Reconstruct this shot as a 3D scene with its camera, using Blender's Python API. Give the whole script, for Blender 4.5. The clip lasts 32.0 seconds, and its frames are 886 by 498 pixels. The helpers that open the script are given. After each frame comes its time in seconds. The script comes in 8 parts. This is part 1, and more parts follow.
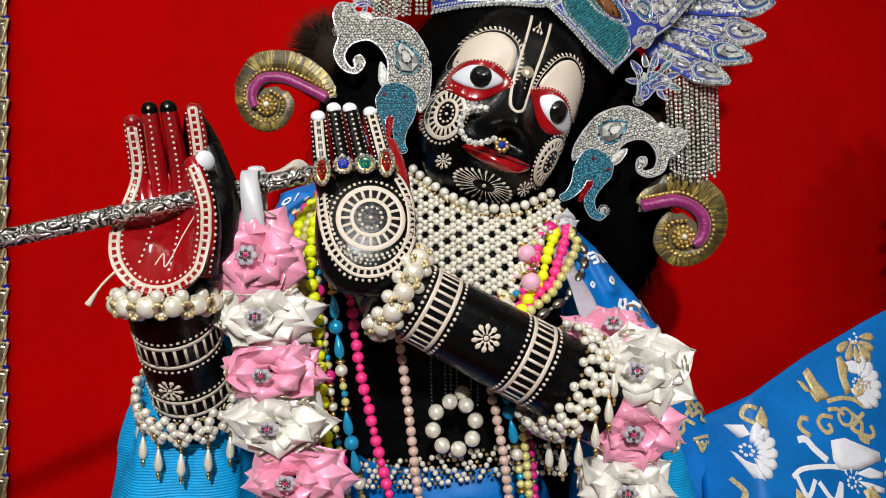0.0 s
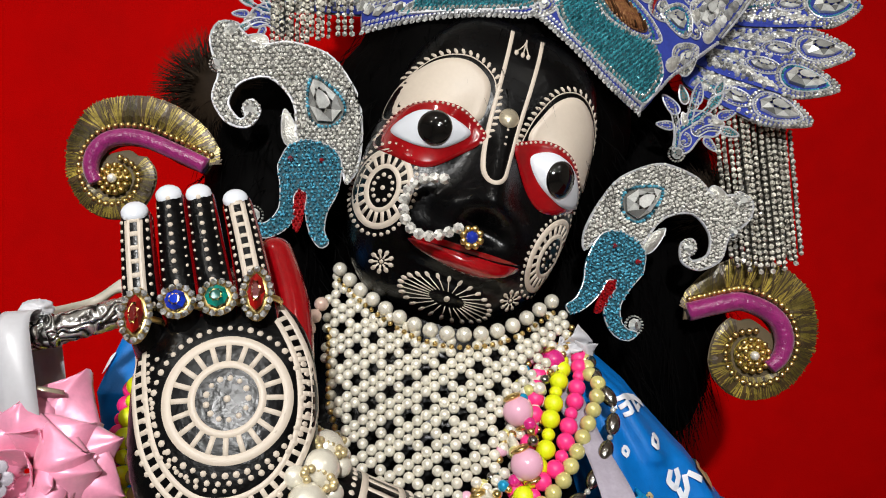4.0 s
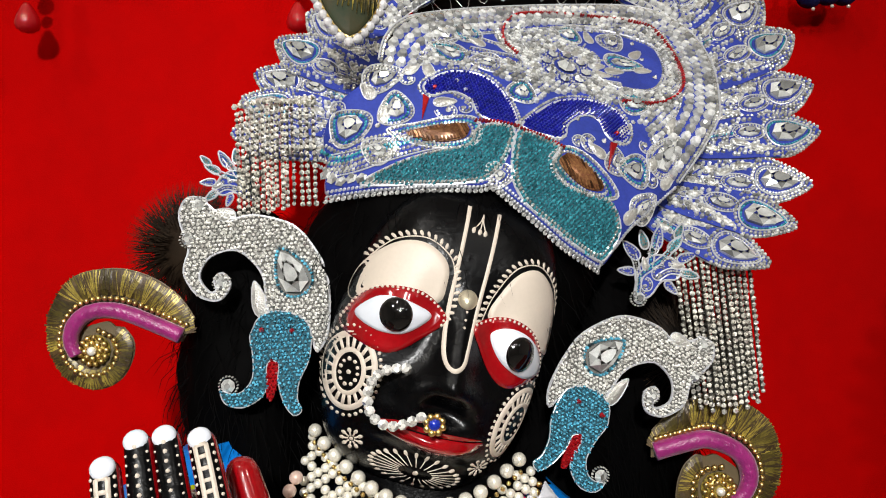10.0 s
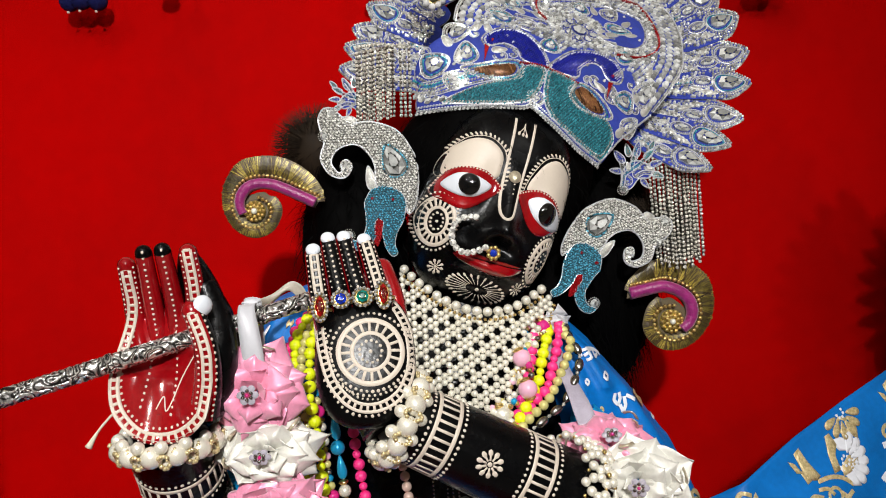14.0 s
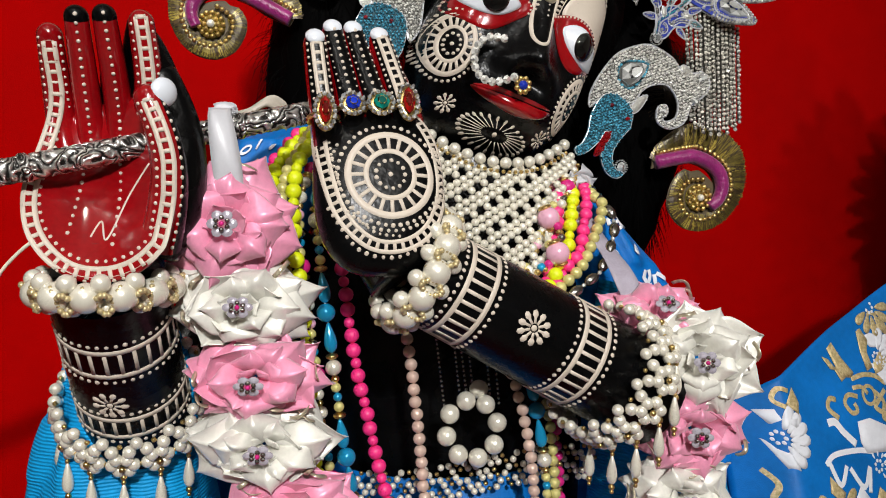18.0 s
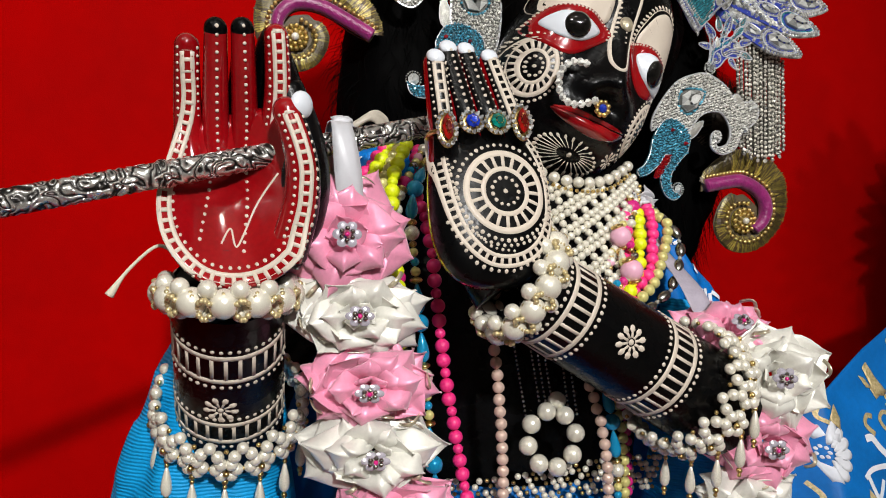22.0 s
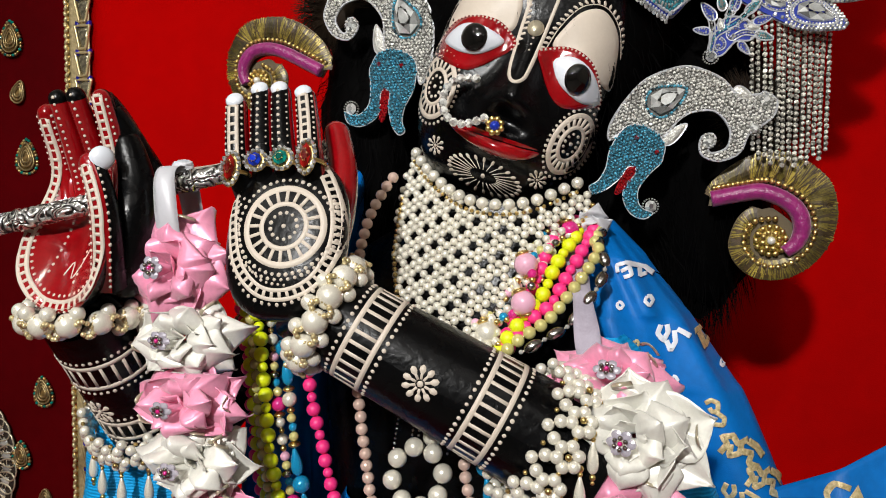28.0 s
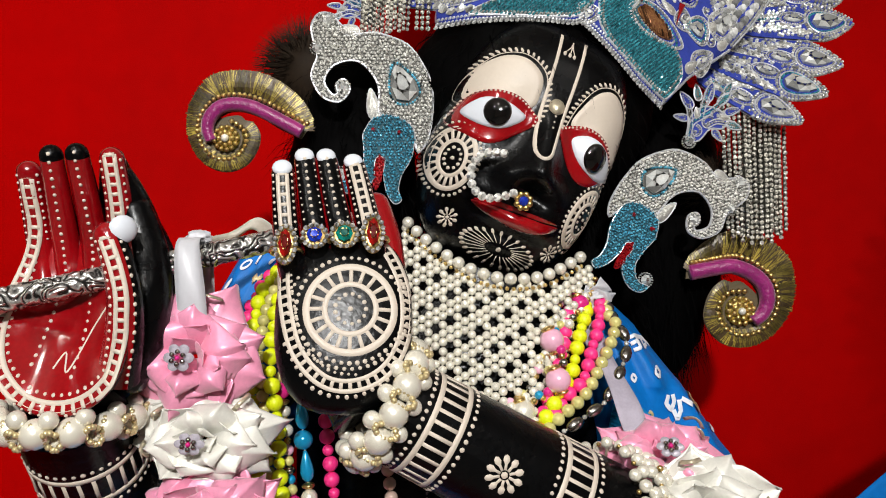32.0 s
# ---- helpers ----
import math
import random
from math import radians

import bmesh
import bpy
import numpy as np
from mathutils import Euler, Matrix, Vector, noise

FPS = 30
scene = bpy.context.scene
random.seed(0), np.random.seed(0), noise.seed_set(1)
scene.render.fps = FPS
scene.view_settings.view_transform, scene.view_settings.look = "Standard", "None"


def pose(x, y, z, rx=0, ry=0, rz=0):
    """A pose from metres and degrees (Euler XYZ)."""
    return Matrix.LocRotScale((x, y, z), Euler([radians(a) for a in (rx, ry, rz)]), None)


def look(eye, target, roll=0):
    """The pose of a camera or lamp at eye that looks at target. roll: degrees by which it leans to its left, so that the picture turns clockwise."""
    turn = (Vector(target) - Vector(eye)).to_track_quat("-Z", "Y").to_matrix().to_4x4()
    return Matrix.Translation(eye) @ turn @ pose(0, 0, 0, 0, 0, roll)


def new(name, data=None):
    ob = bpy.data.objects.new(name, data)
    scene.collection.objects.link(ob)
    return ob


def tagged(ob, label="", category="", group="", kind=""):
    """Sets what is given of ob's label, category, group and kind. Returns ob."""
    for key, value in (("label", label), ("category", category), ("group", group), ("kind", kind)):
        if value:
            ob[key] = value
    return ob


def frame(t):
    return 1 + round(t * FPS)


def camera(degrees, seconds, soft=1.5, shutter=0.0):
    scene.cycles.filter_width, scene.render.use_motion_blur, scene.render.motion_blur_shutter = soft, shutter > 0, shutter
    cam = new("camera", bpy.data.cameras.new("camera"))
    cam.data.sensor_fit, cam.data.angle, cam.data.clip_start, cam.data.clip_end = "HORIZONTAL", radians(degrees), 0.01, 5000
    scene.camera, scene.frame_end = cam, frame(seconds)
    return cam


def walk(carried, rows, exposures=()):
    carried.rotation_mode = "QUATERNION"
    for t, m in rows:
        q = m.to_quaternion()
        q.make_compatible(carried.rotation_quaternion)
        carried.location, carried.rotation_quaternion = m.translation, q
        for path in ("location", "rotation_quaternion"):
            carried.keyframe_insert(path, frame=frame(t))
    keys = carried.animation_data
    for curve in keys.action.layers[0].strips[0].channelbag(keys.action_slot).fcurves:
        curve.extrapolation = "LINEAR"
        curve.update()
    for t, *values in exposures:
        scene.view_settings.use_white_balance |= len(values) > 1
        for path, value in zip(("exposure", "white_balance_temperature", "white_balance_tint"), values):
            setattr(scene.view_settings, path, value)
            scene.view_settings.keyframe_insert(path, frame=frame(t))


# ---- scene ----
cam = camera(60.2, 32.0, soft=1.0)
METRES, EYE, TILT, LEAN, TURN = 1.8, 1.2, 0.0, 0.0, 0.0
ROWS = [
    (0.0, 0.0, 0.0, 0.0, 0.0, 0.0, -0.0),
    (0.5, -0.0009, 0.0075, 0.0001, -0.04, 0.01, 0.09),
    (1.0, -0.0075, 0.016, 0.0009, -0.1, 0.01, 0.12),
    (1.5, -0.0115, 0.0293, 0.0027, -0.64, 0.74, -0.34),
    (2.0, -0.0167, 0.0481, 0.0065, -1.32, 1.21, -0.26),
    (2.5, -0.013, 0.0676, 0.0054, -1.63, 1.57, 0.2),
    (3.0, -0.0029, 0.0921, 0.0094, -1.48, 2.01, 0.82),
    (3.5, 0.007, 0.1139, 0.0158, -0.91, 2.46, 1.45),
    (4.0, 0.0148, 0.123, 0.0315, -0.6, 2.69, 1.89),
    (4.5, 0.0194, 0.1322, 0.0389, -0.29, 2.82, 2.28),
    (6.5, 0.0255, 0.1669, 0.0522, 1.62, 2.58, 3.4),
    (7.0, 0.0266, 0.172, 0.0525, 1.68, 2.51, 3.42),
    (7.5, 0.0312, 0.1813, 0.0519, 1.83, 2.42, 4.01),
    (8.0, 0.0331, 0.1772, 0.0581, 1.94, 2.19, 4.19),
    (8.5, 0.0367, 0.1639, 0.0703, 1.92, 1.98, 4.23),
    (9.0, 0.0391, 0.1517, 0.0809, 1.7, 1.78, 4.26),
    (9.5, 0.0315, 0.1386, 0.0844, 0.84, 1.76, 4.27),
    (10.0, 0.0301, 0.1137, 0.0857, 0.01, 1.34, 4.16),
    (10.5, 0.0466, 0.0741, 0.0876, 0.04, 1.58, 4.26),
    (11.0, 0.0592, 0.0348, 0.0896, 0.25, 1.55, 4.07),
    (11.5, 0.0626, 0.0102, 0.0846, 1.04, 1.63, 3.7),
    (12.0, 0.0616, -0.0048, 0.072, 1.7, 1.66, 3.16),
    (12.5, 0.0511, -0.0105, 0.0626, 1.78, 1.45, 3.01),
    (13.0, 0.0271, -0.0109, 0.0545, 0.6, 0.37, 3.06),
    (13.5, 0.0023, -0.0132, 0.0527, -0.83, -0.13, 2.81),
    (14.0, -0.0075, -0.0023, 0.0483, -1.96, -0.38, 2.42),
    (14.5, 0.005, 0.0303, 0.042, -2.11, -0.55, 2.34),
    (16.5, -0.0145, 0.0932, 0.0247, -4.17, -1.54, 0.21),
    (17.0, -0.0332, 0.0856, 0.0156, -6.0, -2.04, -0.06),
    (17.5, -0.038, 0.0734, 0.008, -7.37, -2.91, -0.38),
    (18.0, -0.0462, 0.0646, 0.0047, -9.65, -3.77, -0.38),
    (18.5, -0.0646, 0.0617, 0.0032, -11.63, -3.54, -0.44),
    (19.0, -0.0764, 0.0636, 0.0022, -12.93, -3.34, -0.49),
    (19.5, -0.0842, 0.0666, 0.0027, -13.49, -3.29, -0.48),
    (20.0, -0.0881, 0.0693, 0.0047, -13.59, -3.29, -0.48),
    (20.5, -0.0934, 0.0695, 0.0042, -13.84, -3.07, -0.89),
    (21.0, -0.0955, 0.0691, 0.0041, -13.89, -2.94, -1.18),
    (21.5, -0.0941, 0.0672, 0.0042, -13.9, -2.94, -1.22),
    (22.0, -0.0895, 0.0653, 0.0045, -12.71, -2.72, -2.09),
    (22.5, -0.0766, 0.0631, 0.0045, -10.36, -3.38, -1.73),
    (23.0, -0.0529, 0.0607, 0.0091, -7.13, -3.86, -0.73),
    (23.5, -0.0286, 0.0642, 0.0151, -2.68, -3.93, 0.26),
    (24.0, -0.0057, 0.0703, 0.0172, 1.68, -3.91, 0.04),
    (24.5, 0.0073, 0.0745, 0.017, 4.13, -4.27, -0.56),
    (26.5, 0.0505, 0.074, 0.0187, 15.24, -4.55, -0.53),
    (27.0, 0.0616, 0.0736, 0.0173, 15.9, -4.26, -0.73),
    (27.5, 0.0732, 0.0718, 0.0189, 16.06, -3.88, -0.67),
    (28.0, 0.0789, 0.0735, 0.0183, 16.18, -3.49, -0.52),
    (28.5, 0.0771, 0.0735, 0.0226, 15.85, -2.46, -0.52),
    (29.0, 0.0672, 0.0775, 0.038, 12.79, -1.67, -0.07),
    (29.5, 0.0397, 0.0804, 0.0487, 7.49, -1.03, -0.19),
    (30.0, 0.0204, 0.0786, 0.0519, 2.8, -0.45, -0.8),
    (30.5, 0.0108, 0.0789, 0.0511, 0.54, -0.01, -1.04),
    (31.0, 0.0072, 0.0764, 0.0477, -0.24, 0.41, -1.0),
    (31.5, 0.0018, 0.0723, 0.0379, -0.48, 0.53, -0.99),
    (32.0, -0.0043, 0.0716, 0.026, -0.72, 0.33, -1.08),
]
walk(cam, [(t, pose(0, 0, EYE, TILT, LEAN, TURN) @ pose(METRES * x, METRES * y, METRES * z, 90 + pitch, roll, yaw)) for t, x, y, z, yaw, pitch, roll in ROWS],
     [(0, -0.2), (2, -0.29), (4, -0.26), (7, -0.13), (9, -0.06), (11, 0.06), (12, 0.02), (14, -0.13), (17, -0.34), (19, -0.32), (24, -0.29), (28, -0.25), (32, -0.2)])

# ---- light: altar spot set by cast shadows, with added unseen fill lamps ----
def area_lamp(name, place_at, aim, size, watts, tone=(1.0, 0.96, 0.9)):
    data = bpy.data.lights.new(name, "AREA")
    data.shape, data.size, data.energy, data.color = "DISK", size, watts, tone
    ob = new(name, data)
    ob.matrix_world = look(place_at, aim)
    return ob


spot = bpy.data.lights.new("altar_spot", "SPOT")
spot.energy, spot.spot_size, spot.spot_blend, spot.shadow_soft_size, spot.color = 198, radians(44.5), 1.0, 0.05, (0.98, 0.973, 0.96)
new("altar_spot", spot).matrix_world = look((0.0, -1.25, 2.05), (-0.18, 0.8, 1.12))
# unseen side fill, added to brighten the curtain at the upper right
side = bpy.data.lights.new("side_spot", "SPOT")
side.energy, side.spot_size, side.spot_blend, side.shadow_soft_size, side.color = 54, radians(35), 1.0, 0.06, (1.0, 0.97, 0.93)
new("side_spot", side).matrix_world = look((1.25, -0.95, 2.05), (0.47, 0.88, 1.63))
# small unseen fill lamps, added to lift dark parts and make the stones sparkle
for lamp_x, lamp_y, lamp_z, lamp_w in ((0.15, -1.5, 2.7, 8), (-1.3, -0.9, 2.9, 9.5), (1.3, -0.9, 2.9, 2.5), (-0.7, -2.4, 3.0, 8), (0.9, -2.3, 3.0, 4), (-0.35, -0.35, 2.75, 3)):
    area_lamp("added_fill", (lamp_x, lamp_y, lamp_z), (0.05, 0.6, 1.2), 0.09, lamp_w)
world = bpy.data.worlds.new("world")
scene.world = world
world.use_nodes = True
world.node_tree.nodes["Background"].inputs[0].default_value = (0.9, 0.92, 1.0, 1)
world.node_tree.nodes["Background"].inputs[1].default_value = 0.012
scene.view_settings.exposure = 0.0


# ---- materials ----
def mat(name, color, rough=0.5, metal=0.0, coat=0.0, vary=0.25, scale=40.0, bump=0.0, bump_scale=300.0, sheen=0.0,
        second=None, spec=0.5, each=0.0, sub=0.0):
    """Principled surface with two scales of tone, fine relief, and a shift from piece to piece."""
    m = bpy.data.materials.new(name)
    m.use_nodes = True
    nt = m.node_tree
    b = nt.nodes["Principled BSDF"]
    b.inputs["Roughness"].default_value = rough
    b.inputs["Metallic"].default_value = metal
    b.inputs["Coat Weight"].default_value = coat
    b.inputs["Coat Roughness"].default_value = 0.08
    b.inputs["Specular IOR Level"].default_value = spec
    b.inputs["Sheen Weight"].default_value = sheen
    if sub:
        b.inputs["Subsurface Weight"].default_value = sub
        b.inputs["Subsurface Scale"].default_value = 0.002
    co = nt.nodes.new("ShaderNodeTexCoord")
    n1 = nt.nodes.new("ShaderNodeTexNoise")
    n1.inputs["Scale"].default_value, n1.inputs["Detail"].default_value = scale, 6
    n2 = nt.nodes.new("ShaderNodeTexNoise")
    n2.inputs["Scale"].default_value, n2.inputs["Detail"].default_value = scale * 9, 3
    for n in (n1, n2):
        nt.links.new(co.outputs["Object"], n.inputs["Vector"])
    add = nt.nodes.new("ShaderNodeMath")
    add.operation = "MULTIPLY_ADD"
    add.inputs[1].default_value = 0.4
    nt.links.new(n2.outputs[0], add.inputs[0])
    nt.links.new(n1.outputs[0], add.inputs[2])
    ramp = nt.nodes.new("ShaderNodeValToRGB")
    c = Vector(color[:3])
    d = Vector(second[:3]) if second else c * (1 - vary)
    ramp.color_ramp.elements[0].position, ramp.color_ramp.elements[1].position = 0.45, 0.95
    ramp.color_ramp.elements[0].color, ramp.color_ramp.elements[1].color = (*d, 1), (*c, 1)
    nt.links.new(add.outputs[0], ramp.inputs[0])
    out = ramp.outputs[0]
    if each:
        info = nt.nodes.new("ShaderNodeNewGeometry")
        hsv = nt.nodes.new("ShaderNodeHueSaturation")
        mr = nt.nodes.new("ShaderNodeMapRange")
        mr.inputs["To Min"].default_value, mr.inputs["To Max"].default_value = 1 - each, 1 + each * 0.6
        oi = nt.nodes.new("ShaderNodeObjectInfo")
        sm = nt.nodes.new("ShaderNodeMath")
        sm.operation = "ADD"
        fr = nt.nodes.new("ShaderNodeMath")
        fr.operation = "FRACT"
        nt.links.new(info.outputs["Random Per Island"], sm.inputs[0])
        nt.links.new(oi.outputs["Random"], sm.inputs[1])
        nt.links.new(sm.outputs[0], fr.inputs[0])
        nt.links.new(fr.outputs[0], mr.inputs["Value"])
        nt.links.new(mr.outputs[0], hsv.inputs["Value"])
        nt.links.new(out, hsv.inputs["Color"])
        out = hsv.outputs[0]
    nt.links.new(out, b.inputs["Base Color"])
    rr = nt.nodes.new("ShaderNodeMapRange")
    rr.inputs["To Min"].default_value, rr.inputs["To Max"].default_value = max(0.02, rough * 0.7), min(1, rough * 1.3)
    nt.links.new(n1.outputs[0], rr.inputs["Value"])
    nt.links.new(rr.outputs[0], b.inputs["Roughness"])
    if bump:
        n3 = nt.nodes.new("ShaderNodeTexNoise")
        n3.inputs["Scale"].default_value, n3.inputs["Detail"].default_value = bump_scale, 4
        nt.links.new(co.outputs["Object"], n3.inputs["Vector"])
        bp = nt.nodes.new("ShaderNodeBump")
        bp.inputs["Strength"].default_value, bp.inputs["Distance"].default_value = bump, 0.001
        nt.links.new(n3.outputs[0], bp.inputs["Height"])
        nt.links.new(bp.outputs[0], b.inputs["Normal"])
    return m


VELVET = mat("red_velvet", (0.42, 0.0, 0.0), 0.9, vary=0.22, scale=5, bump=0.25, bump_scale=900, spec=0.03)
MAROON = mat("maroon_velvet", (0.088, 0.0, 0.0015), 0.9, vary=0.3, scale=6, bump=0.25, bump_scale=900, spec=0.03)
BLACK = mat("black_lacquer", (0.0014, 0.0015, 0.0018), 0.27, vary=0.4, scale=60, bump=0.3, bump_scale=330, spec=0.21)
REDPAINT = mat("red_lacquer", (0.31, 0.002, 0.005), 0.14, vary=0.4, scale=50, bump=0.22, bump_scale=70, coat=1.0, spec=0.5)
CREAM = mat("cream_paint", (0.60, 0.52, 0.43), 0.5, vary=0.1, scale=60, bump=0.12, bump_scale=500)
WHITE = mat("white_enamel", (0.66, 0.69, 0.74), 0.25, vary=0.04, scale=60)
PUPIL = mat("glossy_black", (0.003, 0.003, 0.003), 0.08, vary=0.1, coat=0.6)
PEARL = mat("cream_pearl", (0.80, 0.765, 0.66), 0.27, 0.3, vary=0.10, scale=120, coat=1.0, each=0.08, second=(0.72, 0.68, 0.56), spec=0.8)
PEARL.node_tree.nodes["Principled BSDF"].inputs["Coat Roughness"].default_value = 0.12
GOLD = mat("gold", (0.85, 0.62, 0.24), 0.28, 1.0, vary=0.25, scale=200, each=0.15)
SILVER = mat("silver_wire", (0.82, 0.82, 0.84), 0.25, 1.0, vary=0.2, scale=200)
HAIR = mat("black_hair", (0.0007, 0.0006, 0.0006), 0.7, vary=0.3, scale=100, spec=0.03)
BLUECLOTH = mat("blue_silk", (0.0, 0.165, 0.56), 0.5, vary=0.35, scale=25, bump=0.2, bump_scale=1500, spec=0.25)
SKYCLOTH = mat("sky_blue_cloth", (0.005, 0.36, 0.78), 0.55, vary=0.3, scale=60, bump=0.5, bump_scale=900, spec=0.2)
wave = SKYCLOTH.node_tree.nodes.new("ShaderNodeTexWave")
wave.bands_direction, wave.inputs["Scale"].default_value, wave.inputs["Distortion"].default_value = "Z", 160, 1.5
SKYCLOTH.node_tree.links.new(SKYCLOTH.node_tree.nodes["Texture Coordinate"].outputs["Object"], wave.inputs["Vector"])
SKYCLOTH.node_tree.links.new(wave.outputs[1], SKYCLOTH.node_tree.nodes["Bump"].inputs["Height"])
PLASTER = mat("hall_plaster", (0.7, 0.66, 0.6), 0.8, vary=0.1, scale=2)
FLOORM = mat("marble_floor", (0.55, 0.5, 0.45), 0.3, vary=0.3, scale=3)


# ---- shape helpers, lengths in millimetres inside each local space ----
def V(*a):
    return Vector(a)


class Space:
    """A local space: origin in metres, right and outward axes; points in mm."""

    def __init__(self, o, r, n):
        self.o, self.r = Vector(o), Vector(r).normalized()
        n = Vector(n)
        self.n = (n - n.dot(self.r) * self.r).normalized()
        self.u = self.n.cross(self.r)

    def __call__(self, u, v, w=0.0):
        return self.o + (self.r * u + self.u * v + self.n * w) * 0.001


class Geo:
    """Collects faces with material slots for one mesh."""

    def __init__(self):
        self.v, self.f, self.m = [], [], []

    def add(self, verts, faces, slot=0):
        k = len(self.v)
        self.v.extend(tuple(p) for p in verts)
        self.f.extend(tuple(k + i for i in f) for f in faces)
        self.m.extend([slot] * len(faces))

    def mesh(self, name, mats, smooth=True):
        me = bpy.data.meshes.new(name)
        me.from_pydata(self.v, [], self.f)
        for x in mats:
            me.materials.append(x)
        me.polygons.foreach_set("material_index", self.m)
        me.polygons.foreach_set("use_smooth", [smooth] * len(self.f))
        me.update()
        return me


def empty(name, at=(0, 0, 0), label="", category="", group="", kind=""):
    ob = new(name)
    ob.empty_display_size = 0.01
    ob.location = at
    return tagged(ob, label, category, group, kind)


def solid(name, g, mats, parent=None, label="", category="", group="", kind="", smooth=True):
    """One mesh object, its origin at its middle; a part if a parent is given."""
    mats = mats if isinstance(mats, (list, tuple)) else [mats]
    n = len(g.v)
    c = Vector((sum(p[0] for p in g.v) / n, sum(p[1] for p in g.v) / n, sum(p[2] for p in g.v) / n))
    g.v = [(p[0] - c.x, p[1] - c.y, p[2] - c.z) for p in g.v]
    ob = new(name, g.mesh(name, mats, smooth))
    ob.location = c
    if parent:
        base = Vector(parent.location)
        p = parent.parent
        while p:
            base += p.location
            p = p.parent
        ob.parent = parent
        ob.location = c - base
    return tagged(ob, label, category, group, kind)


def spline(pts, n=8, closed=False):
    """Catmull-Rom through the control points."""
    pts = [Vector(p) for p in pts]
    out, m = [], len(pts)
    for i in range(m if closed else m - 1):
        if closed:
            a, b, c, d = pts[i - 1], pts[i], pts[(i + 1) % m], pts[(i + 2) % m]
        else:
            a, b, c, d = pts[max(i - 1, 0)], pts[i], pts[i + 1], pts[min(i + 2, m - 1)]
        for k in range(n):
            t = k / n
            out.append(0.5 * (2 * b + (c - a) * t + (2 * a - 5 * b + 4 * c - d) * t * t + (3 * b - a - 3 * c + d) * t ** 3))
    if not closed:
        out.append(pts[-1])
    return out


def along(pts, step, closed=False):
    """Points at even steps along a polyline."""
    pts = [Vector(p) for p in pts] + ([Vector(pts[0])] if closed else [])
    total = sum((b - a).length for a, b in zip(pts, pts[1:]))
    n = max(1, round(total / step))
    step, out, need = total / n, [], 0.0
    for a, b in zip(pts, pts[1:]):
        d = (b - a).length
        while need <= d + 1e-9 and d > 0:
            out.append(a.lerp(b, need / d))
            need += step
        need -= d
    if closed and len(out) > n:
        out = out[:n]
    return out


def ball(g, c, r, slot=0, seg=10, rings=6, stretch=None, axis=None):
    """A round bead; stretch scales it along axis."""
    c = Vector(c)
    ax = Vector(axis).normalized() if axis else Vector((0, 0, 1))
    t = ax.orthogonal().normalized()
    s = ax.cross(t)
    k = stretch or 1.0
    vs = [c + ax * r * k]
    for i in range(1, rings):
        a = math.pi * i / rings
        for j in range(seg):
            b = 2 * math.pi * j / seg
            vs.append(c + ax * (r * k * math.cos(a)) + (t * math.cos(b) + s * math.sin(b)) * (r * math.sin(a)))
    vs.append(c - ax * r * k)
    fs = [(0, 1 + j, 1 + (j + 1) % seg) for j in range(seg)]
    for i in range(rings - 2):
        for j in range(seg):
            a, b = 1 + i * seg + j, 1 + i * seg + (j + 1) % seg
            fs.append((a, a + seg, b + seg, b))
    k0, e = 1 + (rings - 2) * seg, len(vs) - 1
    fs += [(k0 + (j + 1) % seg, k0 + j, e) for j in range(seg)]
    g.add(vs, fs, slot)


def tube(g, pts, radius, slot=0, seg=8, cap=True, flat=1.0, up=None):
    """A round rod along points; radius is a number or a function of 0..1."""
    pts = [Vector(p) for p in pts]
    n = len(pts)
    vs, nrm = [], None
    for i, p in enumerate(pts):
        d = (pts[min(i + 1, n - 1)] - pts[max(i - 1, 0)]).normalized()
        if nrm is None:
            nrm = (Vector(up) if up else d.orthogonal())
        nrm = (nrm - nrm.dot(d) * d).normalized()
        s = d.cross(nrm)
        r = radius(i / (n - 1)) if callable(radius) else radius
        for j in range(seg):
            a = 2 * math.pi * j / seg
            vs.append(p + nrm * (r * flat * math.cos(a)) + s * (r * math.sin(a)))
    fs = [(i * seg + j, i * seg + (j + 1) % seg, (i + 1) * seg + (j + 1) % seg, (i + 1) * seg + j) for i in range(n - 1) for j in range(seg)]
    if cap:
        fs += [tuple(reversed(range(seg))), tuple(range((n - 1) * seg, n * seg))]
    g.add(vs, fs, slot)


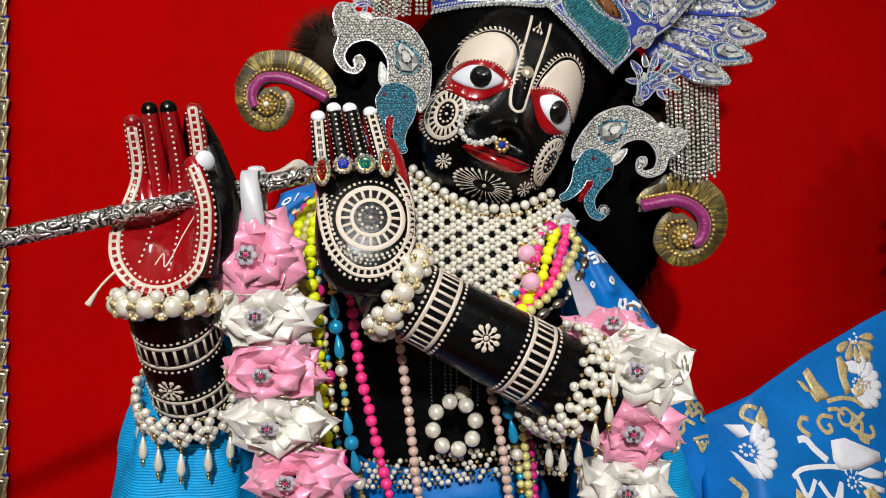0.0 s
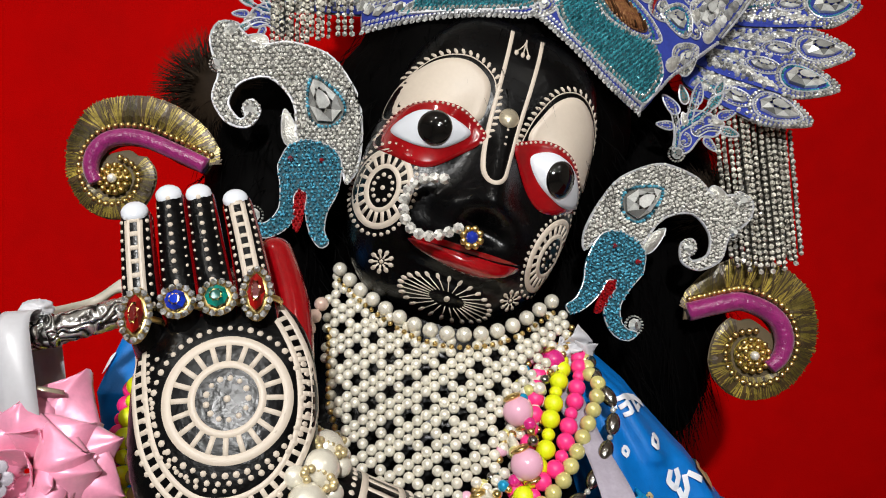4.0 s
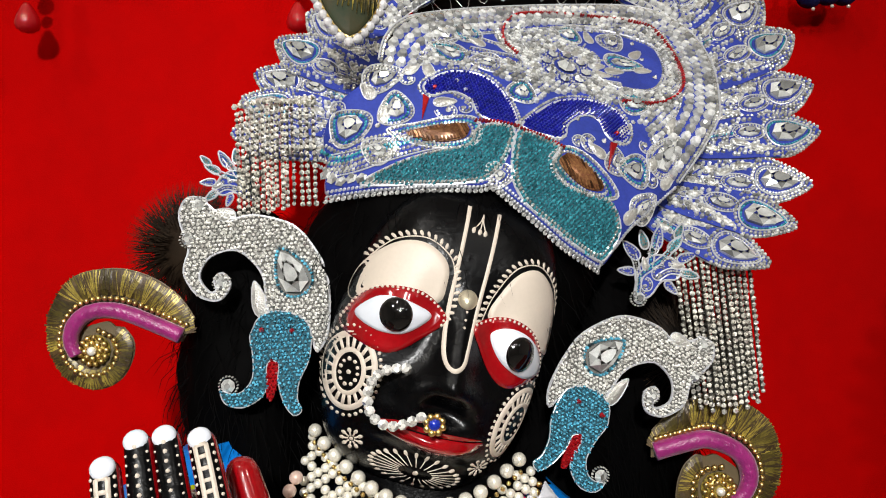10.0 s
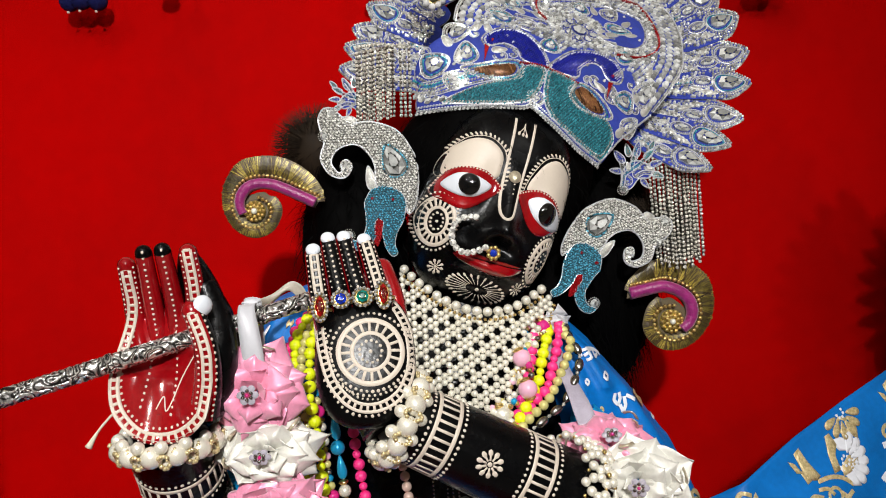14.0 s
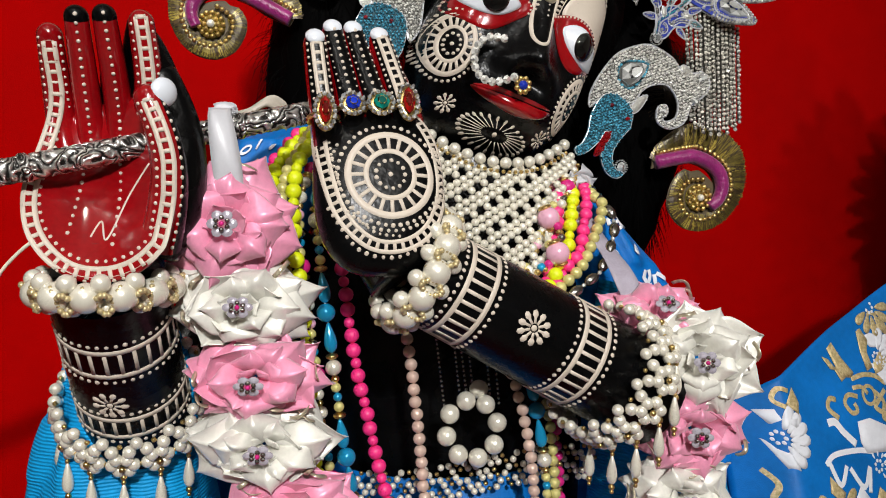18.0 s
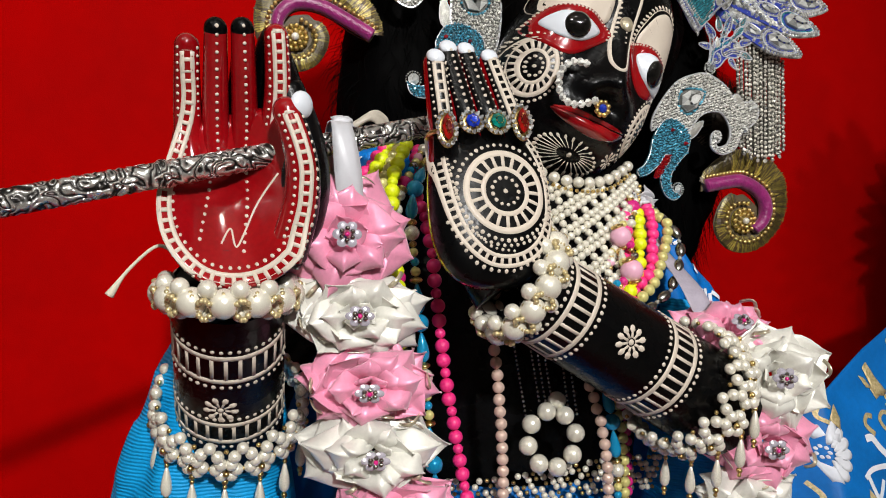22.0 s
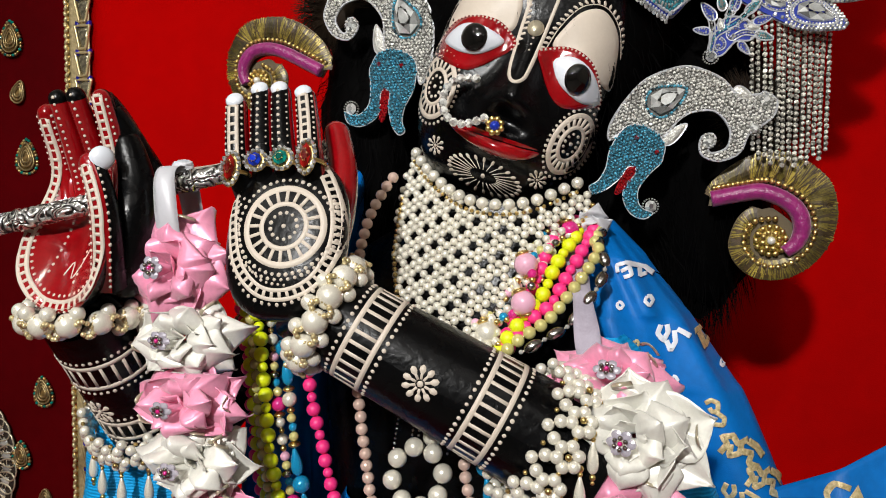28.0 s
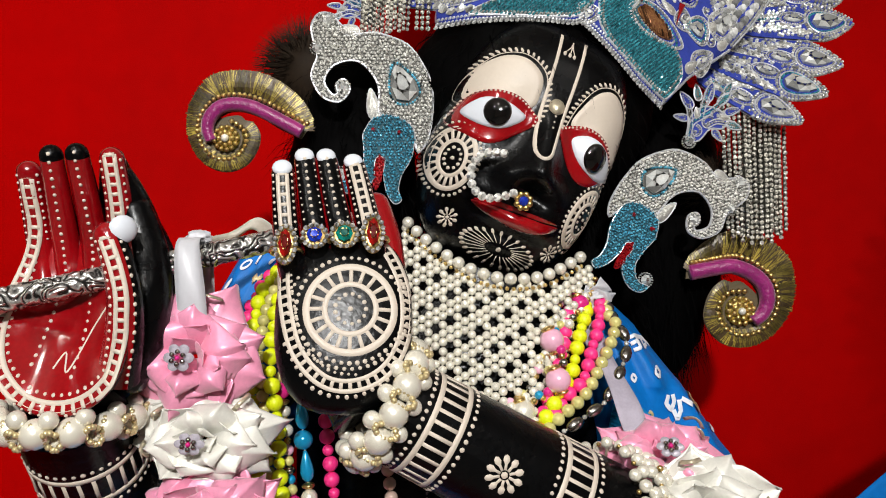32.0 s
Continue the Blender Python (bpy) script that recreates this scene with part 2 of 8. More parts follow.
def sheet(g, fn, nu, nv, slot=0, thick=0.0, slots=None, closed=False):
    """A grid fn(i, j in 0..1) -> point; thick gives it a second face."""
    P = [[Vector(fn(i / nu, j / nv)) for j in range(nv + 1)] for i in range(nu + 1)]
    vs = [p for row in P for p in row]
    fs = [(i * (nv + 1) + j, (i + 1) * (nv + 1) + j, (i + 1) * (nv + 1) + j + 1, i * (nv + 1) + j + 1) for i in range(nu) for j in range(nv)]
    g.add(vs, fs, slot)
    if thick:
        back = []
        for i in range(nu + 1):
            for j in range(nv + 1):
                a = P[min(i + 1, nu)][j] - P[max(i - 1, 0)][j]
                b = P[i][min(j + 1, nv)] - P[i][max(j - 1, 0)]
                nn = a.cross(b)
                back.append(P[i][j] - (nn.normalized() if nn.length else Vector((0, 0, 0))) * thick)
        k = (nu + 1) * (nv + 1)
        fs2 = [tuple(reversed(f)) for f in fs]
        g.add(back, fs2, slot)
        rim = [i * (nv + 1) for i in range(nu + 1)] + [nu * (nv + 1) + j for j in range(1, nv + 1)]
        rim += [i * (nv + 1) + nv for i in range(nu - 1, -1, -1)] + [j for j in range(nv - 1, 0, -1)]
        base = len(g.v) - 2 * k
        g.f.extend((base + a, base + k + a, base + k + b, base + b) for a, b in zip(rim, rim[1:] + rim[:1]))
        g.m.extend([slot] * len(rim))


def stroke(g, pts, width, place, lift=0.5, slot=0, closed=False, taper=None):
    """A raised line of paint or wire along 2D points on a surface place(u, v, lift)."""
    pts = [Vector(p[:2]) for p in pts]
    n = len(pts)
    vs = []
    for i, p in enumerate(pts):
        a = pts[i - 1] if (closed or i) else p
        b = pts[(i + 1) % n] if (closed or i < n - 1) else p
        d = (b - a)
        d = d.normalized() if d.length else Vector((1, 0))
        q = Vector((-d.y, d.x)) * (width * 0.5 * (taper(i / (n - 1)) if taper else 1))
        vs += [place(*(p + q), -0.2), place(*(p + q * 0.8), lift * 0.6), place(*(p - q * 0.8), lift * 0.6), place(*(p - q), -0.2)]
    fs = []
    for i in range(n if closed else n - 1):
        a, b = 4 * i, 4 * ((i + 1) % n)
        fs += [(a + k, b + k, b + k + 1, a + k + 1) for k in range(3)]
    if not closed:
        fs += [(0, 1, 2, 3), (4 * n - 1, 4 * n - 2, 4 * n - 3, 4 * n - 4)]
    g.add(vs, fs, slot)


def dot(g, u, v, r, place, lift=0.6, slot=0, seg=7, long=1.0, turn=0.0):
    """A small raised drop of paint, or a bead half sunk."""
    c, s = math.cos(turn), math.sin(turn)

    def at(rad, a):
        x, y = rad * long * math.cos(a), rad * math.sin(a)
        return u + x * c - y * s, v + x * s + y * c
    vs = [place(u, v, lift)]
    for rad, h in ((0.65, lift * 0.8), (1.0, -0.2)):
        vs += [place(*at(r * rad, 2 * math.pi * j / seg), h) for j in range(seg)]
    fs = [(0, 1 + j, 1 + (j + 1) % seg) for j in range(seg)]
    fs += [(1 + j, 1 + seg + j, 1 + seg + (j + 1) % seg, 1 + (j + 1) % seg) for j in range(seg)]
    g.add(vs, fs, slot)


def fill(g, outline, place, lift=0.3, slot=0, rings=6, dome=0.0, center=None):
    """A patch of paint inside a star-shaped outline, following the surface."""
    pts = [Vector(p[:2]) for p in outline]
    n = len(pts)
    c = Vector(center) if center else sum(pts, Vector((0, 0))) / n
    vs = [place(*c, lift + dome)]
    for k in range(1, rings + 1):
        t = k / rings
        for p in pts:
            q = c.lerp(p, t)
            vs.append(place(*q, lift + dome * (1 - t * t)))
    for p in pts:
        vs.append(place(*p, -0.4))
    fs = [(0, 1 + j, 1 + (j + 1) % n) for j in range(n)]
    for k in range(rings):
        for j in range(n):
            a, b = 1 + k * n + j, 1 + k * n + (j + 1) % n
            fs.append((a, a + n, b + n, b))
    g.add(vs, fs, slot)


def ladder(g, pts, width, place, step, slot=2, closed=False, rail=0.46, lift=0.5):
    """Two rails with rungs, the painted border of palms and arms."""
    pts = [Vector(p[:2]) for p in pts]
    n = len(pts)
    L, R = [], []
    for i, p in enumerate(pts):
        a = pts[i - 1] if (closed or i) else p
        b = pts[(i + 1) % n] if (closed or i < n - 1) else p
        d = (b - a).normalized()
        q = Vector((-d.y, d.x)) * width * 0.5
        L.append(p + q)
        R.append(p - q)
    w = width * rail
    stroke(g, L, w, place, lift, slot, closed)
    stroke(g, R, w, place, lift, slot, closed)
    mid = along(pts, step, closed)
    m = len(mid)
    for i, p in enumerate(mid):
        a = mid[i - 1] if (closed or i) else p
        b = mid[(i + 1) % m] if (closed or i < m - 1) else p
        d = (b - a).normalized()
        q = Vector((-d.y, d.x)) * width * 0.5
        stroke(g, [p - q, p, p + q], w * 0.9, place, lift * 0.9, slot)


def dots_along(g, pts, step, r, place, slot=2, closed=False, lift=0.6):
    for p in along(pts, step, closed):
        k = random.uniform(0.98, 1.25)
        dot(g, p.x, p.y, r * k, place, lift, slot)


def ring(cx, cy, rx, ry=None, n=40, turn=0.0, a0=0.0, a1=360.0):
    ry = ry or rx
    c, s = math.cos(radians(turn)), math.sin(radians(turn))
    full = abs(a1 - a0) >= 360
    out = []
    for i in range(n if full else n + 1):
        a = radians(a0 + (a1 - a0) * i / n)
        x, y = rx * math.cos(a), ry * math.sin(a)
        out.append(Vector((cx + x * c - y * s, cy + x * s + y * c)))
    return out


def offset(pts, d):
    """An open line moved sideways by d."""
    pts = [Vector(p[:2]) for p in pts]
    out = []
    for i, p in enumerate(pts):
        e = (pts[min(i + 1, len(pts) - 1)] - pts[max(i - 1, 0)]).normalized()
        out.append(p + Vector((-e.y, e.x)) * d)
    return out


def flower(g, u, v, r, place, petals=8, slot=2):
    """A painted flower of drop-shaped petals round a dot."""
    dot(g, u, v, r * 0.2, place, 0.7, slot)
    for k in range(petals):
        a = 2 * math.pi * k / petals
        d = Vector((math.cos(a), math.sin(a)))
        stroke(g, [(u + d.x * r * 0.25, v + d.y * r * 0.25), (u + d.x * r * 0.7, v + d.y * r * 0.7)], r * 0.16, place, 0.5, slot)
        dot(g, u + d.x * r * 0.78, v + d.y * r * 0.78, r * 0.2, place, 0.7, slot, long=1.35, turn=a)


# ---- setting: velvet backdrop, shrine floor, hall ----
def slab(name, lo, hi, material, label, category, kind="structure"):
    g = Geo()
    x0, y0, z0 = lo
    x1, y1, z1 = hi
    g.add([(x0, y0, z0), (x1, y0, z0), (x1, y1, z0), (x0, y1, z0), (x0, y0, z1), (x1, y0, z1), (x1, y1, z1), (x0, y1, z1)],
          [(3, 2, 1, 0), (4, 5, 6, 7), (0, 1, 5, 4), (1, 2, 6, 5), (2, 3, 7, 6), (3, 0, 4, 7)])
    return solid(name, g, material, None, label, category, "", kind, smooth=False)


BACK = 0.885


def curtain_fold(x, z):
    return 0.004 * math.sin(x * 9 + 0.6 * math.sin(z * 3)) + 0.006 * noise.noise((x * 4, z * 2.2, 3.1)) + 0.003 * noise.noise((x * 14, z * 5, 7.7))


g = Geo()
sheet(g, lambda i, j: (-0.507 + 2.33 * i, BACK + curtain_fold(-0.507 + 2.33 * i, 0.55 + 1.25 * j), 0.55 + 1.25 * j), 110, 60, 0, thick=-0.004)
solid("backdrop_curtain", g, VELVET, None, "plain bright red velvet curtain behind the shrine figure", "curtain", "", "structure")
g = Geo()
sheet(g, lambda i, j: (-1.6 + 1.12 * i, BACK + 0.03 + curtain_fold(2 * i, j), 0.55 + 1.25 * j), 50, 40, 0, thick=-0.004)
solid("side_curtain", g, MAROON, None, "dark maroon velvet side hanging with gold embroidery", "curtain", "", "structure")
slab("shrine_floor", (-1.7, 0.2, 0.5), (1.9, 0.95, 0.55), VELVET, "red cloth covered shrine platform under the figure", "platform")
slab("wall_back", (-3.2, 1.0, 0), (3.2, 1.15, 3.2), PLASTER, "plain plaster wall behind the shrine", "wall")
slab("wall_left", (-3.35, -4.2, 0), (-3.2, 1.15, 3.2), PLASTER, "plain plaster hall wall", "wall")
slab("wall_right", (3.2, -4.2, 0), (3.35, 1.15, 3.2), PLASTER, "plain plaster hall wall", "wall")
slab("wall_front", (-3.35, -4.35, 0), (3.35, -4.2, 3.2), PLASTER, "plain plaster hall wall", "wall")
slab("ceiling", (-3.35, -4.35, 3.2), (3.35, 1.15, 3.3), PLASTER, "plain white hall ceiling", "ceiling")
slab("floor", (-3.35, -4.35, -0.1), (3.35, 1.15, 0), FLOORM, "pale marble hall floor", "floor")
slab("shrine_base", (-1.7, 0.15, 0.0), (1.9, 0.98, 0.5), FLOORM, "pale marble base of the shrine", "base")



# ---- the statue: one mesh, painted lacquer ----
FACE = Space((0.0605, 0.594, 1.320), (0.913, 0.12, -0.389), (0, -1, 0))
HR = Space((-0.046, 0.487, 1.220), (1, 0.1, 0), (0.1, -0.95, 0.3))
HL = Space((-0.18, 0.495, 1.22), (0.985, 0.17, 0), (0.17, -0.985, 0))
MATS = [BLACK, REDPAINT, CREAM, WHITE, PUPIL]
UC, VC, FA, FB, FC = -3.5, -12.0, 59.5, 92.0, 81.0


def bell(x, s):
    return math.exp(-0.5 * (x / s) ** 2)


def face_w(u, v):
    """Relief of the face over its plane, mm."""
    q = abs((u - UC) / FA) ** 3 + abs((v - VC) / (FB if v > VC else FC)) ** 2.6
    w = 60 * max(0.0, 1 - q) ** 0.36 - 57
    m = u + 0.1 * v
    for s in (-1, 1):
        w += 5 * bell(u - s * 42 + 2, 15) * bell(v + 36, 15)
        w += 3.5 * bell(u - s * 33, 13) * bell(v - 1, 8)
        w += (9 if s < 0 else 7) * bell(m - s * 15.5, 6) * bell(v + 35, 6.5)
        w -= 4 * bell(m - s * 16, 7) * bell(v - 6, 12)
    if v < 24:
        h = 20 * max(0, min(1, (24 - v) / 48)) ** 1.3
        if v < -27:
            h *= bell(v + 27, 5)
        w += h * bell(m, 6 + 3 * max(0, min(1, -v / 25)))
    w += 9 * bell(m + 1, 17) * (bell(v + 47, 3.6) + 1.15 * bell(v + 57, 4.6))
    w += 7 * bell(m + 1, 17) * bell(v + 74, 9)
    w -= 3 * bell(m, 20) * bell(v + 66, 3)
    return w


def on_face(u, v, lift=0.0):
    return FACE(u, v, face_w(u, v) + lift)


st = Geo()
NA, NR = 84, 46
vs = [on_face(UC, VC)]
for k in range(1, NR + 1):
    t = math.sin(0.5 * math.pi * k / NR) * 0.9995
    for j in range(NA):
        a = 2 * math.pi * j / NA
        c, s = math.cos(a), math.sin(a)
        rr = 1 / (abs(c) ** 2.6 + abs(s) ** 2.6) ** (1 / 2.6)
        vs.append(on_face(UC + FA * t * rr * c, VC + (FB if s > 0 else FC) * t * rr * s))
for k in range(1, 9):
    b = 0.5 * math.pi * k / 9
    for j in range(NA):
        a = 2 * math.pi * j / NA
        c, s = math.cos(a), math.sin(a)
        rr = 1 / (abs(c) ** 2.6 + abs(s) ** 2.6) ** (1 / 2.6)
        vs.append(FACE(UC + FA * rr * c * math.cos(b), VC + (FB if s > 0 else FC) * rr * s * math.cos(b), -57 - 55 * math.sin(b)))
fs = [(0, 1 + j, 1 + (j + 1) % NA) for j in range(NA)]
for k in range(NR + 7):
    fs += [(1 + k * NA + j, 1 + (k + 1) * NA + j, 1 + (k + 1) * NA + (j + 1) % NA, 1 + k * NA + (j + 1) % NA) for j in range(NA)]
st.add(vs, fs, 0)

# red eye surrounds, cream brow patches, eyes
RED_L = spline([(-60, -15), (-53.5, 3), (-42, 11.5), (-25, 14), (-12, 8), (-10, 2.5), (-17, -7), (-31, -20), (-48, -20)], 6, True)
RED_R = spline([(5, 6.5), (20, 15), (37, 12), (49, -2), (50, -10), (33, -19), (22, -16), (11, -4)], 6, True)
CREAM_L = spline([(-59, -2), (-59, 16), (-46, 33), (-31, 38), (-18, 32), (-14.5, 21), (-17, 10), (-40, 6)], 6, True)
CREAM_R = spline([(11.5, 11), (13.5, 26), (20.5, 38.5), (31, 43), (43, 35), (49.5, 20), (52, 2), (32, 9)], 6, True)
fill(st, CREAM_L, on_face, 0.35, 2)
fill(st, CREAM_R, on_face, 0.35, 2)
fill(st, RED_L, on_face, 0.6, 1)
fill(st, RED_R, on_face, 0.6, 1)
EYE_L = spline([(-54, -7.5), (-47, 3.5), (-38, 7.2), (-27, 7.0), (-17, 3.8), (-23, -5), (-31, -10.2), (-43, -11.5)], 6, True)
EYE_R = spline([(15, 4), (20, 9), (28, 10.5), (38, 7.5), (47, -1), (50, -8), (40, -12.3), (28, -9.5), (20, -4)], 6, True)
fill(st, EYE_L, on_face, 1.1, 3, dome=2.2)
fill(st, EYE_R, on_face, 1.1, 3, dome=2.2)
fill(st, ring(-34.6, -0.8, 8.2, 8.4), on_face, 3.3, 4, rings=5, dome=1.4)
fill(st, ring(32.6, -0.6, 7.8, 9.0, turn=10), on_face, 3.3, 4, rings=5, dome=1.4)
# dotted rims of the red surrounds
for edge in (spline([(-60, -13), (-53.5, 3.5), (-42, 11), (-25, 13), (-12, 7), (-11, 1)], 8), spline([(6, 7), (20, 14.2), (37, 11.2), (48, -1), (51, -10)], 8)):
    dots_along(st, edge, 2.6, 0.75, lambda u, v, h: on_face(u, v, h + 0.6))
# leaf drops round the brow patches
for line, side in ((spline([(-56, 22), (-46, 35), (-31, 40.5), (-17, 35), (-11.5, 24), (-10, 12), (-11, 5)], 10), 1),
                   (spline([(8, 9), (10.5, 24), (18, 40), (30.5, 45.5), (43, 38), (51, 23)], 10), 1)):
    stroke(st, line, 0.7, on_face, 0.5, 2)
    pts = along(line, 3.3)
    for i, p in enumerate(pts):
        a = pts[max(i - 1, 0)]
        b = pts[min(i + 1, len(pts) - 1)]
        d = (b - a).normalized()
        nn = Vector((-d.y, d.x))
        q = p + nn * 1.9 - d * 0.5
        dot(st, q.x, q.y, 1.0, on_face, 0.7, 2, long=1.9, turn=math.atan2(nn.y - 0.5 * d.y, nn.x - 0.5 * d.x))
# forehead mark: two lines joined round the tip of the nose
stroke(st, spline([(-14.5, 64), (-12, 30), (-9.5, 5), (-6.8, -10), (-3.5, -15.8), (0.5, -16.8), (4, -13.5), (4.6, -6), (3.8, 20), (2.0, 65)], 10), 2.3, on_face, 0.7, 2)
for sx, bend in ((-9.6, -2.2), (-6.2, 0.0), (-3.2, 1.8)):
    stroke(st, spline([(-6.2, 62), (-6.2 + bend * 0.4, 57.5), (sx, 53)], 5), 0.7, on_face, 0.6, 2)
    dot(st, sx, 52.2, 1.25, on_face, 0.8, 2, long=1.5, turn=1.6)
for du, dv in ((-1.2, 11.5), (-0.8, 7.5), (-0.4, 3.8)):
    dot(st, du, dv, 0.8, on_face, 0.6, 2)


def wheel(g, cx, cy, r, place, spokes=18, turn=0.0, squash=1.0):
    """A painted wheel: dotted middle, spoked ring, dotted rim."""
    dot(g, cx, cy, r * 0.06, place, 0.6, 2)
    dots_along(g, ring(cx, cy, r * 0.30 * squash, r * 0.30, turn=turn), r * 0.15, r * 0.045, place, 2, True)
    stroke(g, ring(cx, cy, r * 0.50 * squash, r * 0.50, 48, turn), r * 0.115, place, 0.55, 2, True)
    stroke(g, ring(cx, cy, r * 0.86 * squash, r * 0.86, 56, turn), r * 0.15, place, 0.55, 2, True)
    for k in range(spokes):
        a = 2 * math.pi * k / spokes
        c, s = math.cos(a), math.sin(a)
        tc, ts = math.cos(radians(turn)), math.sin(radians(turn))
        pts = []
        for rad in (0.52, 0.68, 0.85):
            x, y = r * rad * c * squash, r * rad * s
            pts.append((cx + x * tc - y * ts, cy + x * ts + y * tc))
        stroke(g, pts, r * 0.085, place, 0.5, 2)
    dots_along(g, ring(cx, cy, r * 1.06 * squash, r * 1.06, turn=turn), r * 0.15, r * 0.045, place, 2, True)


wheel(st, -47.2, -36.5, 22.0, on_face, 20, 8, 0.68)
wheel(st, 44.2, -37.0, 22.2, on_face, 20, -8, 0.56)
flower(st, -34.3, -70.2, 6.2, on_face, 9)
flower(st, 34.0, -65.2, 6.0, on_face, 9)
# chin fan: rays round a dot
dot(st, 2.2, -75.8, 1.7, on_face, 0.8, 2)
for k in range(26):
    a = 2 * math.pi * k / 26
    c, s = math.cos(a), math.sin(a)
    ex, ey = 26 * c, (10.5 if s > 0 else 11) * s
    stroke(st, [(2.2 + ex * 0.35, -75.8 + ey * 0.35), (2.2 + ex * 0.6, -75.8 + ey * 0.6), (2.2 + ex * 0.85, -75.8 + ey * 0.85)], 0.55, on_face, 0.4, 2)
    dot(st, 2.2 + ex * 0.92, -75.8 + ey * 0.92, 1.15, on_face, 0.7, 2, long=1.7, turn=math.atan2(ey, ex))
# lips
UP = spline([(-26, -54), (-17, -50.5), (-8, -49.6), (2, -49.4), (14, -48.4), (28, -48), (16, -50.5), (4, -51.5), (-8, -52.4)], 5, True)
LOW = spline([(-27, -55), (-17, -53.6), (-5, -53), (6, -52), (18, -51), (29, -49.5), (24, -55.5), (14, -60), (3, -61.5), (-8, -60.5), (-19, -58.5)], 5, True)
fill(st, UP, on_face, 0.5, 1)
fill(st, LOW, on_face, 0.6, 1, dome=1.2)


# ---- arms ----
class Limb:
    """A tapered limb between two points; place(s, arc) in mm, arc 0 on the side towards front."""

    def __init__(self, a, b, r0, r1, front):
        self.a, self.b, self.r0, self.r1 = Vector(a), Vector(b), r0, r1
        self.d = (self.b - self.a)
        self.len = self.d.length * 1000
        self.d.normalize()
        f = Vector(front)
        self.f = (f - f.dot(self.d) * self.d).normalized()
        self.s = self.d.cross(self.f)

    def rad(self, s):
        t = s / self.len
        return self.r0 + (self.r1 - self.r0) * t

    def __call__(self, s, arc, lift=0.0):
        r = self.rad(s)
        a = arc / r
        return self.a + self.d * s * 0.001 + (self.f * math.cos(a) + self.s * math.sin(a)) * (r + lift) * 0.001

    def body(self, g, slot, s0, s1, n=24, seg=44):
        sheet(g, lambda i, j: self(s0 + (s1 - s0) * i, 2 * math.pi * j * self.rad(s0 + (s1 - s0) * i)), n, seg, slot)


def arm_band(g, L, s0, s1, rungs, ends=True):
    """A painted band round a limb: rails, rungs, and dots either side."""
    half = math.pi * L.rad(s0) * 0.98
    for s, w in ((s0, 3.0), (s1, 3.0)):
        stroke(g, [(s, -half + 2 * half * k / 60) for k in range(61)], w, L, 0.6, 2)
    for k in range(rungs):
        arc = -half + 2 * half * (k + 0.5) / rungs
        stroke(g, [(s0, arc), (0.5 * (s0 + s1), arc), (s1, arc)], 2.1, L, 0.5, 2)
    for s in (s0 - 4.2, s1 + 4.2):
        dots_along(g, [(s, -half), (s, half)], 4.1, 1.15, L)


ARM_R = Limb((-0.042, 0.505, 1.1785), (0.102, 0.529, 1.0995), 25.5, 30.5, (0.03, -1, 0.12))
ARM_L = Limb((-0.180, 0.500, 1.168), (-0.180, 0.5786, 1.063), 27, 30, (0, -1, -0.1))
ARM_R.body(st, 0, 8, 175)
ARM_L.body(st, 0, -2, 125)
tube(st, spline([ARM_R(0, 0, -25.5) + ARM_R.d * 0.009, (-0.045, 0.512, 1.188), (-0.047, 0.512, 1.205)], 8), lambda t: 0.0258 - 0.009 * t, 0, 32)
tube(st, spline([(-0.178, 0.5005, 1.167), (-0.178, 0.507, 1.173), (-0.178, 0.518, 1.186)], 8), lambda t: 0.027 - 0.007 * t, 0, 32)
arm_band(st, ARM_R, 32, 47, 27)
arm_band(st, ARM_R, 104, 119, 29)
arm_band(st, ARM_L, 21, 37, 25)
arm_band(st, ARM_L, 70, 83, 26)
flower(st, 75, 1, 9.5, ARM_R, 10)
flower(st, 58, 3, 9.0, ARM_L, 9)


# ---- raised palms ----
def palm_w(u, v, cu, cv, cw, ru, rv, rw, e=2.6, taper=None):
    if taper:
        u = cu + (u - cu) / taper(v)
    q = abs((u - cu) / ru) ** e + abs((v - cv) / rv) ** e
    return cw + rw * max(0.0, 1 - q) ** (1 / e)


def palm_body(g, S, cu, cv, cw, ru, rv, rw, front, back, e=2.6, hollow=None, taper=None, back_rw=None):
    n, m = 40, 22
    for sgn, slot in ((1, front), (-1, back)):
        vs = [S(cu, cv, cw + sgn * (rw if sgn > 0 or not back_rw else back_rw) + (hollow(cu, cv) if hollow and sgn > 0 else 0))]
        for k in range(1, m + 1):
            t = math.sin(0.5 * math.pi * k / m)
            for j in range(n):
                a = 2 * math.pi * j / n
                c, s = math.cos(a), math.sin(a)
                rr = 1 / (abs(c) ** e + abs(s) ** e) ** (1 / e)
                u, v = cu + ru * t * rr * c, cv + rv * t * rr * s
                w = cw + sgn * (rw if sgn > 0 or not back_rw else back_rw) * max(0, 1 - t ** e) ** (1 / e)
                if taper:
                    u = cu + (u - cu) * taper(v)
                vs.append(S(u, v, w + (hollow(u, v) if hollow and sgn > 0 else 0)))
        fs = [(0, 1 + j, 1 + (j + 1) % n) for j in range(n)]
        for k in range(m - 1):
            fs += [(1 + k * n + j, 1 + (k + 1) * n + j, 1 + (k + 1) * n + (j + 1) % n, 1 + k * n + (j + 1) % n) for j in range(n)]
        g.add(vs, fs if sgn > 0 else [tuple(reversed(f)) for f in fs], slot)


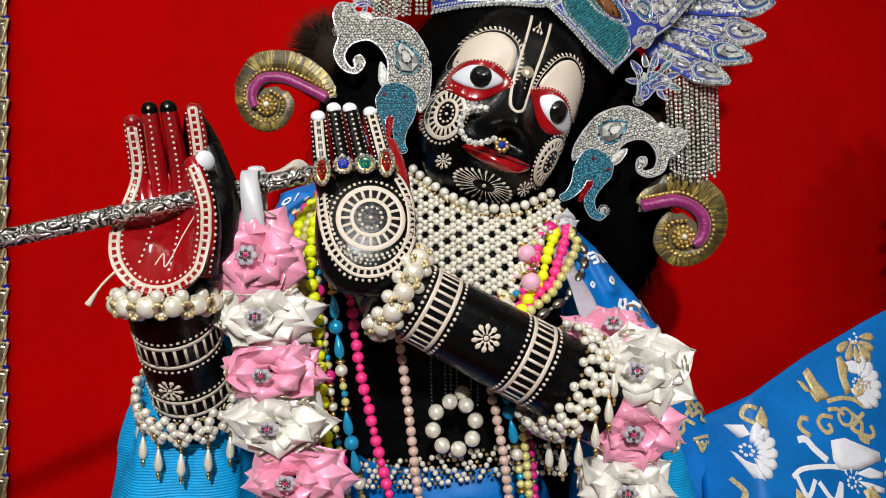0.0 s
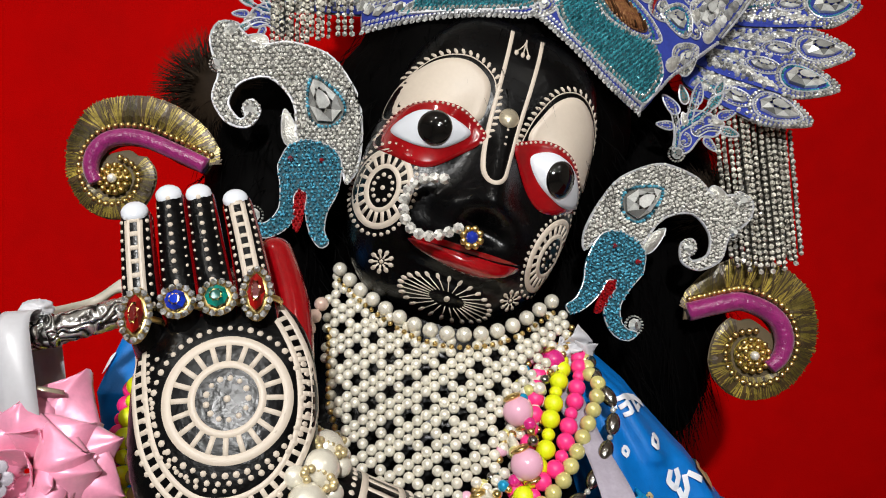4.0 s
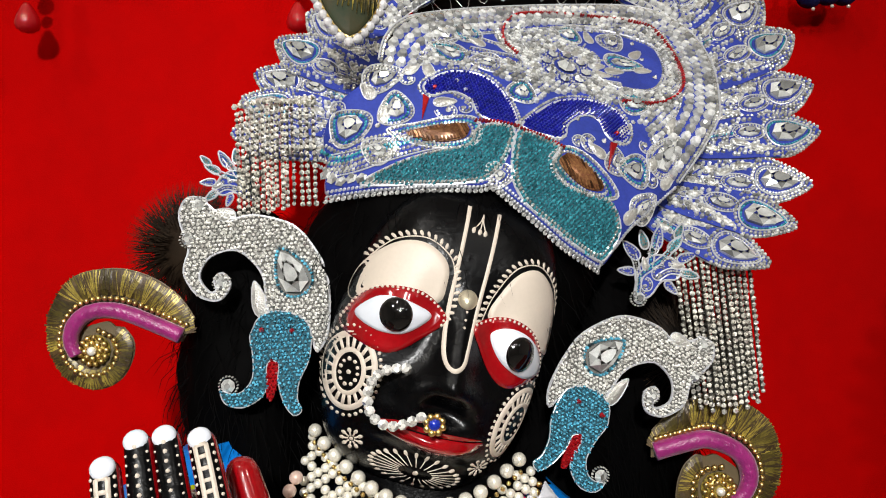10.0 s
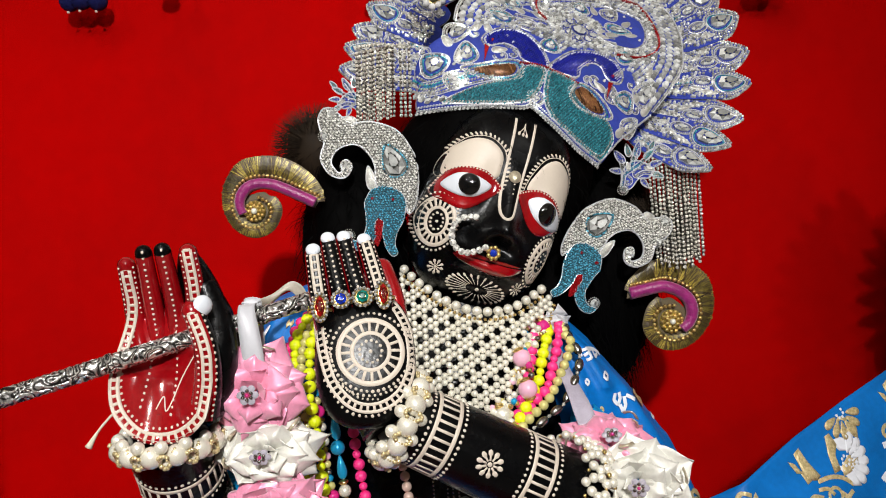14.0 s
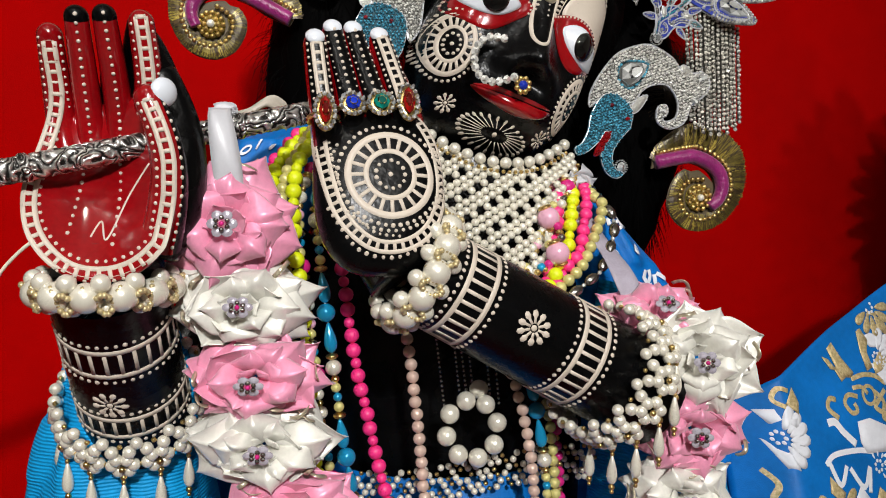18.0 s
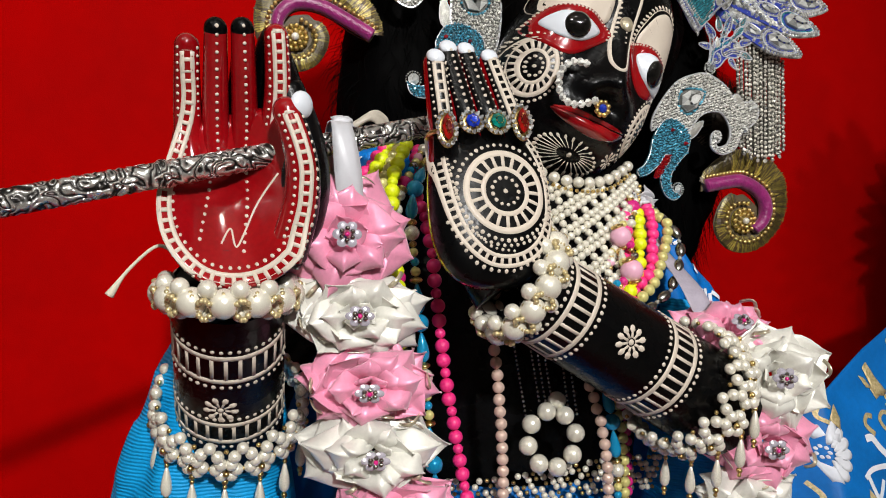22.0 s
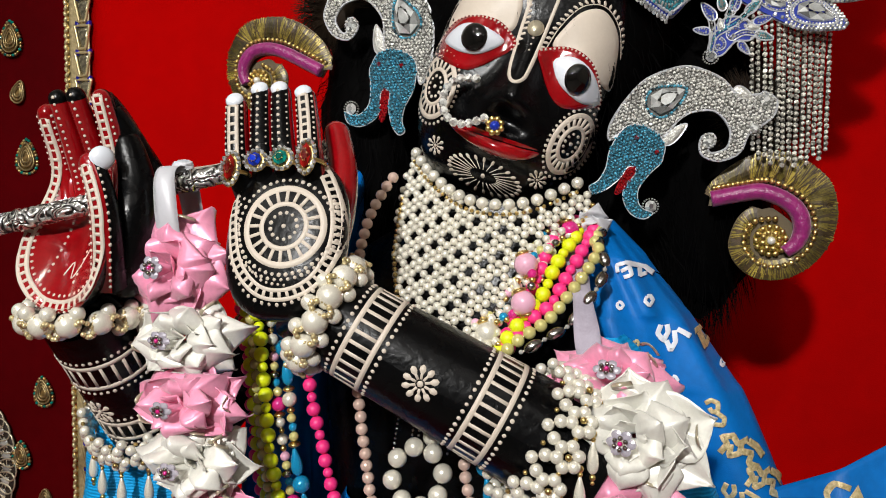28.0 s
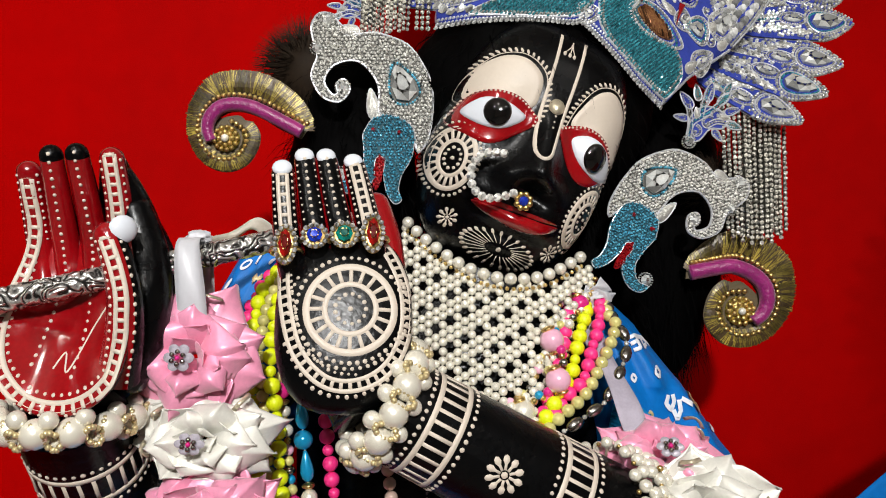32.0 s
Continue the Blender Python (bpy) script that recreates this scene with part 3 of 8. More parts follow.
class Finger:
    """A finger along a bent line in a hand's space; place(s, across)."""

    def __init__(self, S, pts, r0, r1):
        self.S, self.p, self.r0, self.r1 = S, spline(pts, 8), r0, r1
        self.cum = [0.0]
        for a, b in zip(self.p, self.p[1:]):
            self.cum.append(self.cum[-1] + (b - a).length)
        self.len = self.cum[-1]

    def mid(self, s):
        s = max(0, min(self.len, s))
        for i in range(len(self.p) - 1):
            if s <= self.cum[i + 1] or i == len(self.p) - 2:
                t = (s - self.cum[i]) / (self.cum[i + 1] - self.cum[i])
                d = (self.p[i + 1] - self.p[i]).normalized()
                return self.p[i].lerp(self.p[i + 1], t), d

    def rad(self, s):
        t = max(0, min(1, s / self.len))
        r = self.r0 + (self.r1 - self.r0) * t
        k = (self.len - s) / (self.r1 * 1.0)
        if k < 1:
            r *= math.sqrt(max(0.0, 1 - (1 - k) ** 2)) * 0.98 + 0.02
        return r

    def __call__(self, s, arc, lift=0.0):
        c, d = self.mid(s)
        f = Vector((0, 0, 1))
        f = (f - f.dot(d) * d).normalized()
        t = f.cross(d) * -1
        r = self.rad(s)
        a = arc / max(r, 0.5)
        q = c + (f * math.cos(a) + t * -math.sin(a)) * (r + lift)
        return self.S(*q)

    def body(self, g, front, side, spread=55, tip=None, outer=None):
        n, seg = 22, 18
        P = [[self(self.len * math.sin(0.5 * math.pi * i / n), 2 * math.pi * j / seg * max(self.rad(self.len * math.sin(0.5 * math.pi * i / n)), 0.5)) for j in range(seg)] for i in range(n + 1)]
        k = len(g.v)
        g.v.extend(tuple(p) for row in P for p in row)
        for i in range(n):
            for j in range(seg):
                a = (j + 0.5) / seg * 360
                a = min(a, 360 - a)
                g.f.append((k + i * seg + j, k + i * seg + (j + 1) % seg, k + (i + 1) * seg + (j + 1) % seg, k + (i + 1) * seg + j))
                slot = front if a < spread else side
                if outer is not None and 150 < (j + 0.5) / seg * 360 < 312:
                    slot = outer
                if tip is not None and i > n * 0.70:
                    slot = tip
                g.m.append(slot)
        g.f.append(tuple(k + n * seg + j for j in range(seg)))
        g.m.append(front if tip is None else tip)


# hand whose back faces out, wheel painted on it
PR = (-3, -2.5, -15, 33, 45, 15.5)


def on_hr(u, v, lift=0.0):
    return HR(u, v, palm_w(u, v, *PR) + lift)


palm_body(st, HR, *PR, 0, 1)
wheel(st, 0, 0, 24, on_hr, 20)
for rr, sp, rd in ((28.2, 3.6, 1.0),):
    dots_along(st, ring(-0.5, 1, rr, 29, a0=150, a1=390), sp, rd, on_hr)
ladder(st, spline([(-33, 32), (-31.5, 8), (-25, -18), (-12, -33), (4, -35), (18, -27), (26, -10), (26, 10), (20, 26), (13, 36)], 8), 4.6, on_hr, 4.2)
dots_along(st, spline([(-29, 30), (-27.5, 8), (-21, -15), (-10, -28), (3, -30.5)], 8), 3.2, 0.8, on_hr)
dots_along(st, spline([(-30, -16), (-17, -36), (3, -40), (21, -30)], 8), 4.0, 1.0, on_hr)
FR = [Finger(HR, [(-27, 18, -16), (-30.5, 33, -4), (-33, 54, 0), (-34.5, 72, 2)], 7.6, 5.6),
      Finger(HR, [(-15.5, 20, -15), (-17.5, 36, -3.5), (-21.5, 60, -4), (-25, 82, -6)], 7.2, 5.4),
      Finger(HR, [(-3, 20, -15), (-5, 37, -3.5), (-10, 60, -5), (-14.5, 83, -8)], 7.2, 5.4),
      Finger(HR, [(11, 18, -16), (9, 36, -5), (4, 60, -7), (-1, 81, -9)], 7.6, 5.6)]
for k, f in enumerate(FR):
    f.body(st, 0, 1, 62)
    if k in (0, 3):
        ladder(st, [(22 + (f.len - 29) * i / 12, 0) for i in range(13)], 4.6, f, 4.8)
        for e in (-5, 5):
            dots_along(st, [(22, e), (f.len * 0.88, e)], 3.4, 0.75, f)
    else:
        dots_along(st, [(26, 0), (f.len * 0.9, 0)], 3.8, 0.95, f)
        for e in (-4.6, 4.6):
            dots_along(st, [(28, e), (f.len * 0.86, e)], 3.6, 0.55, f)
    c, d = f.mid(f.len - 3)
    ball(st, HR(c.x, c.y - 0.5, c.z + 3.0), 0.0049, 3, 16, 10, 0.62, HR.n + HR.u * 0.45)
THUMB_R = Finger(HR, [(14, -14, -25), (18.5, 14, -29), (18, 42, -31), (10, 71, -32)], 10.5, 7.0)
THUMB_R.body(st, 1, 1)

# open hand, red palm faces out: a cup whose rim rises towards the thumb and the heel
RIM_L = spline([(-22, 33), (-26, 14), (-32.5, -10), (-29, -31), (-16, -46), (0, -50), (16, -45.5), (28, -33), (33, -12), (32, 6), (30, 24), (24, 36), (4, 34), (-12, 30)], 8, True)
HL_C = Vector((0, -5))
HL_POLAR = sorted((math.atan2(p.y - HL_C.y, p.x - HL_C.x), (Vector(p[:2]) - HL_C).length) for p in RIM_L)
HL_A, HL_R = [p[0] for p in HL_POLAR], [p[1] for p in HL_POLAR]


def cup(u, v):
    return -9.0 + 0.34 * u - 0.25 * (v - 8) + 0.0205 * u * u + 0.0068 * (v - 8) ** 2


def on_hl(u, v, lift=0.0):
    d = Vector((u, v)) - HL_C
    t = min(1.0, d.length / float(np.interp(math.atan2(d.y, d.x), HL_A, HL_R, period=2 * math.pi)))
    return HL(u, v, cup(u, v) - 6 * (1 - math.sqrt(1 - min(0.9999, t ** 9))) + lift)


fill(st, RIM_L, on_hl, 0.0, 1, rings=26, center=HL_C)
n = len(RIM_L)
vs = []
for k in range(13):
    t = math.cos(0.5 * math.pi * k / 12)
    for p in RIM_L:
        q = HL_C.lerp(Vector(p[:2]), t ** 0.8)
        q.x += 7 * (1 - t) * t * 2.5
        wr = cup(p.x, p.y) - 6
        vs.append(HL(q.x, q.y, wr + (-40 - wr) * (1 - t ** 2.2) ** 0.5))
st.add(vs, [(k * n + j, (k + 1) * n + j, (k + 1) * n + (j + 1) % n, k * n + (j + 1) % n) for k in range(12) for j in range(n)], 0)
FL = [Finger(HL, [(-15, 2, -15), (-18.5, 27, -17), (-21, 67, -2)], 7.6, 5.6),
      Finger(HL, [(-4, 4, -17), (-6, 29, -13), (-9, 74, 6)], 7.2, 5.2),
      Finger(HL, [(8, 6, -15), (7.5, 31, -11), (2.5, 75, 8)], 7.2, 5.2),
      Finger(HL, [(19, 10, -12), (21.5, 40, -2), (18, 74, 8)], 7.8, 5.6)]
for k, f in enumerate(FL):
    f.body(st, 1, 1 if k < 3 else 0, 80, tip=0 if k in (1, 2) else None)
    if k in (0, 3):
        if k == 3:
            ladder(st, [(18 + (f.len - 21) * i / 12, 0) for i in range(13)], 4.6, f, 4.8)
        for e in (-5, 5):
            dots_along(st, [(20 if k == 3 else 30, e), (f.len - 6, e)], 3.6, 0.75, f)
    else:
        dots_along(st, [(8, 0), (f.len - 3, 0)], 4.0, 0.85, f)
    tip = f.p[-1]
    tube(st, [HL(*q) for q in spline([(tip.x + 0.5, tip.y - 6, tip.z - 3.5), (tip.x + 2, 46, tip.z - 19), (tip.x + 4, 18, -30), (tip.x + 3, -10, -30)], 8)], lambda t: 0.0042 + 0.0095 * t * t, 0, 16)
THUMB_L = Finger(HL, [(25, -34, 13), (29, -14, 21), (29.5, 4, 24), (26, 20, 23.5), (19, 38, 22)], 9.8, 6.2)
THUMB_L.body(st, 1, 1, 70, outer=0)
tube(st, [HL(*q) for q in spline([(22, -36, 0), (31, -16, 4), (34, 4, 4), (33, 24, -2), (26, 48, -4)], 8)], lambda t: 0.0135 + 0.001 * math.sin(3 * t) - 0.006 * t * t, 0, 24)
tube(st, [HL(*q) for q in spline([(26, -24, -16), (33, 2, -18), (32, 22, -19), (25, 44, -13)], 8)], lambda t: 0.0155 - 0.007 * t * t, 0, 24)
tube(st, [HL(*q) for q in spline([(17.5, 71, 2), (18, 54, -13), (16, 30, -33), (13, 6, -41), (8, -24, -36)], 8)], lambda t: 0.0045 + 0.0105 * math.sin(1.5 * min(1, t * 1.4)), 0, 24)
tube(st, [HL(*q) for q in spline([(20, 64, 0), (25, 44, -9), (27, 22, -20), (27, 2, -28), (22, -22, -26)], 8)], lambda t: 0.0055 + 0.0095 * math.sin(1.5 * min(1, t * 1.6)), 0, 24)
ball(st, HL(28.0, 35.0, 23.5), 0.0066, 3, 18, 10, 0.6, HL.r * 0.75 + HL.n)
for e in (-6, 5.5):
    dots_along(st, [(4, e), (THUMB_L.len - 8, e)], 3.8, 0.85, THUMB_L)


def inset(k, a, b):
    """A line inside the rim, from index a to b of its points."""
    return [HL_C.lerp(Vector(p[:2]), k) for p in RIM_L[a:b]]




def hand_top(u, v):
    """Height of the open hand's front at a point: palm, fingers or thumb, whichever stands highest."""
    d = Vector((u, v)) - HL_C
    t = d.length / float(np.interp(math.atan2(d.y, d.x), HL_A, HL_R, period=2 * math.pi))
    best = cup(u, v) - 6 * (1 - math.sqrt(1 - min(0.9999, min(1.0, t) ** 9))) if t < 1.1 else -30.0
    for f in (FL[0], THUMB_L):
        c = min(f.p, key=lambda q: (q.x - u) ** 2 + (q.y - v) ** 2)
        q = (c.x - u) ** 2 + (c.y - v) ** 2
        r = f.rad(f.cum[f.p.index(c)])
        if q < r * r:
            best = max(best, c.z + math.sqrt(r * r - q))
    return best


def on_edge(u, v, lift=0.0):
    around = [hand_top(u + du, v + dv) for du, dv in ((0, 0), (2, 0), (-2, 0), (0, 3), (0, -3), (0, 6), (0, -6))]
    return HL(u, v, sum(around) / len(around) + 0.7 + lift)


EDGE_L = spline([(-21, 64), (-20.3, 52), (-19, 38), (-20, 27), (-23.5, 14)] + [tuple(p) for p in inset(0.91, 14, 57)[::2]] + [(29, -14), (29.6, -4), (29.4, 6), (26.5, 18), (21.5, 31)], 5)
ladder(st, along(EDGE_L, 2.0), 4.6, on_edge, 4.7)
dots_along(st, inset(0.79, 2, 60), 3.9, 0.85, on_hl)
dots_along(st, inset(0.985, 10, 46), 4.2, 0.8, on_hl)
dots_along(st, spline([(-6, 18), (-9, -5), (-14, -28)], 8), 4.0, 0.85, on_hl)
dots_along(st, spline([(7, 20), (8, -8), (5, -33)], 8), 4.0, 0.85, on_hl)
stroke(st, spline([(21, 4), (12, -11), (2.5, -31), (0, -23), (-4.5, -30)], 8), 0.9, on_hl, 0.3, 2)

# neck, trunk and upper arms under the clothes, down to the platform
TRUNK = [(0.55, 0.105, 0.075), (0.80, 0.115, 0.08), (0.95, 0.105, 0.075), (1.08, 0.112, 0.072), (1.16, 0.118, 0.066), (1.20, 0.10, 0.056), (1.225, 0.06, 0.044), (1.27, 0.045, 0.04)]


def trunk_at(z):
    for (a, w0, d0), (b, w1, d1) in zip(TRUNK, TRUNK[1:]):
        if z <= b:
            t = (z - a) / (b - a)
            t = t * t * (3 - 2 * t)
            return w0 + (w1 - w0) * t, d0 + (d1 - d0) * t
    return TRUNK[-1][1:]


def trunk(a, z, out=0.0):
    w, d = trunk_at(z)
    return Vector((0.012 + 0.02 * max(0, (z - 1.1) / 0.15) + (w + out) * math.sin(a), 0.668 - (d + out) * math.cos(a), z))


sheet(st, lambda i, j: trunk(2 * math.pi * j, 0.55 + 0.72 * i), 40, 48, 0)
for a, b, c in (((-0.10, 0.655, 1.19), (-0.165, 0.63, 1.10), (-0.1775, 0.5786, 1.063)), ((0.118, 0.66, 1.18), (0.124, 0.622, 1.11), (0.104, 0.541, 1.0955))):
    tube(st, spline([a, b, c], 10), 0.027, 0, 20)
statue = solid("statue", st, MATS, None, "black lacquered statue with painted cream dots and red palms", "statue")



# ---- ornament materials ----
CRYSTAL = mat("clear_rhinestone", (0.70, 0.71, 0.69), 0.1, 0.2, vary=0.35, scale=700, each=0.7, coat=1.0)
EARSTONE = mat("bright_rhinestone", (0.93, 0.92, 0.86), 0.1, 0.1, vary=0.3, scale=700, each=0.6, coat=1.0)
STRANDSTONE = mat("chain_rhinestone", (0.95, 0.92, 0.80), 0.12, 0.2, vary=0.45, scale=700, each=0.75, coat=1.0)
DARKCHAIN = mat("dark_silver_chain", (0.10, 0.095, 0.08), 0.45, 0.7, vary=0.5, scale=500)
COIL = mat("silver_bullion_coil", (0.62, 0.61, 0.56), 0.32, 0.6, vary=0.4, scale=300, each=0.3, bump=0.6, bump_scale=1100)
EDGEWIRE = mat("bright_silver_edge", (0.62, 0.63, 0.66), 0.3, 0.4, vary=0.2, scale=200)
DARKFELT = mat("grey_felt_backing", (0.16, 0.155, 0.14), 0.8, vary=0.4, scale=200)
GEMGLASS = mat("cut_glass_gem", (0.80, 0.82, 0.79), 0.06, 0.3, vary=0.45, scale=160, each=0.72, coat=1.0)
SEEDSILVER = mat("silver_seed_bead", (0.66, 0.66, 0.61), 0.16, 0.35, vary=0.35, scale=500, each=0.6, coat=0.9)
TEALBEAD = mat("teal_seed_bead", (0.07, 0.38, 0.45), 0.14, 0.3, vary=0.3, scale=300, each=0.65, coat=0.6)
TEALSTONE = mat("turquoise_rhinestone", (0.15, 0.56, 0.76), 0.1, 0.25, vary=0.3, scale=300, each=0.95, coat=0.8)
ROYALBEAD = mat("royal_blue_bead", (0.016, 0.02, 0.40), 0.15, 0.25, vary=0.3, scale=300, each=0.4, coat=0.7)
REDBEAD = mat("red_bead", (0.42, 0.008, 0.012), 0.2, 0.2, vary=0.3, scale=300, each=0.35, coat=0.5)
BLUEFAB = mat("violet_blue_fabric", (0.035, 0.055, 0.32), 0.6, vary=0.4, scale=60, bump=0.2, bump_scale=1500, spec=0.12)
TEALFELT = mat("teal_felt", (0.012, 0.08, 0.11), 0.7, vary=0.3)
BROWNWIRE = mat("copper_brown_coil", (0.10, 0.028, 0.015), 0.25, 0.45, vary=0.6, scale=600, second=(0.26, 0.13, 0.05), each=0.9)
CLEARBEAD = mat("clear_glass_bead", (0.85, 0.84, 0.84), 0.08, 0.35, vary=0.2, scale=300, each=0.2, coat=1.0)
OLIVE = mat("olive_feather", (0.46, 0.35, 0.06), 0.35, 0.3, vary=0.8, scale=150, each=0.85, second=(0.03, 0.022, 0.006))
BROWNFEATHERSHADE = mat("brown_feather_and_gap_shade", (0.10, 0.06, 0.02), 0.4, 0.15, vary=0.8, scale=120, each=0.5, second=(0.02, 0.012, 0.006))
MAGENTA = mat("magenta_satin", (0.30, 0.012, 0.15), 0.33, 0.0, vary=0.5, scale=160, bump=0.7, bump_scale=420, sheen=0.3)
BRISTLE = mat("dark_brown_bristle", (0.022, 0.014, 0.008), 0.6, vary=0.5, scale=100, each=0.5, spec=0.08)
GREENEYE = mat("peacock_eye", (0.02, 0.035, 0.02), 0.5, 0.0, vary=0.9, scale=60, second=(0.05, 0.04, 0.02), spec=0.08)
PINKFELT = mat("pale_edge", (0.10, 0.07, 0.03), 0.6, vary=0.2)
ORN = [BLUEFAB, SEEDSILVER, TEALBEAD, GEMGLASS, CRYSTAL, EDGEWIRE, ROYALBEAD, REDBEAD, BROWNWIRE, DARKFELT, COIL, EARSTONE, TEALFELT]


def inside(p, poly):
    x, y = p[0], p[1]
    hit = False
    j = len(poly) - 1
    for i in range(len(poly)):
        xi, yi, xj, yj = poly[i][0], poly[i][1], poly[j][0], poly[j][1]
        if (yi > y) != (yj > y) and x < (xj - xi) * (y - yi) / (yj - yi) + xi:
            hit = not hit
        j = i
    return hit


def stone(g, u, v, r, place, h, slot, turn=None, seg=6):
    """A flat-topped faceted stone."""
    a0 = random.random() * 6.3 if turn is None else turn
    tu, tv = random.uniform(-0.42, 0.42) * h, random.uniform(-0.42, 0.42) * h
    vs = []
    for k, (rad, z) in enumerate(((1.0, 0.1), (0.96, 0.35), (0.42, 1.0))):
        for j in range(seg):
            a = a0 + 2 * math.pi * j / seg
            c, s = math.cos(a), math.sin(a)
            vs.append(place(u + r * rad * c, v + r * rad * s, h * z + (tu * c + tv * s if k == 2 else 0)))
    fs = [(k * seg + j, k * seg + (j + 1) % seg, (k + 1) * seg + (j + 1) % seg, (k + 1) * seg + j) for k in range(2) for j in range(seg)]
    fs.append(tuple(range(2 * seg, 3 * seg)))
    # every facet its own island, so random tones paint glints into the colour
    for f in fs[seg:]:
        g.add([vs[i] for i in f], [tuple(range(len(f)))], slot)


def field(g, poly, pitch, r, place, h, slot, jitter=0.12, holes=(), seg=6, round_bead=False):
    """Fills an outline with rows of stones or beads."""
    xs, ys = [p[0] for p in poly], [p[1] for p in poly]
    y, row = min(ys), 0
    while y < max(ys):
        x = min(xs) + (pitch / 2 if row % 2 else 0)
        while x < max(xs):
            p = (x + random.uniform(-1, 1) * jitter * pitch, y + random.uniform(-1, 1) * jitter * pitch)
            if inside(p, poly) and not any(inside(p, q) for q in holes):
                k = random.uniform(0.9, 1.08)
                if round_bead:
                    dot(g, p[0], p[1], r * k, place, h * k, slot, seg)
                else:
                    stone(g, p[0], p[1], r * k, place, h * k, slot, None, seg)
            x += pitch
        y += pitch * 0.87
        row += 1


def bead_row(g, pts, step, r, place, slot=1, closed=False, h=None):
    for p in along(pts, step, closed):
        dot(g, p.x, p.y, r * random.uniform(0.9, 1.08), place, h or r * 1.1, slot, 7)


def drop_line(u, v, L, W, turn, n=28):
    """Outline of a drop, its point towards turn (degrees)."""
    c, s = math.cos(radians(turn)), math.sin(radians(turn))
    out = []
    for i in range(n):
        a = 2 * math.pi * i / n
        x = L * 0.5 * math.cos(a)
        y = W * 0.5 * math.sin(a) * (1 - 0.45 * math.cos(a)) * (1 if math.cos(a) < 0.93 else 0.6)
        out.append(Vector((u + x * c - y * s, v + x * s + y * c)))
    return out


def gem(g, line, place, h, slot):
    """A cut stone on an outline: girdle, crown facets, table."""
    pts = [Vector(p[:2]) for p in line]
    n = len(pts)
    c = sum(pts, Vector((0, 0))) / n
    k = 8
    base = [pts[int(i * n / k) % n] for i in range(k)]
    vs = [place(*p, 0.2) for p in base] + [place(*p, h * 0.45) for p in base]
    mid = [c.lerp((base[i] + base[(i + 1) % k]) * 0.5, 0.66) for i in range(k)]
    vs += [place(*p, h * 0.85) for p in mid]
    top = [c.lerp(b, 0.46) for b in base]
    vs += [place(*p, h * random.uniform(0.98, 1.1)) for p in top]
    fs = []
    for i in range(k):
        j = (i + 1) % k
        fs += [(i, j, k + j, k + i), (k + i, k + j, 2 * k + i), (2 * k + i, k + j, 2 * k + j), (2 * k + i, 2 * k + j, 3 * k + j), (2 * k + (i - 1) % k, 2 * k + i, 3 * k + i)]
    fs.append(tuple(range(3 * k, 4 * k)))
    # facets kept apart: their random tones put reflections into the gem's colour
    for f in fs:
        g.add([vs[i] for i in f], [tuple(range(len(f)))], slot)


def wire(g, pts, r, place, slot=5, closed=False, lift=0.4):
    P = [place(p[0], p[1], lift) for p in pts]
    if closed:
        P.append(P[0])
    tube(g, P, r * 0.001, slot, 5, cap=False)


def gem_motif(g, u, v, L, W, turn, place, rim=2, big=True):
    """A cut drop with bead rims and a wire edge."""
    gem(g, drop_line(u, v, L, W, turn), place, W * 0.26 + 1, 3)
    bead_row(g, drop_line(u, v, L + 3.2, W + 3.2, turn), 1.9, 0.95, place, rim, True)
    bead_row(g, drop_line(u, v, L + 7, W + 6.6, turn), 2.1, 1.05, place, 1, True)
    wire(g, drop_line(u, v, L + 9.4, W + 8.8, turn), 0.45, place, 5, True)


def petal_leaf(g, u, v, L, W, turn, place, slot=10):
    """A small coiled leaf of silver wire."""
    line = drop_line(u, v, L, W, turn, 16)
    fill(g, line, place, 0.5, slot, rings=2, dome=1.0)
    wire(g, line, 0.35, place, 5, True)
    c, s = math.cos(radians(turn)), math.sin(radians(turn))
    for k in range(-2, 3):
        t = k * 0.17 * L
        w = W * 0.36
        stroke(g, [(u + t * c - w * s, v + t * s + w * c), (u + (t + w * 0.5) * c, v + (t + w * 0.5) * s), (u + t * c + w * s, v + t * s - w * c)], 0.4, place, 1.5, 10)


def scroll(g, u, v, r, turn, place, hand=1, rim=1):
    """A curl of beads inside a wire."""
    pts = []
    for i in range(26):
        t = i / 25
        a = radians(turn) + hand * t * 4.6
        q = r * (1 - 0.72 * t)
        pts.append(Vector((u + q * math.cos(a), v + q * math.sin(a))))
    bead_row(g, pts, 2.0, 1.0, place, rim)
    wire(g, [p + (p - Vector((u, v))).normalized() * 1.5 for p in pts], 0.4, place)
    stone(g, u, v, r * 0.3, place, 1.5, 4)


# ---- wig of black hair ----
wig = empty("wig", FACE(-4, 20, -70), "wig of long black hair falling over both shoulders", "wig")


def lump(g, c, r, seed, slot=0, amp=0.12):
    def fn(i, j):
        a, b = math.pi * i, 2 * math.pi * j
        d = Vector((math.sin(a) * math.cos(b), math.sin(a) * math.sin(b), math.cos(a)))
        k = 1 + amp * noise.noise(d * 2.2 + Vector((seed, 0, 0))) + amp * 0.5 * noise.noise(d * 6 + Vector((seed, 3, 0)))
        return Vector(c) + Vector((d.x * r[0], d.y * r[1], d.z * r[2])) * k
    sheet(g, fn, 26, 34, slot)
    return fn


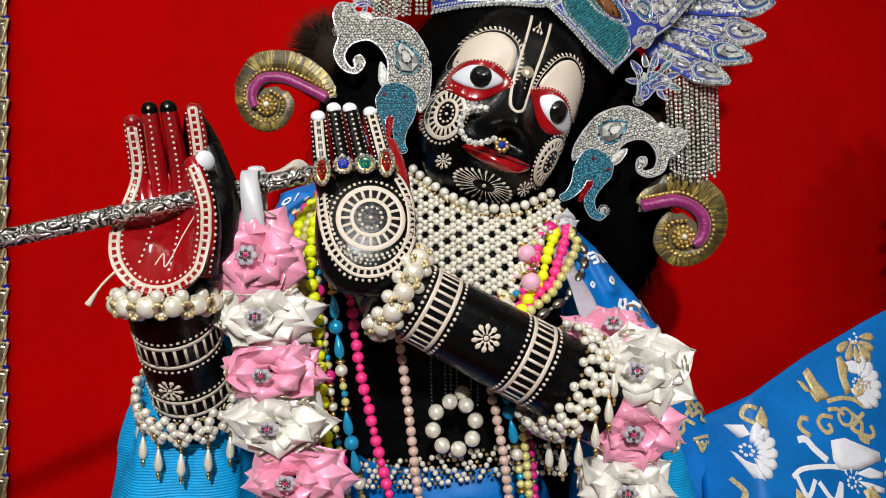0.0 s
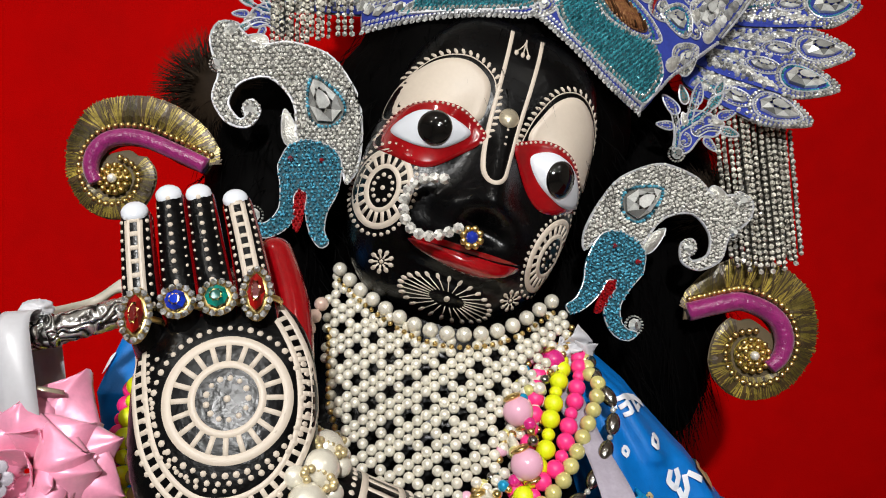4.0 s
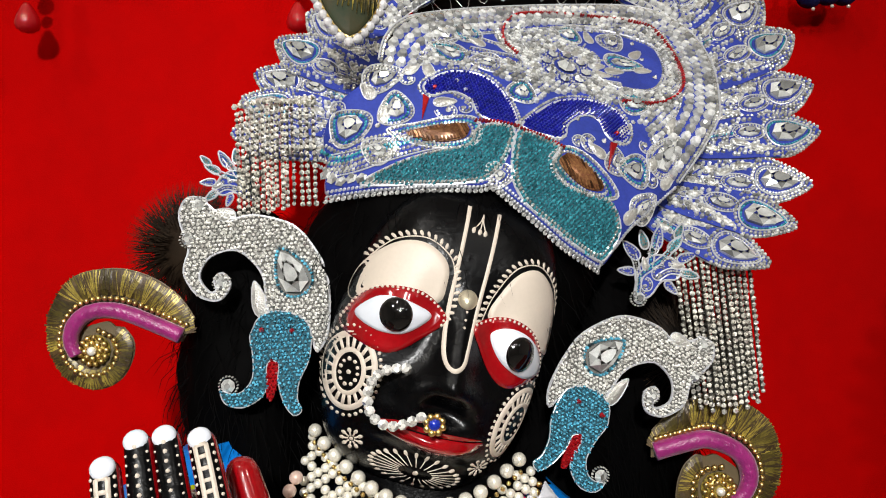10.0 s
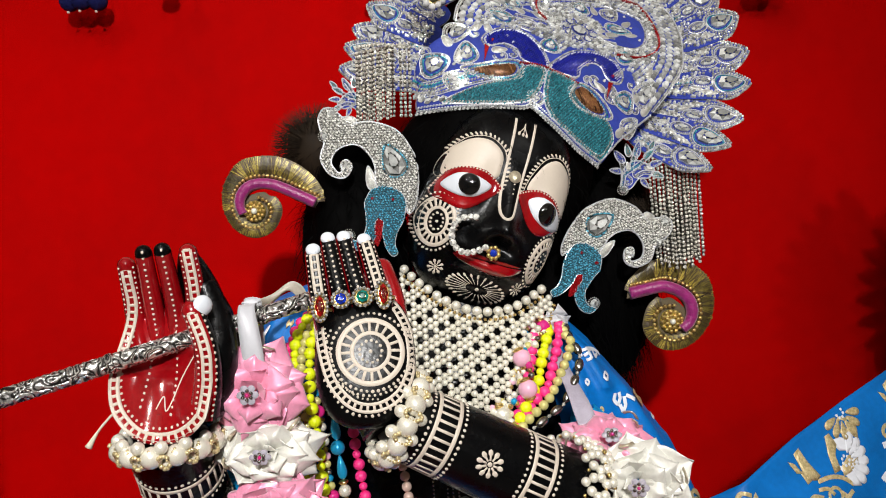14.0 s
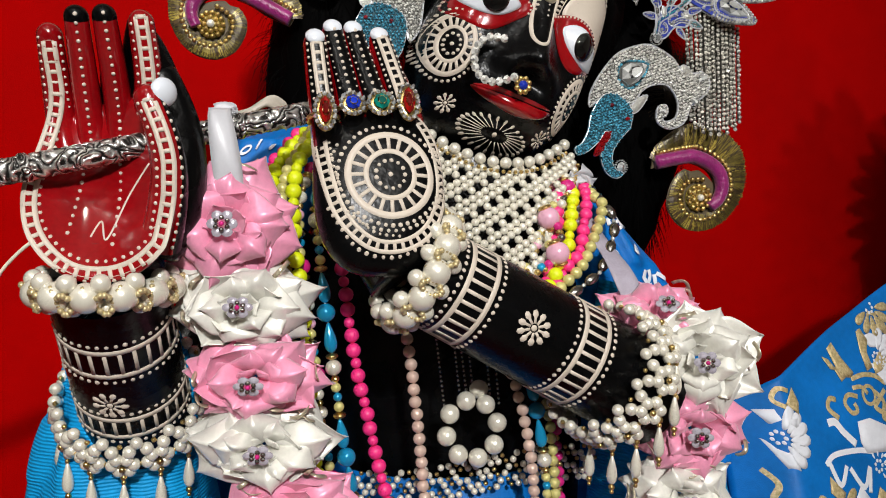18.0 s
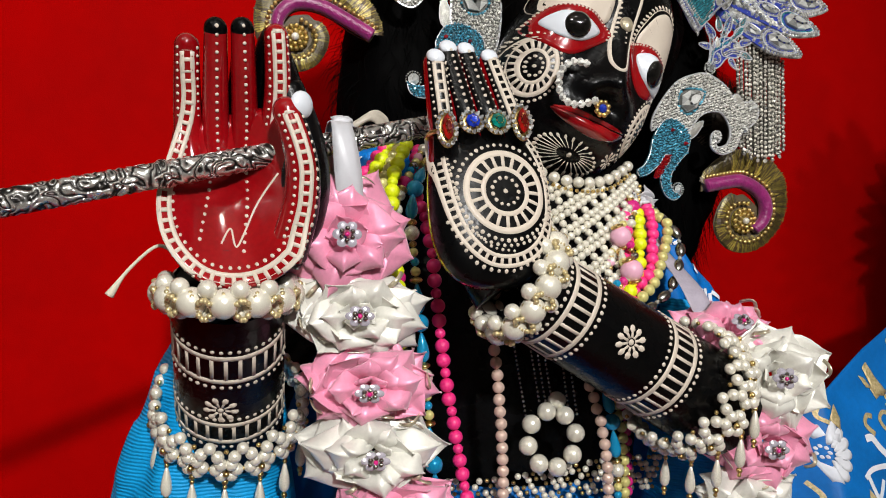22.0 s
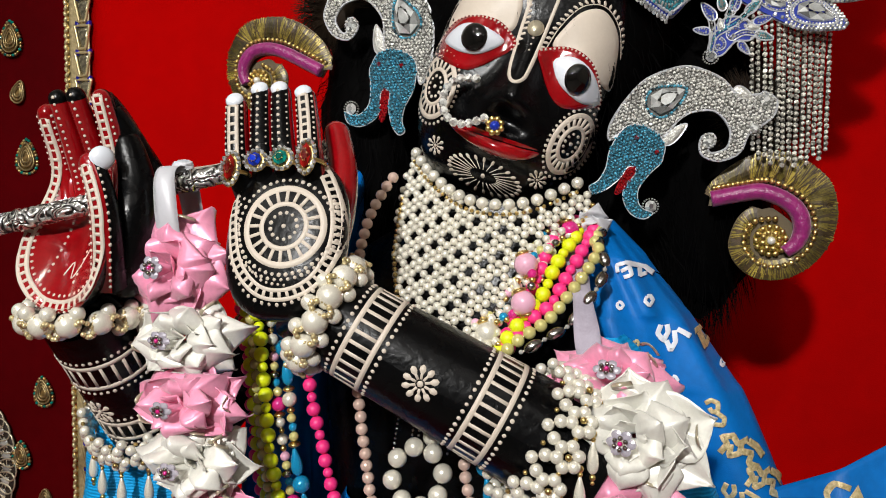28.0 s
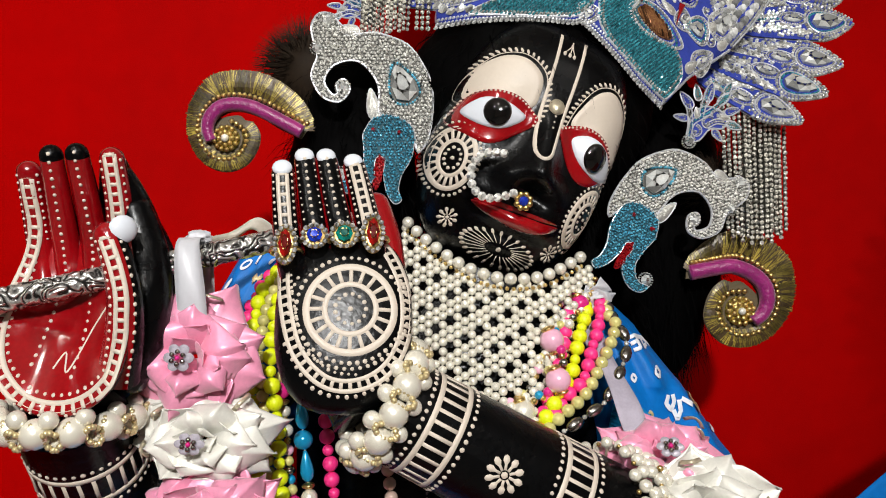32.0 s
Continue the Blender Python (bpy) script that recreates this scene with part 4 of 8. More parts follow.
rng = random.Random(4)
for nm, c, r, sd in (("hair_mass", FACE(-6, 28, -75), (0.082, 0.062, 0.085), 1.0), ("side_lock", (-0.068, 0.692, 1.292), (0.047, 0.045, 0.105), 5.0),
                     ("side_lock", (0.163, 0.715, 1.270), (0.053, 0.040, 0.115), 9.0), ("nape_lock", (0.112, 0.705, 1.235), (0.052, 0.030, 0.075), 7.0)):
    g = Geo()
    fn = lump(g, c, r, sd)
    solid(nm, g, HAIR, wig)
    s = Geo()
    for k in range(1500):
        i, j = rng.uniform(0.08, 0.95), rng.random()
        p = fn(i, j)
        out = (p - Vector(c)).normalized()
        d = (Vector((rng.uniform(-0.5, 0.5), rng.uniform(-0.3, 0.1), -0.9)) + out * rng.uniform(0.1, 0.9)).normalized()
        L = rng.uniform(0.012, 0.03)
        side = d.cross(Vector((0.2, -1, 0.1))).normalized() * 0.00022
        q, e = p + d * L * 0.5 + out * 0.002, p + d * L + Vector((0, 0, -0.004))
        s.add([p - side, p + side, q + side * 0.8, q - side * 0.8, e], [(0, 1, 2, 3), (3, 2, 4)])
    tagged(solid("stray_hair", s, HAIR, wig), kind="stuff")

for nm, c, rad, n in (("bristle_fan", (-0.100, 0.685, 1.376), 0.043, 1500), ("bristle_fan", (0.196, 0.690, 1.292), 0.040, 1200)):
    s = Geo()
    ball(s, c, rad * 0.62, 0, 18, 10, 0.5, (0.1, 1, 0))
    for k in range(n):
        a = rng.uniform(0, 6.283)
        r0, r1 = rad * rng.uniform(0.3, 0.6), rad * rng.uniform(0.85, 1.06)
        dy = rng.uniform(-0.016, 0.006)
        p = Vector((c[0] + r0 * math.cos(a), c[1] + dy - 0.004, c[2] + r0 * math.sin(a)))
        a2 = a + rng.uniform(-0.12, 0.12)
        e = Vector((c[0] + r1 * math.cos(a2), c[1] + dy * 0.6, c[2] + r1 * math.sin(a2)))
        w = Vector((-math.sin(a), 0, math.cos(a))) * 0.00028
        s.add([p - w, p + w, e], [(0, 1, 2)])
    solid(nm, s, BRISTLE, None, "round fan of dark brown peacock bristles tucked behind the ear ornament", "feather fan", "bristle fans")

# ---- crown ----
CR = Space((0.102, 0.627, 1.429), (0.9133, 0.12, -0.3891), (0.2657, -0.8998, 0.3462))
HALO = Space((0.1118, 0.689, 1.4182), (0.9423, -0.1457, -0.3014), (0.0116, -0.8856, 0.4644))
EYE_SPACE = Space((0.1143, 0.6788, 1.421), (0.9133, 0.12, -0.3891), (0.2337, -0.937, 0.2595))


def on_cr(u, v, lift=0.0):
    a, b = u / 100, min(v, 60) / 100
    return CR(u, v, 0.1 + 6.5 * a - 7.8 * b - 21.9 * a * a - 23.9 * b * b + 43.9 * a * a * b - 0.34 * max(0, v - 60) + lift)


def on_halo(u, v, lift=0.0):
    return HALO(u, v, lift - 1)


crown = empty("crown", CR.o, "tall silver and blue beaded peacock crown with rhinestones", "crown")
BASE = [(-86, -57), (-54, -52), (-15, -44), (-6, -40), (15, -48), (42, -56), (67, -56), (75, -39), (81, -26), (102, 7), (111, 37), (115, 77), (110, 127), (78, 160), (17, 136), (-38, 93), (-72, 57), (-82, 30), (-78, 19), (-97, -2), (-102, -21), (-94, -40)]
BASE = spline(BASE, 4, True)
g = Geo()
fill(g, BASE, on_cr, 0.0, 0, rings=16, center=(5, 20))
fill(g, BASE, lambda u, v, h: on_cr(u, v, h - 3.5), 0.0, 0, rings=8, center=(5, 20))
for a, b in zip(BASE, BASE[1:] + BASE[:1]):
    g.add([on_cr(*a, 0), on_cr(*b, 0), on_cr(*b, -3.6), on_cr(*a, -3.6)], [(0, 1, 2, 3)], 5)
solid("front_panel", g, ORN, crown, "violet-blue fabric panel edged with silver wire")
# black filler added behind the panel so no light passes through the crown
g = Geo()
lump(g, FACE(8, 100, -118), (0.078, 0.05, 0.066), 2.0, 0, 0.03)
solid("cap", g, HAIR, crown, "plain black filler added inside the crown to block light")

TEAL_L = spline([(-72, -52), (-60, -41), (-45, -32), (-24, -21), (-21, -8), (-4, -2), (-2, -15), (-6, -34), (-16, -42.5), (-38, -49)], 4, True)
TEAL_R = spline([(0, -3), (14, -3), (25, -4), (22, -17), (29, -25), (44, -26), (62, -22), (73, -31), (72, -43), (66, -54), (46, -54), (28, -50), (12, -44), (2, -30)], 4, True)
NECK_L = spline([(-22, -1), (-29, 8), (-38, 11), (-45, 9), (-51, 5), (-57, 10), (-54, 17), (-44, 26), (-28, 29), (-13, 20), (-2, 0)], 4, True)
NECK_R = spline([(2, 0), (8, 14), (20, 29), (37, 38), (53, 38), (63, 29), (63, 19), (56, 15), (50, 18), (45, 25), (36, 25), (27, 14), (25, 2)], 4, True)
WING_L = spline([(-67, -20), (-53, -14), (-37, -6), (-25, -4), (-20, -12), (-22, -20), (-35, -26), (-53, -26)], 4, True)
WING_R = spline([(21, -13), (28, -3), (40, -2), (55, -8), (65, -16), (55, -23), (36, -25), (26, -20)], 4, True)
IN_L = spline([(-58, -21), (-44, -14), (-30, -9), (-26, -14), (-30, -20), (-44, -24)], 4, True)
IN_R = spline([(26, -13), (32, -6), (44, -9), (56, -17), (46, -22), (33, -19)], 4, True)
for body, neck, wing, inner, beak, eye in ((TEAL_L, NECK_L, WING_L, IN_L, [(-56, 5), (-52, 3), (-52, -12)], (-51, 11)), (TEAL_R, NECK_R, WING_R, IN_R, [(54, 13), (58.5, 14), (56, -6)], (57, 21))):
    g = Geo()
    fill(g, body, on_cr, 0.5, 12, rings=5)
    field(g, body, 2.45, 1.16, on_cr, 2.1, 2, 0.06, holes=[wing], seg=6)
    field(g, neck, 2.05, 0.98, on_cr, 1.9, 6, round_bead=True, jitter=0.04)
    wire(g, body, 0.8, on_cr, 5, True)
    wire(g, neck, 0.8, on_cr, 5, True)
    nc = sum(neck, Vector((0, 0))) / len(neck)
    bead_row(g, [p + (p - nc).normalized() * 2.6 for p in neck], 2.2, 1.1, on_cr, 1, True)
    bc = sum(body, Vector((0, 0))) / len(body)
    bead_row(g, [bc.lerp(p, 0.93) for p in body], 2.2, 1.1, on_cr, 1, True, 2.8)
    fill(g, inner, on_cr, 1.0, 8, rings=4, dome=1.6)
    cc = sum(inner, Vector((0, 0))) / len(inner)
    for q in range(-16, 17):
        run = [cc + Vector((q * 2.2, 0)) + Vector((0.62, -0.78)) * d for d in range(-14, 15)]
        run = [p for p in run if inside(p, inner)]
        if len(run) > 2:
            stroke(g, run, 1.5, on_cr, 3.6, 8)
    bead_row(g, [cc.lerp(p, 1.16) for p in inner], 2.0, 1.0, on_cr, 1, True)
    bead_row(g, [cc.lerp(p, 1.34) for p in inner], 2.0, 1.0, on_cr, 2, True)
    bead_row(g, wing, 2.1, 1.1, on_cr, 1, True)
    wire(g, [cc.lerp(p, 1.06) for p in wing], 0.5, on_cr, 5, True)
    fill(g, [Vector(p) for p in beak] + [(Vector(beak[0]) + Vector(beak[2])) * 0.5], on_cr, 1.2, 7, rings=2, dome=0.6)
    dot(g, *eye, 1.6, on_cr, 2.6, 7)
    base_line = [Vector(q) for q in (((-24, -5), (-12, -2), (-1, -1)) if body is TEAL_L else ((1, -2), (13, -2), (27, -4)))]
    bead_row(g, base_line, 1.9, 1.1, on_cr, 7, h=3.0)
    solid("peacock", g, ORN, crown, "beaded peacock with teal body and royal blue neck", smooth=False)

# crystal borders of the upper panel
BAND = spline([(-80, 23), (-81, 39), (-72, 57), (-37, 90), (18, 130), (70, 158), (98, 150), (112, 114), (112, 64), (107, 38), (98, 13)], 8)
g = Geo()
for k, (off, r) in enumerate(((0, 3.5), (-6.6, 3.3), (-13, 3.1))):
    line = offset(BAND, off)
    for p in along(line, r * 1.9):
        dot(g, p.x, p.y, r, on_cr, 3.8, 4, 8)
solid("crystal_border", g, ORN, crown, smooth=False)
g = Geo()
bead_row(g, offset(BAND, 4.5), 2.2, 1.2, on_cr, 1)
bead_row(g, offset(BAND, -18), 2.0, 1.0, on_cr, 1)
wire(g, offset(BAND, 6.2), 0.6, on_cr)
wire(g, offset(BAND, -19.6), 0.5, on_cr)
RED = spline([(-10, 60), (-20, 70), (-20, 90), (-9, 108), (29, 128), (70, 141), (84, 130), (95, 100), (95, 76), (82, 56), (58, 47)], 8)
bead_row(g, RED, 2.0, 1.15, on_cr, 7, h=3.4)
bead_row(g, offset(RED, 3), 2.1, 1.1, on_cr, 1, h=2.2)
bead_row(g, offset(RED, -3), 2.1, 1.1, on_cr, 1, h=2.2)
for p in along(offset(RED, -7.5), 5.6):
    stone(g, p.x, p.y, 2.7, on_cr, 2.6, 4)
wire(g, offset(RED, -11), 0.5, on_cr)
solid("red_bead_line", g, ORN, crown, smooth=False)
# silver edge along the brow
g = Geo()
EDGE = spline([(-88, -57), (-54, -52), (-15, -44), (-6, -40), (15, -48), (42, -56), (67, -56)], 8)
EDGE2 = spline([(67, -56), (75, -39), (81, -26), (102, 7)], 8)
for off in (-1, 1.8):
    bead_row(g, offset(EDGE, off), 2.1, 1.05, on_cr, 5)
bead_row(g, EDGE2, 2.2, 1.1, on_cr, 5)
for p in along(offset(EDGE, -3.4), 3.0):
    stone(g, p.x, p.y, 1.5, on_cr, 1.8, 4)
# rows sweeping from the wing to the left edge
SWEEP = spline([(-98, -30), (-88, -34), (-76, -29), (-62, -24)], 8)
for k, sl in ((0, 1), (-3.2, 2), (-6.4, 1), (-9.6, 1), (3.2, 1)):
    bead_row(g, offset(SWEEP, k), 2.1, 1.15, on_cr, sl)
RISE = spline([(-92, -43), (-78, -40), (-63, -33), (-47, -25.5), (-36, -21)], 8)
for k, sl in ((0, 1), (3.0, 2), (6.0, 1), (-3.0, 1)):
    bead_row(g, offset(RISE, k), 2.2, 1.15, on_cr, sl)
for k in (-4.8, 7.8):
    wire(g, offset(RISE, k), 0.45, on_cr, 5)
for p in along(spline([(-93, -46), (-84, -50), (-76, -48), (-68, -50)], 6), 5):
    stone(g, p.x, p.y, 3.2, on_cr, 3.0, 4, None, 5)
solid("beaded_edge", g, ORN, crown, smooth=False)
# drops and scrolls spread on the panel
DROP_GEMS = ((-3, 27, 10, 8, 90, 2), (-50, 41, 15, 7, 170, 2), (-44, 66, 14, 9, 130, 2), (-58, 56, 14, 7, 150, 1), (21, 101, 11, 8, 90, 2), (50, 108, 13, 8, 60, 1), (58, 86, 17, 7, 10, 2),
                           (-68, -6, 13, 9, 110, 2), (-90, -19, 15, 12, 150, 2), (-80, 12, 14, 9, 30, 1), (91, 22, 22, 11, 70, 1), (66, 49, 12, 8, 20, 2), (-27, 42, 12, 7, 200, 1), (60, 3, 8, 5, 100, 1), (-70, -32, 10, 6, 160, 1), (72, 3, 13, 10, 200, 2), (85, -13, 13, 6, 60, 1), (-4, -35, 7, 6, 270, 1))
DROPS = [q[:5] for q in DROP_GEMS]
for u, v, L, W, tn, rim in DROP_GEMS:
    g = Geo()
    gem_motif(g, u, v, L, W, tn, on_cr, rim)
    solid("drop_gem", g, ORN, crown, smooth=False)
g = Geo()
stone(g, 21, 63, 6.2, on_cr, 5.0, 4, None, 8)
bead_row(g, ring(21, 63, 8.2), 2.1, 1.1, on_cr, 1, True)
for k in range(8):
    a = 2 * math.pi * k / 8
    stone(g, 21 + 12.5 * math.cos(a), 63 + 12.5 * math.sin(a), 3.4, on_cr, 3.2, 4)
    bead_row(g, ring(21 + 12.5 * math.cos(a), 63 + 12.5 * math.sin(a), 4.6, n=16), 2.0, 0.8, on_cr, 1, True)
for a in (10, 40, 70, 100, 130, 155, 180, 205):
    d = Vector((math.cos(radians(a)), math.sin(radians(a))))
    bead_row(g, [Vector((21, 63)) + d * 18, Vector((21, 63)) + d * 34], 2.0, 1.0, on_cr, 1)
solid("rosette", g, ORN, crown, smooth=False)
for u, v, r, tn, hd in ((-40, -2, 6, 200, 1), (-32, 2, 4, 90, -1), (42, 8, 6.5, -60, -1), (35, 4, 4, 30, 1), (-66, 14, 5, 120, 1), (76, 22, 6, 60, -1), (30, 44, 6, 0, 1), (44, 42, 5, 180, -1), (-14, 44, 5, 30, 1), (-64, 34, 5, 40, -1), (86, 4, 5, 150, 1), (-100, -10, 4, 0, 1)):
    g = Geo()
    scroll(g, u, v, r, tn, on_cr, hd)
    solid("scroll", g, ORN, crown, smooth=False)
for u, v in ((-40, 20), (-34, 15), (-30, 8), (38, 30), (32, 20), (50, 12), (70, 96), (36, 112), (78, 80), (-62, 66), (-30, 78), (0, 95), (64, 112), (10, 112), (-78, 4), (-74, -18), (80, -2), (66, 34), (8, 40), (-22, 40)):
    g = Geo()
    stone(g, u, v, 1.6, on_cr, 1.8, 4)
    solid("small_stone", g, ORN, crown, smooth=False)
for a, b in (((-38, 50), (0, 58)), ((-34, 62), (2, 64)), ((-26, 74), (6, 70)), ((-60, 30), (-8, 46)), ((30, 56), (56, 62)), ((52, 52), (74, 50))):
    g = Geo()
    bead_row(g, [Vector(a), Vector(b)], 2.0, 1.0, on_cr, 1)
    wire(g, [Vector(a), Vector(b)], 0.4, lambda u, v, h: on_cr(u, v + 1.6, h))
    solid("bead_line", g, ORN, crown, smooth=False)
# domed clear stones packed over the upper panel, round open windows of blue cloth
WIN_R = spline([(40, 64), (58, 58), (78, 66), (86, 90), (80, 116), (52, 120), (26, 110), (12, 96), (24, 90), (40, 84)], 4, True)
WIN_L = spline([(-62, 40), (-34, 46), (-6, 50), (-10, 60), (-22, 70), (-28, 82), (-44, 72), (-60, 56)], 4, True)
UPPER = [Vector(p) for p in offset(BAND, -19)] + [Vector(p) for p in ((80, 28), (66, 40), (38, 43), (18, 36), (4, 20), (-10, 32), (-30, 34), (-58, 26), (-76, 28))]
OPEN = [WIN_R, WIN_L, NECK_L, NECK_R, ring(21, 63, 17)] + [drop_line(u, v, L + 9, W + 9, tn) for u, v, L, W, tn in DROPS]
g = Geo()
field(g, UPPER, 4.0, 2.1, on_cr, 2.8, 4, holes=OPEN, seg=8, jitter=0.14, round_bead=True)
tagged(solid("stone_field", g, ORN, crown, "packed clear domed stones", smooth=False), kind="stuff")
for win in (WIN_R, WIN_L):
    g = Geo()
    wire(g, win, 0.7, on_cr, 5, True)
    bead_row(g, offset(win, 1.8), 2.1, 1.05, on_cr, 1, True)
    solid("window_edge", g, ORN, crown, smooth=False)
for u, v, tn in ((-66, 22, 60), (-73, -10, 100), (84, 14, 70), (90, 42, 80), (-43, 3, 20), (47, 4, 160), (2, 44, 90), (12, 47, 70), (-12, 47, 120), (78, -22, 60), (-86, 2, 140), (62, 26, 60), (-58, 24, 120), (96, 8, 60), (-18, 62, 160), (-36, 58, 170), (52, 74, 20), (66, 100, 60), (34, 104, 110), (70, 84, 20)):
    g = Geo()
    petal_leaf(g, u, v, 13, 6, tn, on_cr)
    solid("coil_leaf", g, ORN, crown, smooth=False)
for k in range(12):
    a = radians(-35 + 22 * k)
    u, v = 21 + 23 * math.cos(a), 63 + 21 * math.sin(a)
    if v > 46:
        g = Geo()
        petal_leaf(g, u, v, 12, 6.0, math.degrees(a), on_cr)
        solid("coil_leaf", g, ORN, crown, smooth=False)

# halo of peacock feathers behind the panel
FEATHERS = ((-13, 158), (-2, 167), (9.3, 177), (22, 190), (33.3, 203.5), (44.6, 216.3), (54.2, 224.3), (64, 231), (74, 239.5), (83.5, 246), (94, 247.5), (104.5, 245), (114, 236.5), (123.3, 226),
            (133.6, 210), (144, 204), (154, 202), (164, 200.5), (172.8, 198.5), (180.5, 196), (188, 194))
IN_A = [-14, 3, 14, 28, 41, 54, 65, 86, 101, 115, 127, 140, 152, 180, 190]
IN_RR = [88, 89, 93, 116, 137, 154, 164, 170, 172, 170, 165, 156, 138, 113, 106]
for k, (a, R1) in enumerate(FEATHERS):
    R0 = float(np.interp(a, IN_A, IN_RR))
    lift = 2.0 * (k % 2)
    c, s = math.cos(radians(a)), math.sin(radians(a))
    place = lambda u, v, h, c=c, s=s, lift=lift: on_halo(u * c - v * s, u * s + v * c, h + lift)
    wi, wo = R0 * 0.1, R1 * 0.09
    g = Geo()
    line = spline([(R0 - 4, -wi), (R1 - 36, -wo), (R1 - 22, -wo * 0.98), (R1 - 8, -wo * 0.5), (R1, 0), (R1 - 8, wo * 0.5), (R1 - 22, wo * 0.98), (R1 - 36, wo), (R0 - 4, wi)], 4, True)
    fill(g, line, place, 0.0, 0, rings=3)
    fill(g, line, lambda u, v, h, p=place: p(u, v, h - 1.6), 0.0, 5, rings=1)
    rim = 2 if k % 2 else 1
    gem(g, drop_line(R1 - 20, 0, 23, 13.5, 0), place, 5.2, 3)
    bead_row(g, drop_line(R1 - 20, 0, 26.5, 17, 0), 1.9, 0.95, place, rim, True)
    wire(g, drop_line(R1 - 20, 0, 29, 19.5, 0), 0.55, place, 5, True)
    bead_row(g, drop_line(R1 - 20, 0, 33, 23.5, 0), 2.7, 1.35, place, 1, True)
    for e in (-1, 1):
        edge = [p for p in line if p.y * e > 0.3 and p.x > R1 - 34]
        edge.sort(key=lambda p: p.x)
        bead_row(g, edge, 2.6, 1.3, place, 1)
    off = 3.5 if k % 2 else -3.5
    gem(g, ring(R1 - 45, off, 7.5, 3.9, 24), place, 3.4, 3)
    bead_row(g, ring(R1 - 45, off, 9.2, 5.4, 30), 1.9, 0.9, place, 1, True)
    wire(g, ring(R1 - 45, off, 10.6, 6.6, 30), 0.45, place, 5, True)
    end = R1 - 56
    if end - R0 > 3:
        bead_row(g, [Vector((R0, off * 0.6)), Vector((end, off))], 2.0, 1.05, place, 2 if k % 3 == 0 else 1)
        for e in (-2.2, 2.2):
            wire(g, [Vector((R0, off * 0.6 + e)), Vector((end, off + e))], 0.4, place, 5)
    shaft = solid("halo_feather", g, ORN, crown, smooth=False)
    g = Geo()
    clear = [drop_line(R1 - 20, 0, 35, 26, 0), ring(R1 - 45, off, 12.5, 8.5, 20)]
    tipzone = [p for p in line if p.x > R1 - 38]
    field(g, tipzone, 2.9, 1.3, place, 2.0, 1, 0.2, holes=clear, round_bead=True, seg=6)
    field(g, [(R0, -wi * 0.9), (R1 - 38, -wo * 0.9), (R1 - 38, wo * 0.9), (R0, wi * 0.9)], 3.7, 1.65, place, 2.2, 4, 0.25, holes=clear, seg=7, round_bead=True)
    tagged(solid("bead_field", g, ORN, shaft, smooth=False), kind="stuff")
    leaves = [(R1 - 42, -off * 2.7, 15, 5.4, -14 if off > 0 else 14), (R1 - 53, -off * 1.2, 13, 5.0, -20 if off > 0 else 20)]
    x = R1 - 62
    while x > R0 + 3:
        leaves += [(x, e * (wi * 0.55), 11, 4.6, e * 24) for e in (-1, 1)]
        x -= 10
    for lx, ly, L, W, tn in leaves:
        g = Geo()
        petal_leaf(g, lx, ly, L, W, tn, place)
        solid("coil_leaf", g, ORN, shaft, smooth=False)
g = Geo()
for off, r in ((1, 3.0), (-5.4, 2.8)):
    line = []
    for i in range(60):
        a = 8 + 136 * i / 59
        q = float(np.interp(a, IN_A, IN_RR)) + off
        line.append(Vector((q * math.cos(radians(a)), q * math.sin(radians(a)))))
    for p in along(line, r * 2.1):
        dot(g, p.x, p.y, r, lambda u, v, h: on_halo(u, v, h + 3), 3.4, 4, 8)
    wire(g, offset(line, 3.4), 0.6, lambda u, v, h: on_halo(u, v, h + 3))
solid("halo_ring", g, ORN, crown, "ring of clear stones between wires", smooth=False)
g = Geo()
for k in range(13):
    a0, a1 = 62 + 5.6 * k, 62 + 5.6 * (k + 1)
    pts = []
    for i in range(7):
        t = i / 6
        a = radians(a0 + (a1 - a0) * t)
        q = float(np.interp(a0, IN_A, IN_RR)) - 7 - 22 * 4 * t * (1 - t)
        pts.append(on_halo(q * math.cos(a), q * math.sin(a), 0))
    tube(g, pts, 0.00035, 0, 4)
solid("fine_chain", g, [SILVER], crown, "fine silver chain swags")
g = Geo()
LINE = [Vector((float(np.interp(a, IN_A, IN_RR)) * math.cos(radians(a)), float(np.interp(a, IN_A, IN_RR)) * math.sin(radians(a)))) for a in range(0, 181, 5)]
fill(g, LINE, lambda u, v, h: on_halo(u, v, h - 9), 0, 0, rings=4, center=(0, 30))
fill(g, LINE, lambda u, v, h: on_halo(u, v, h - 11), 0, 0, rings=1, center=(0, 30))
solid("lining", g, [HAIR], crown, "black cloth lining behind the crown panel")
# framed peacock feather eye
g = Geo()
EYE_F = lambda u, v, h: EYE_SPACE(u, v, h + 16)
OUT = drop_line(-135, 43, 52, 40, -72, 40)
fill(g, drop_line(-135, 43, 46, 33, -72, 40), EYE_F, 1.0, 0, rings=5, dome=3)
solid("feather_eye", g, [GREENEYE], crown, "dark green and brown peacock feather eye")
g = Geo()
for k in range(26):
    x = -147 + 0.95 * k
    tube(g, [EYE_F(x, 62 + 2 * math.sin(k * 1.7), 3), EYE_F(x + 2 + 0.3 * math.sin(k), 52, 4.6), EYE_F(x + 5 + math.sin(k * 2.1), 41 + 4 * math.sin(k * 2.3), 4.6)], 0.00035, 0, 4)
tagged(solid("feather_barb", g, [OLIVE], crown, "pale barbs over the feather eye"), kind="stuff")
g = Geo()
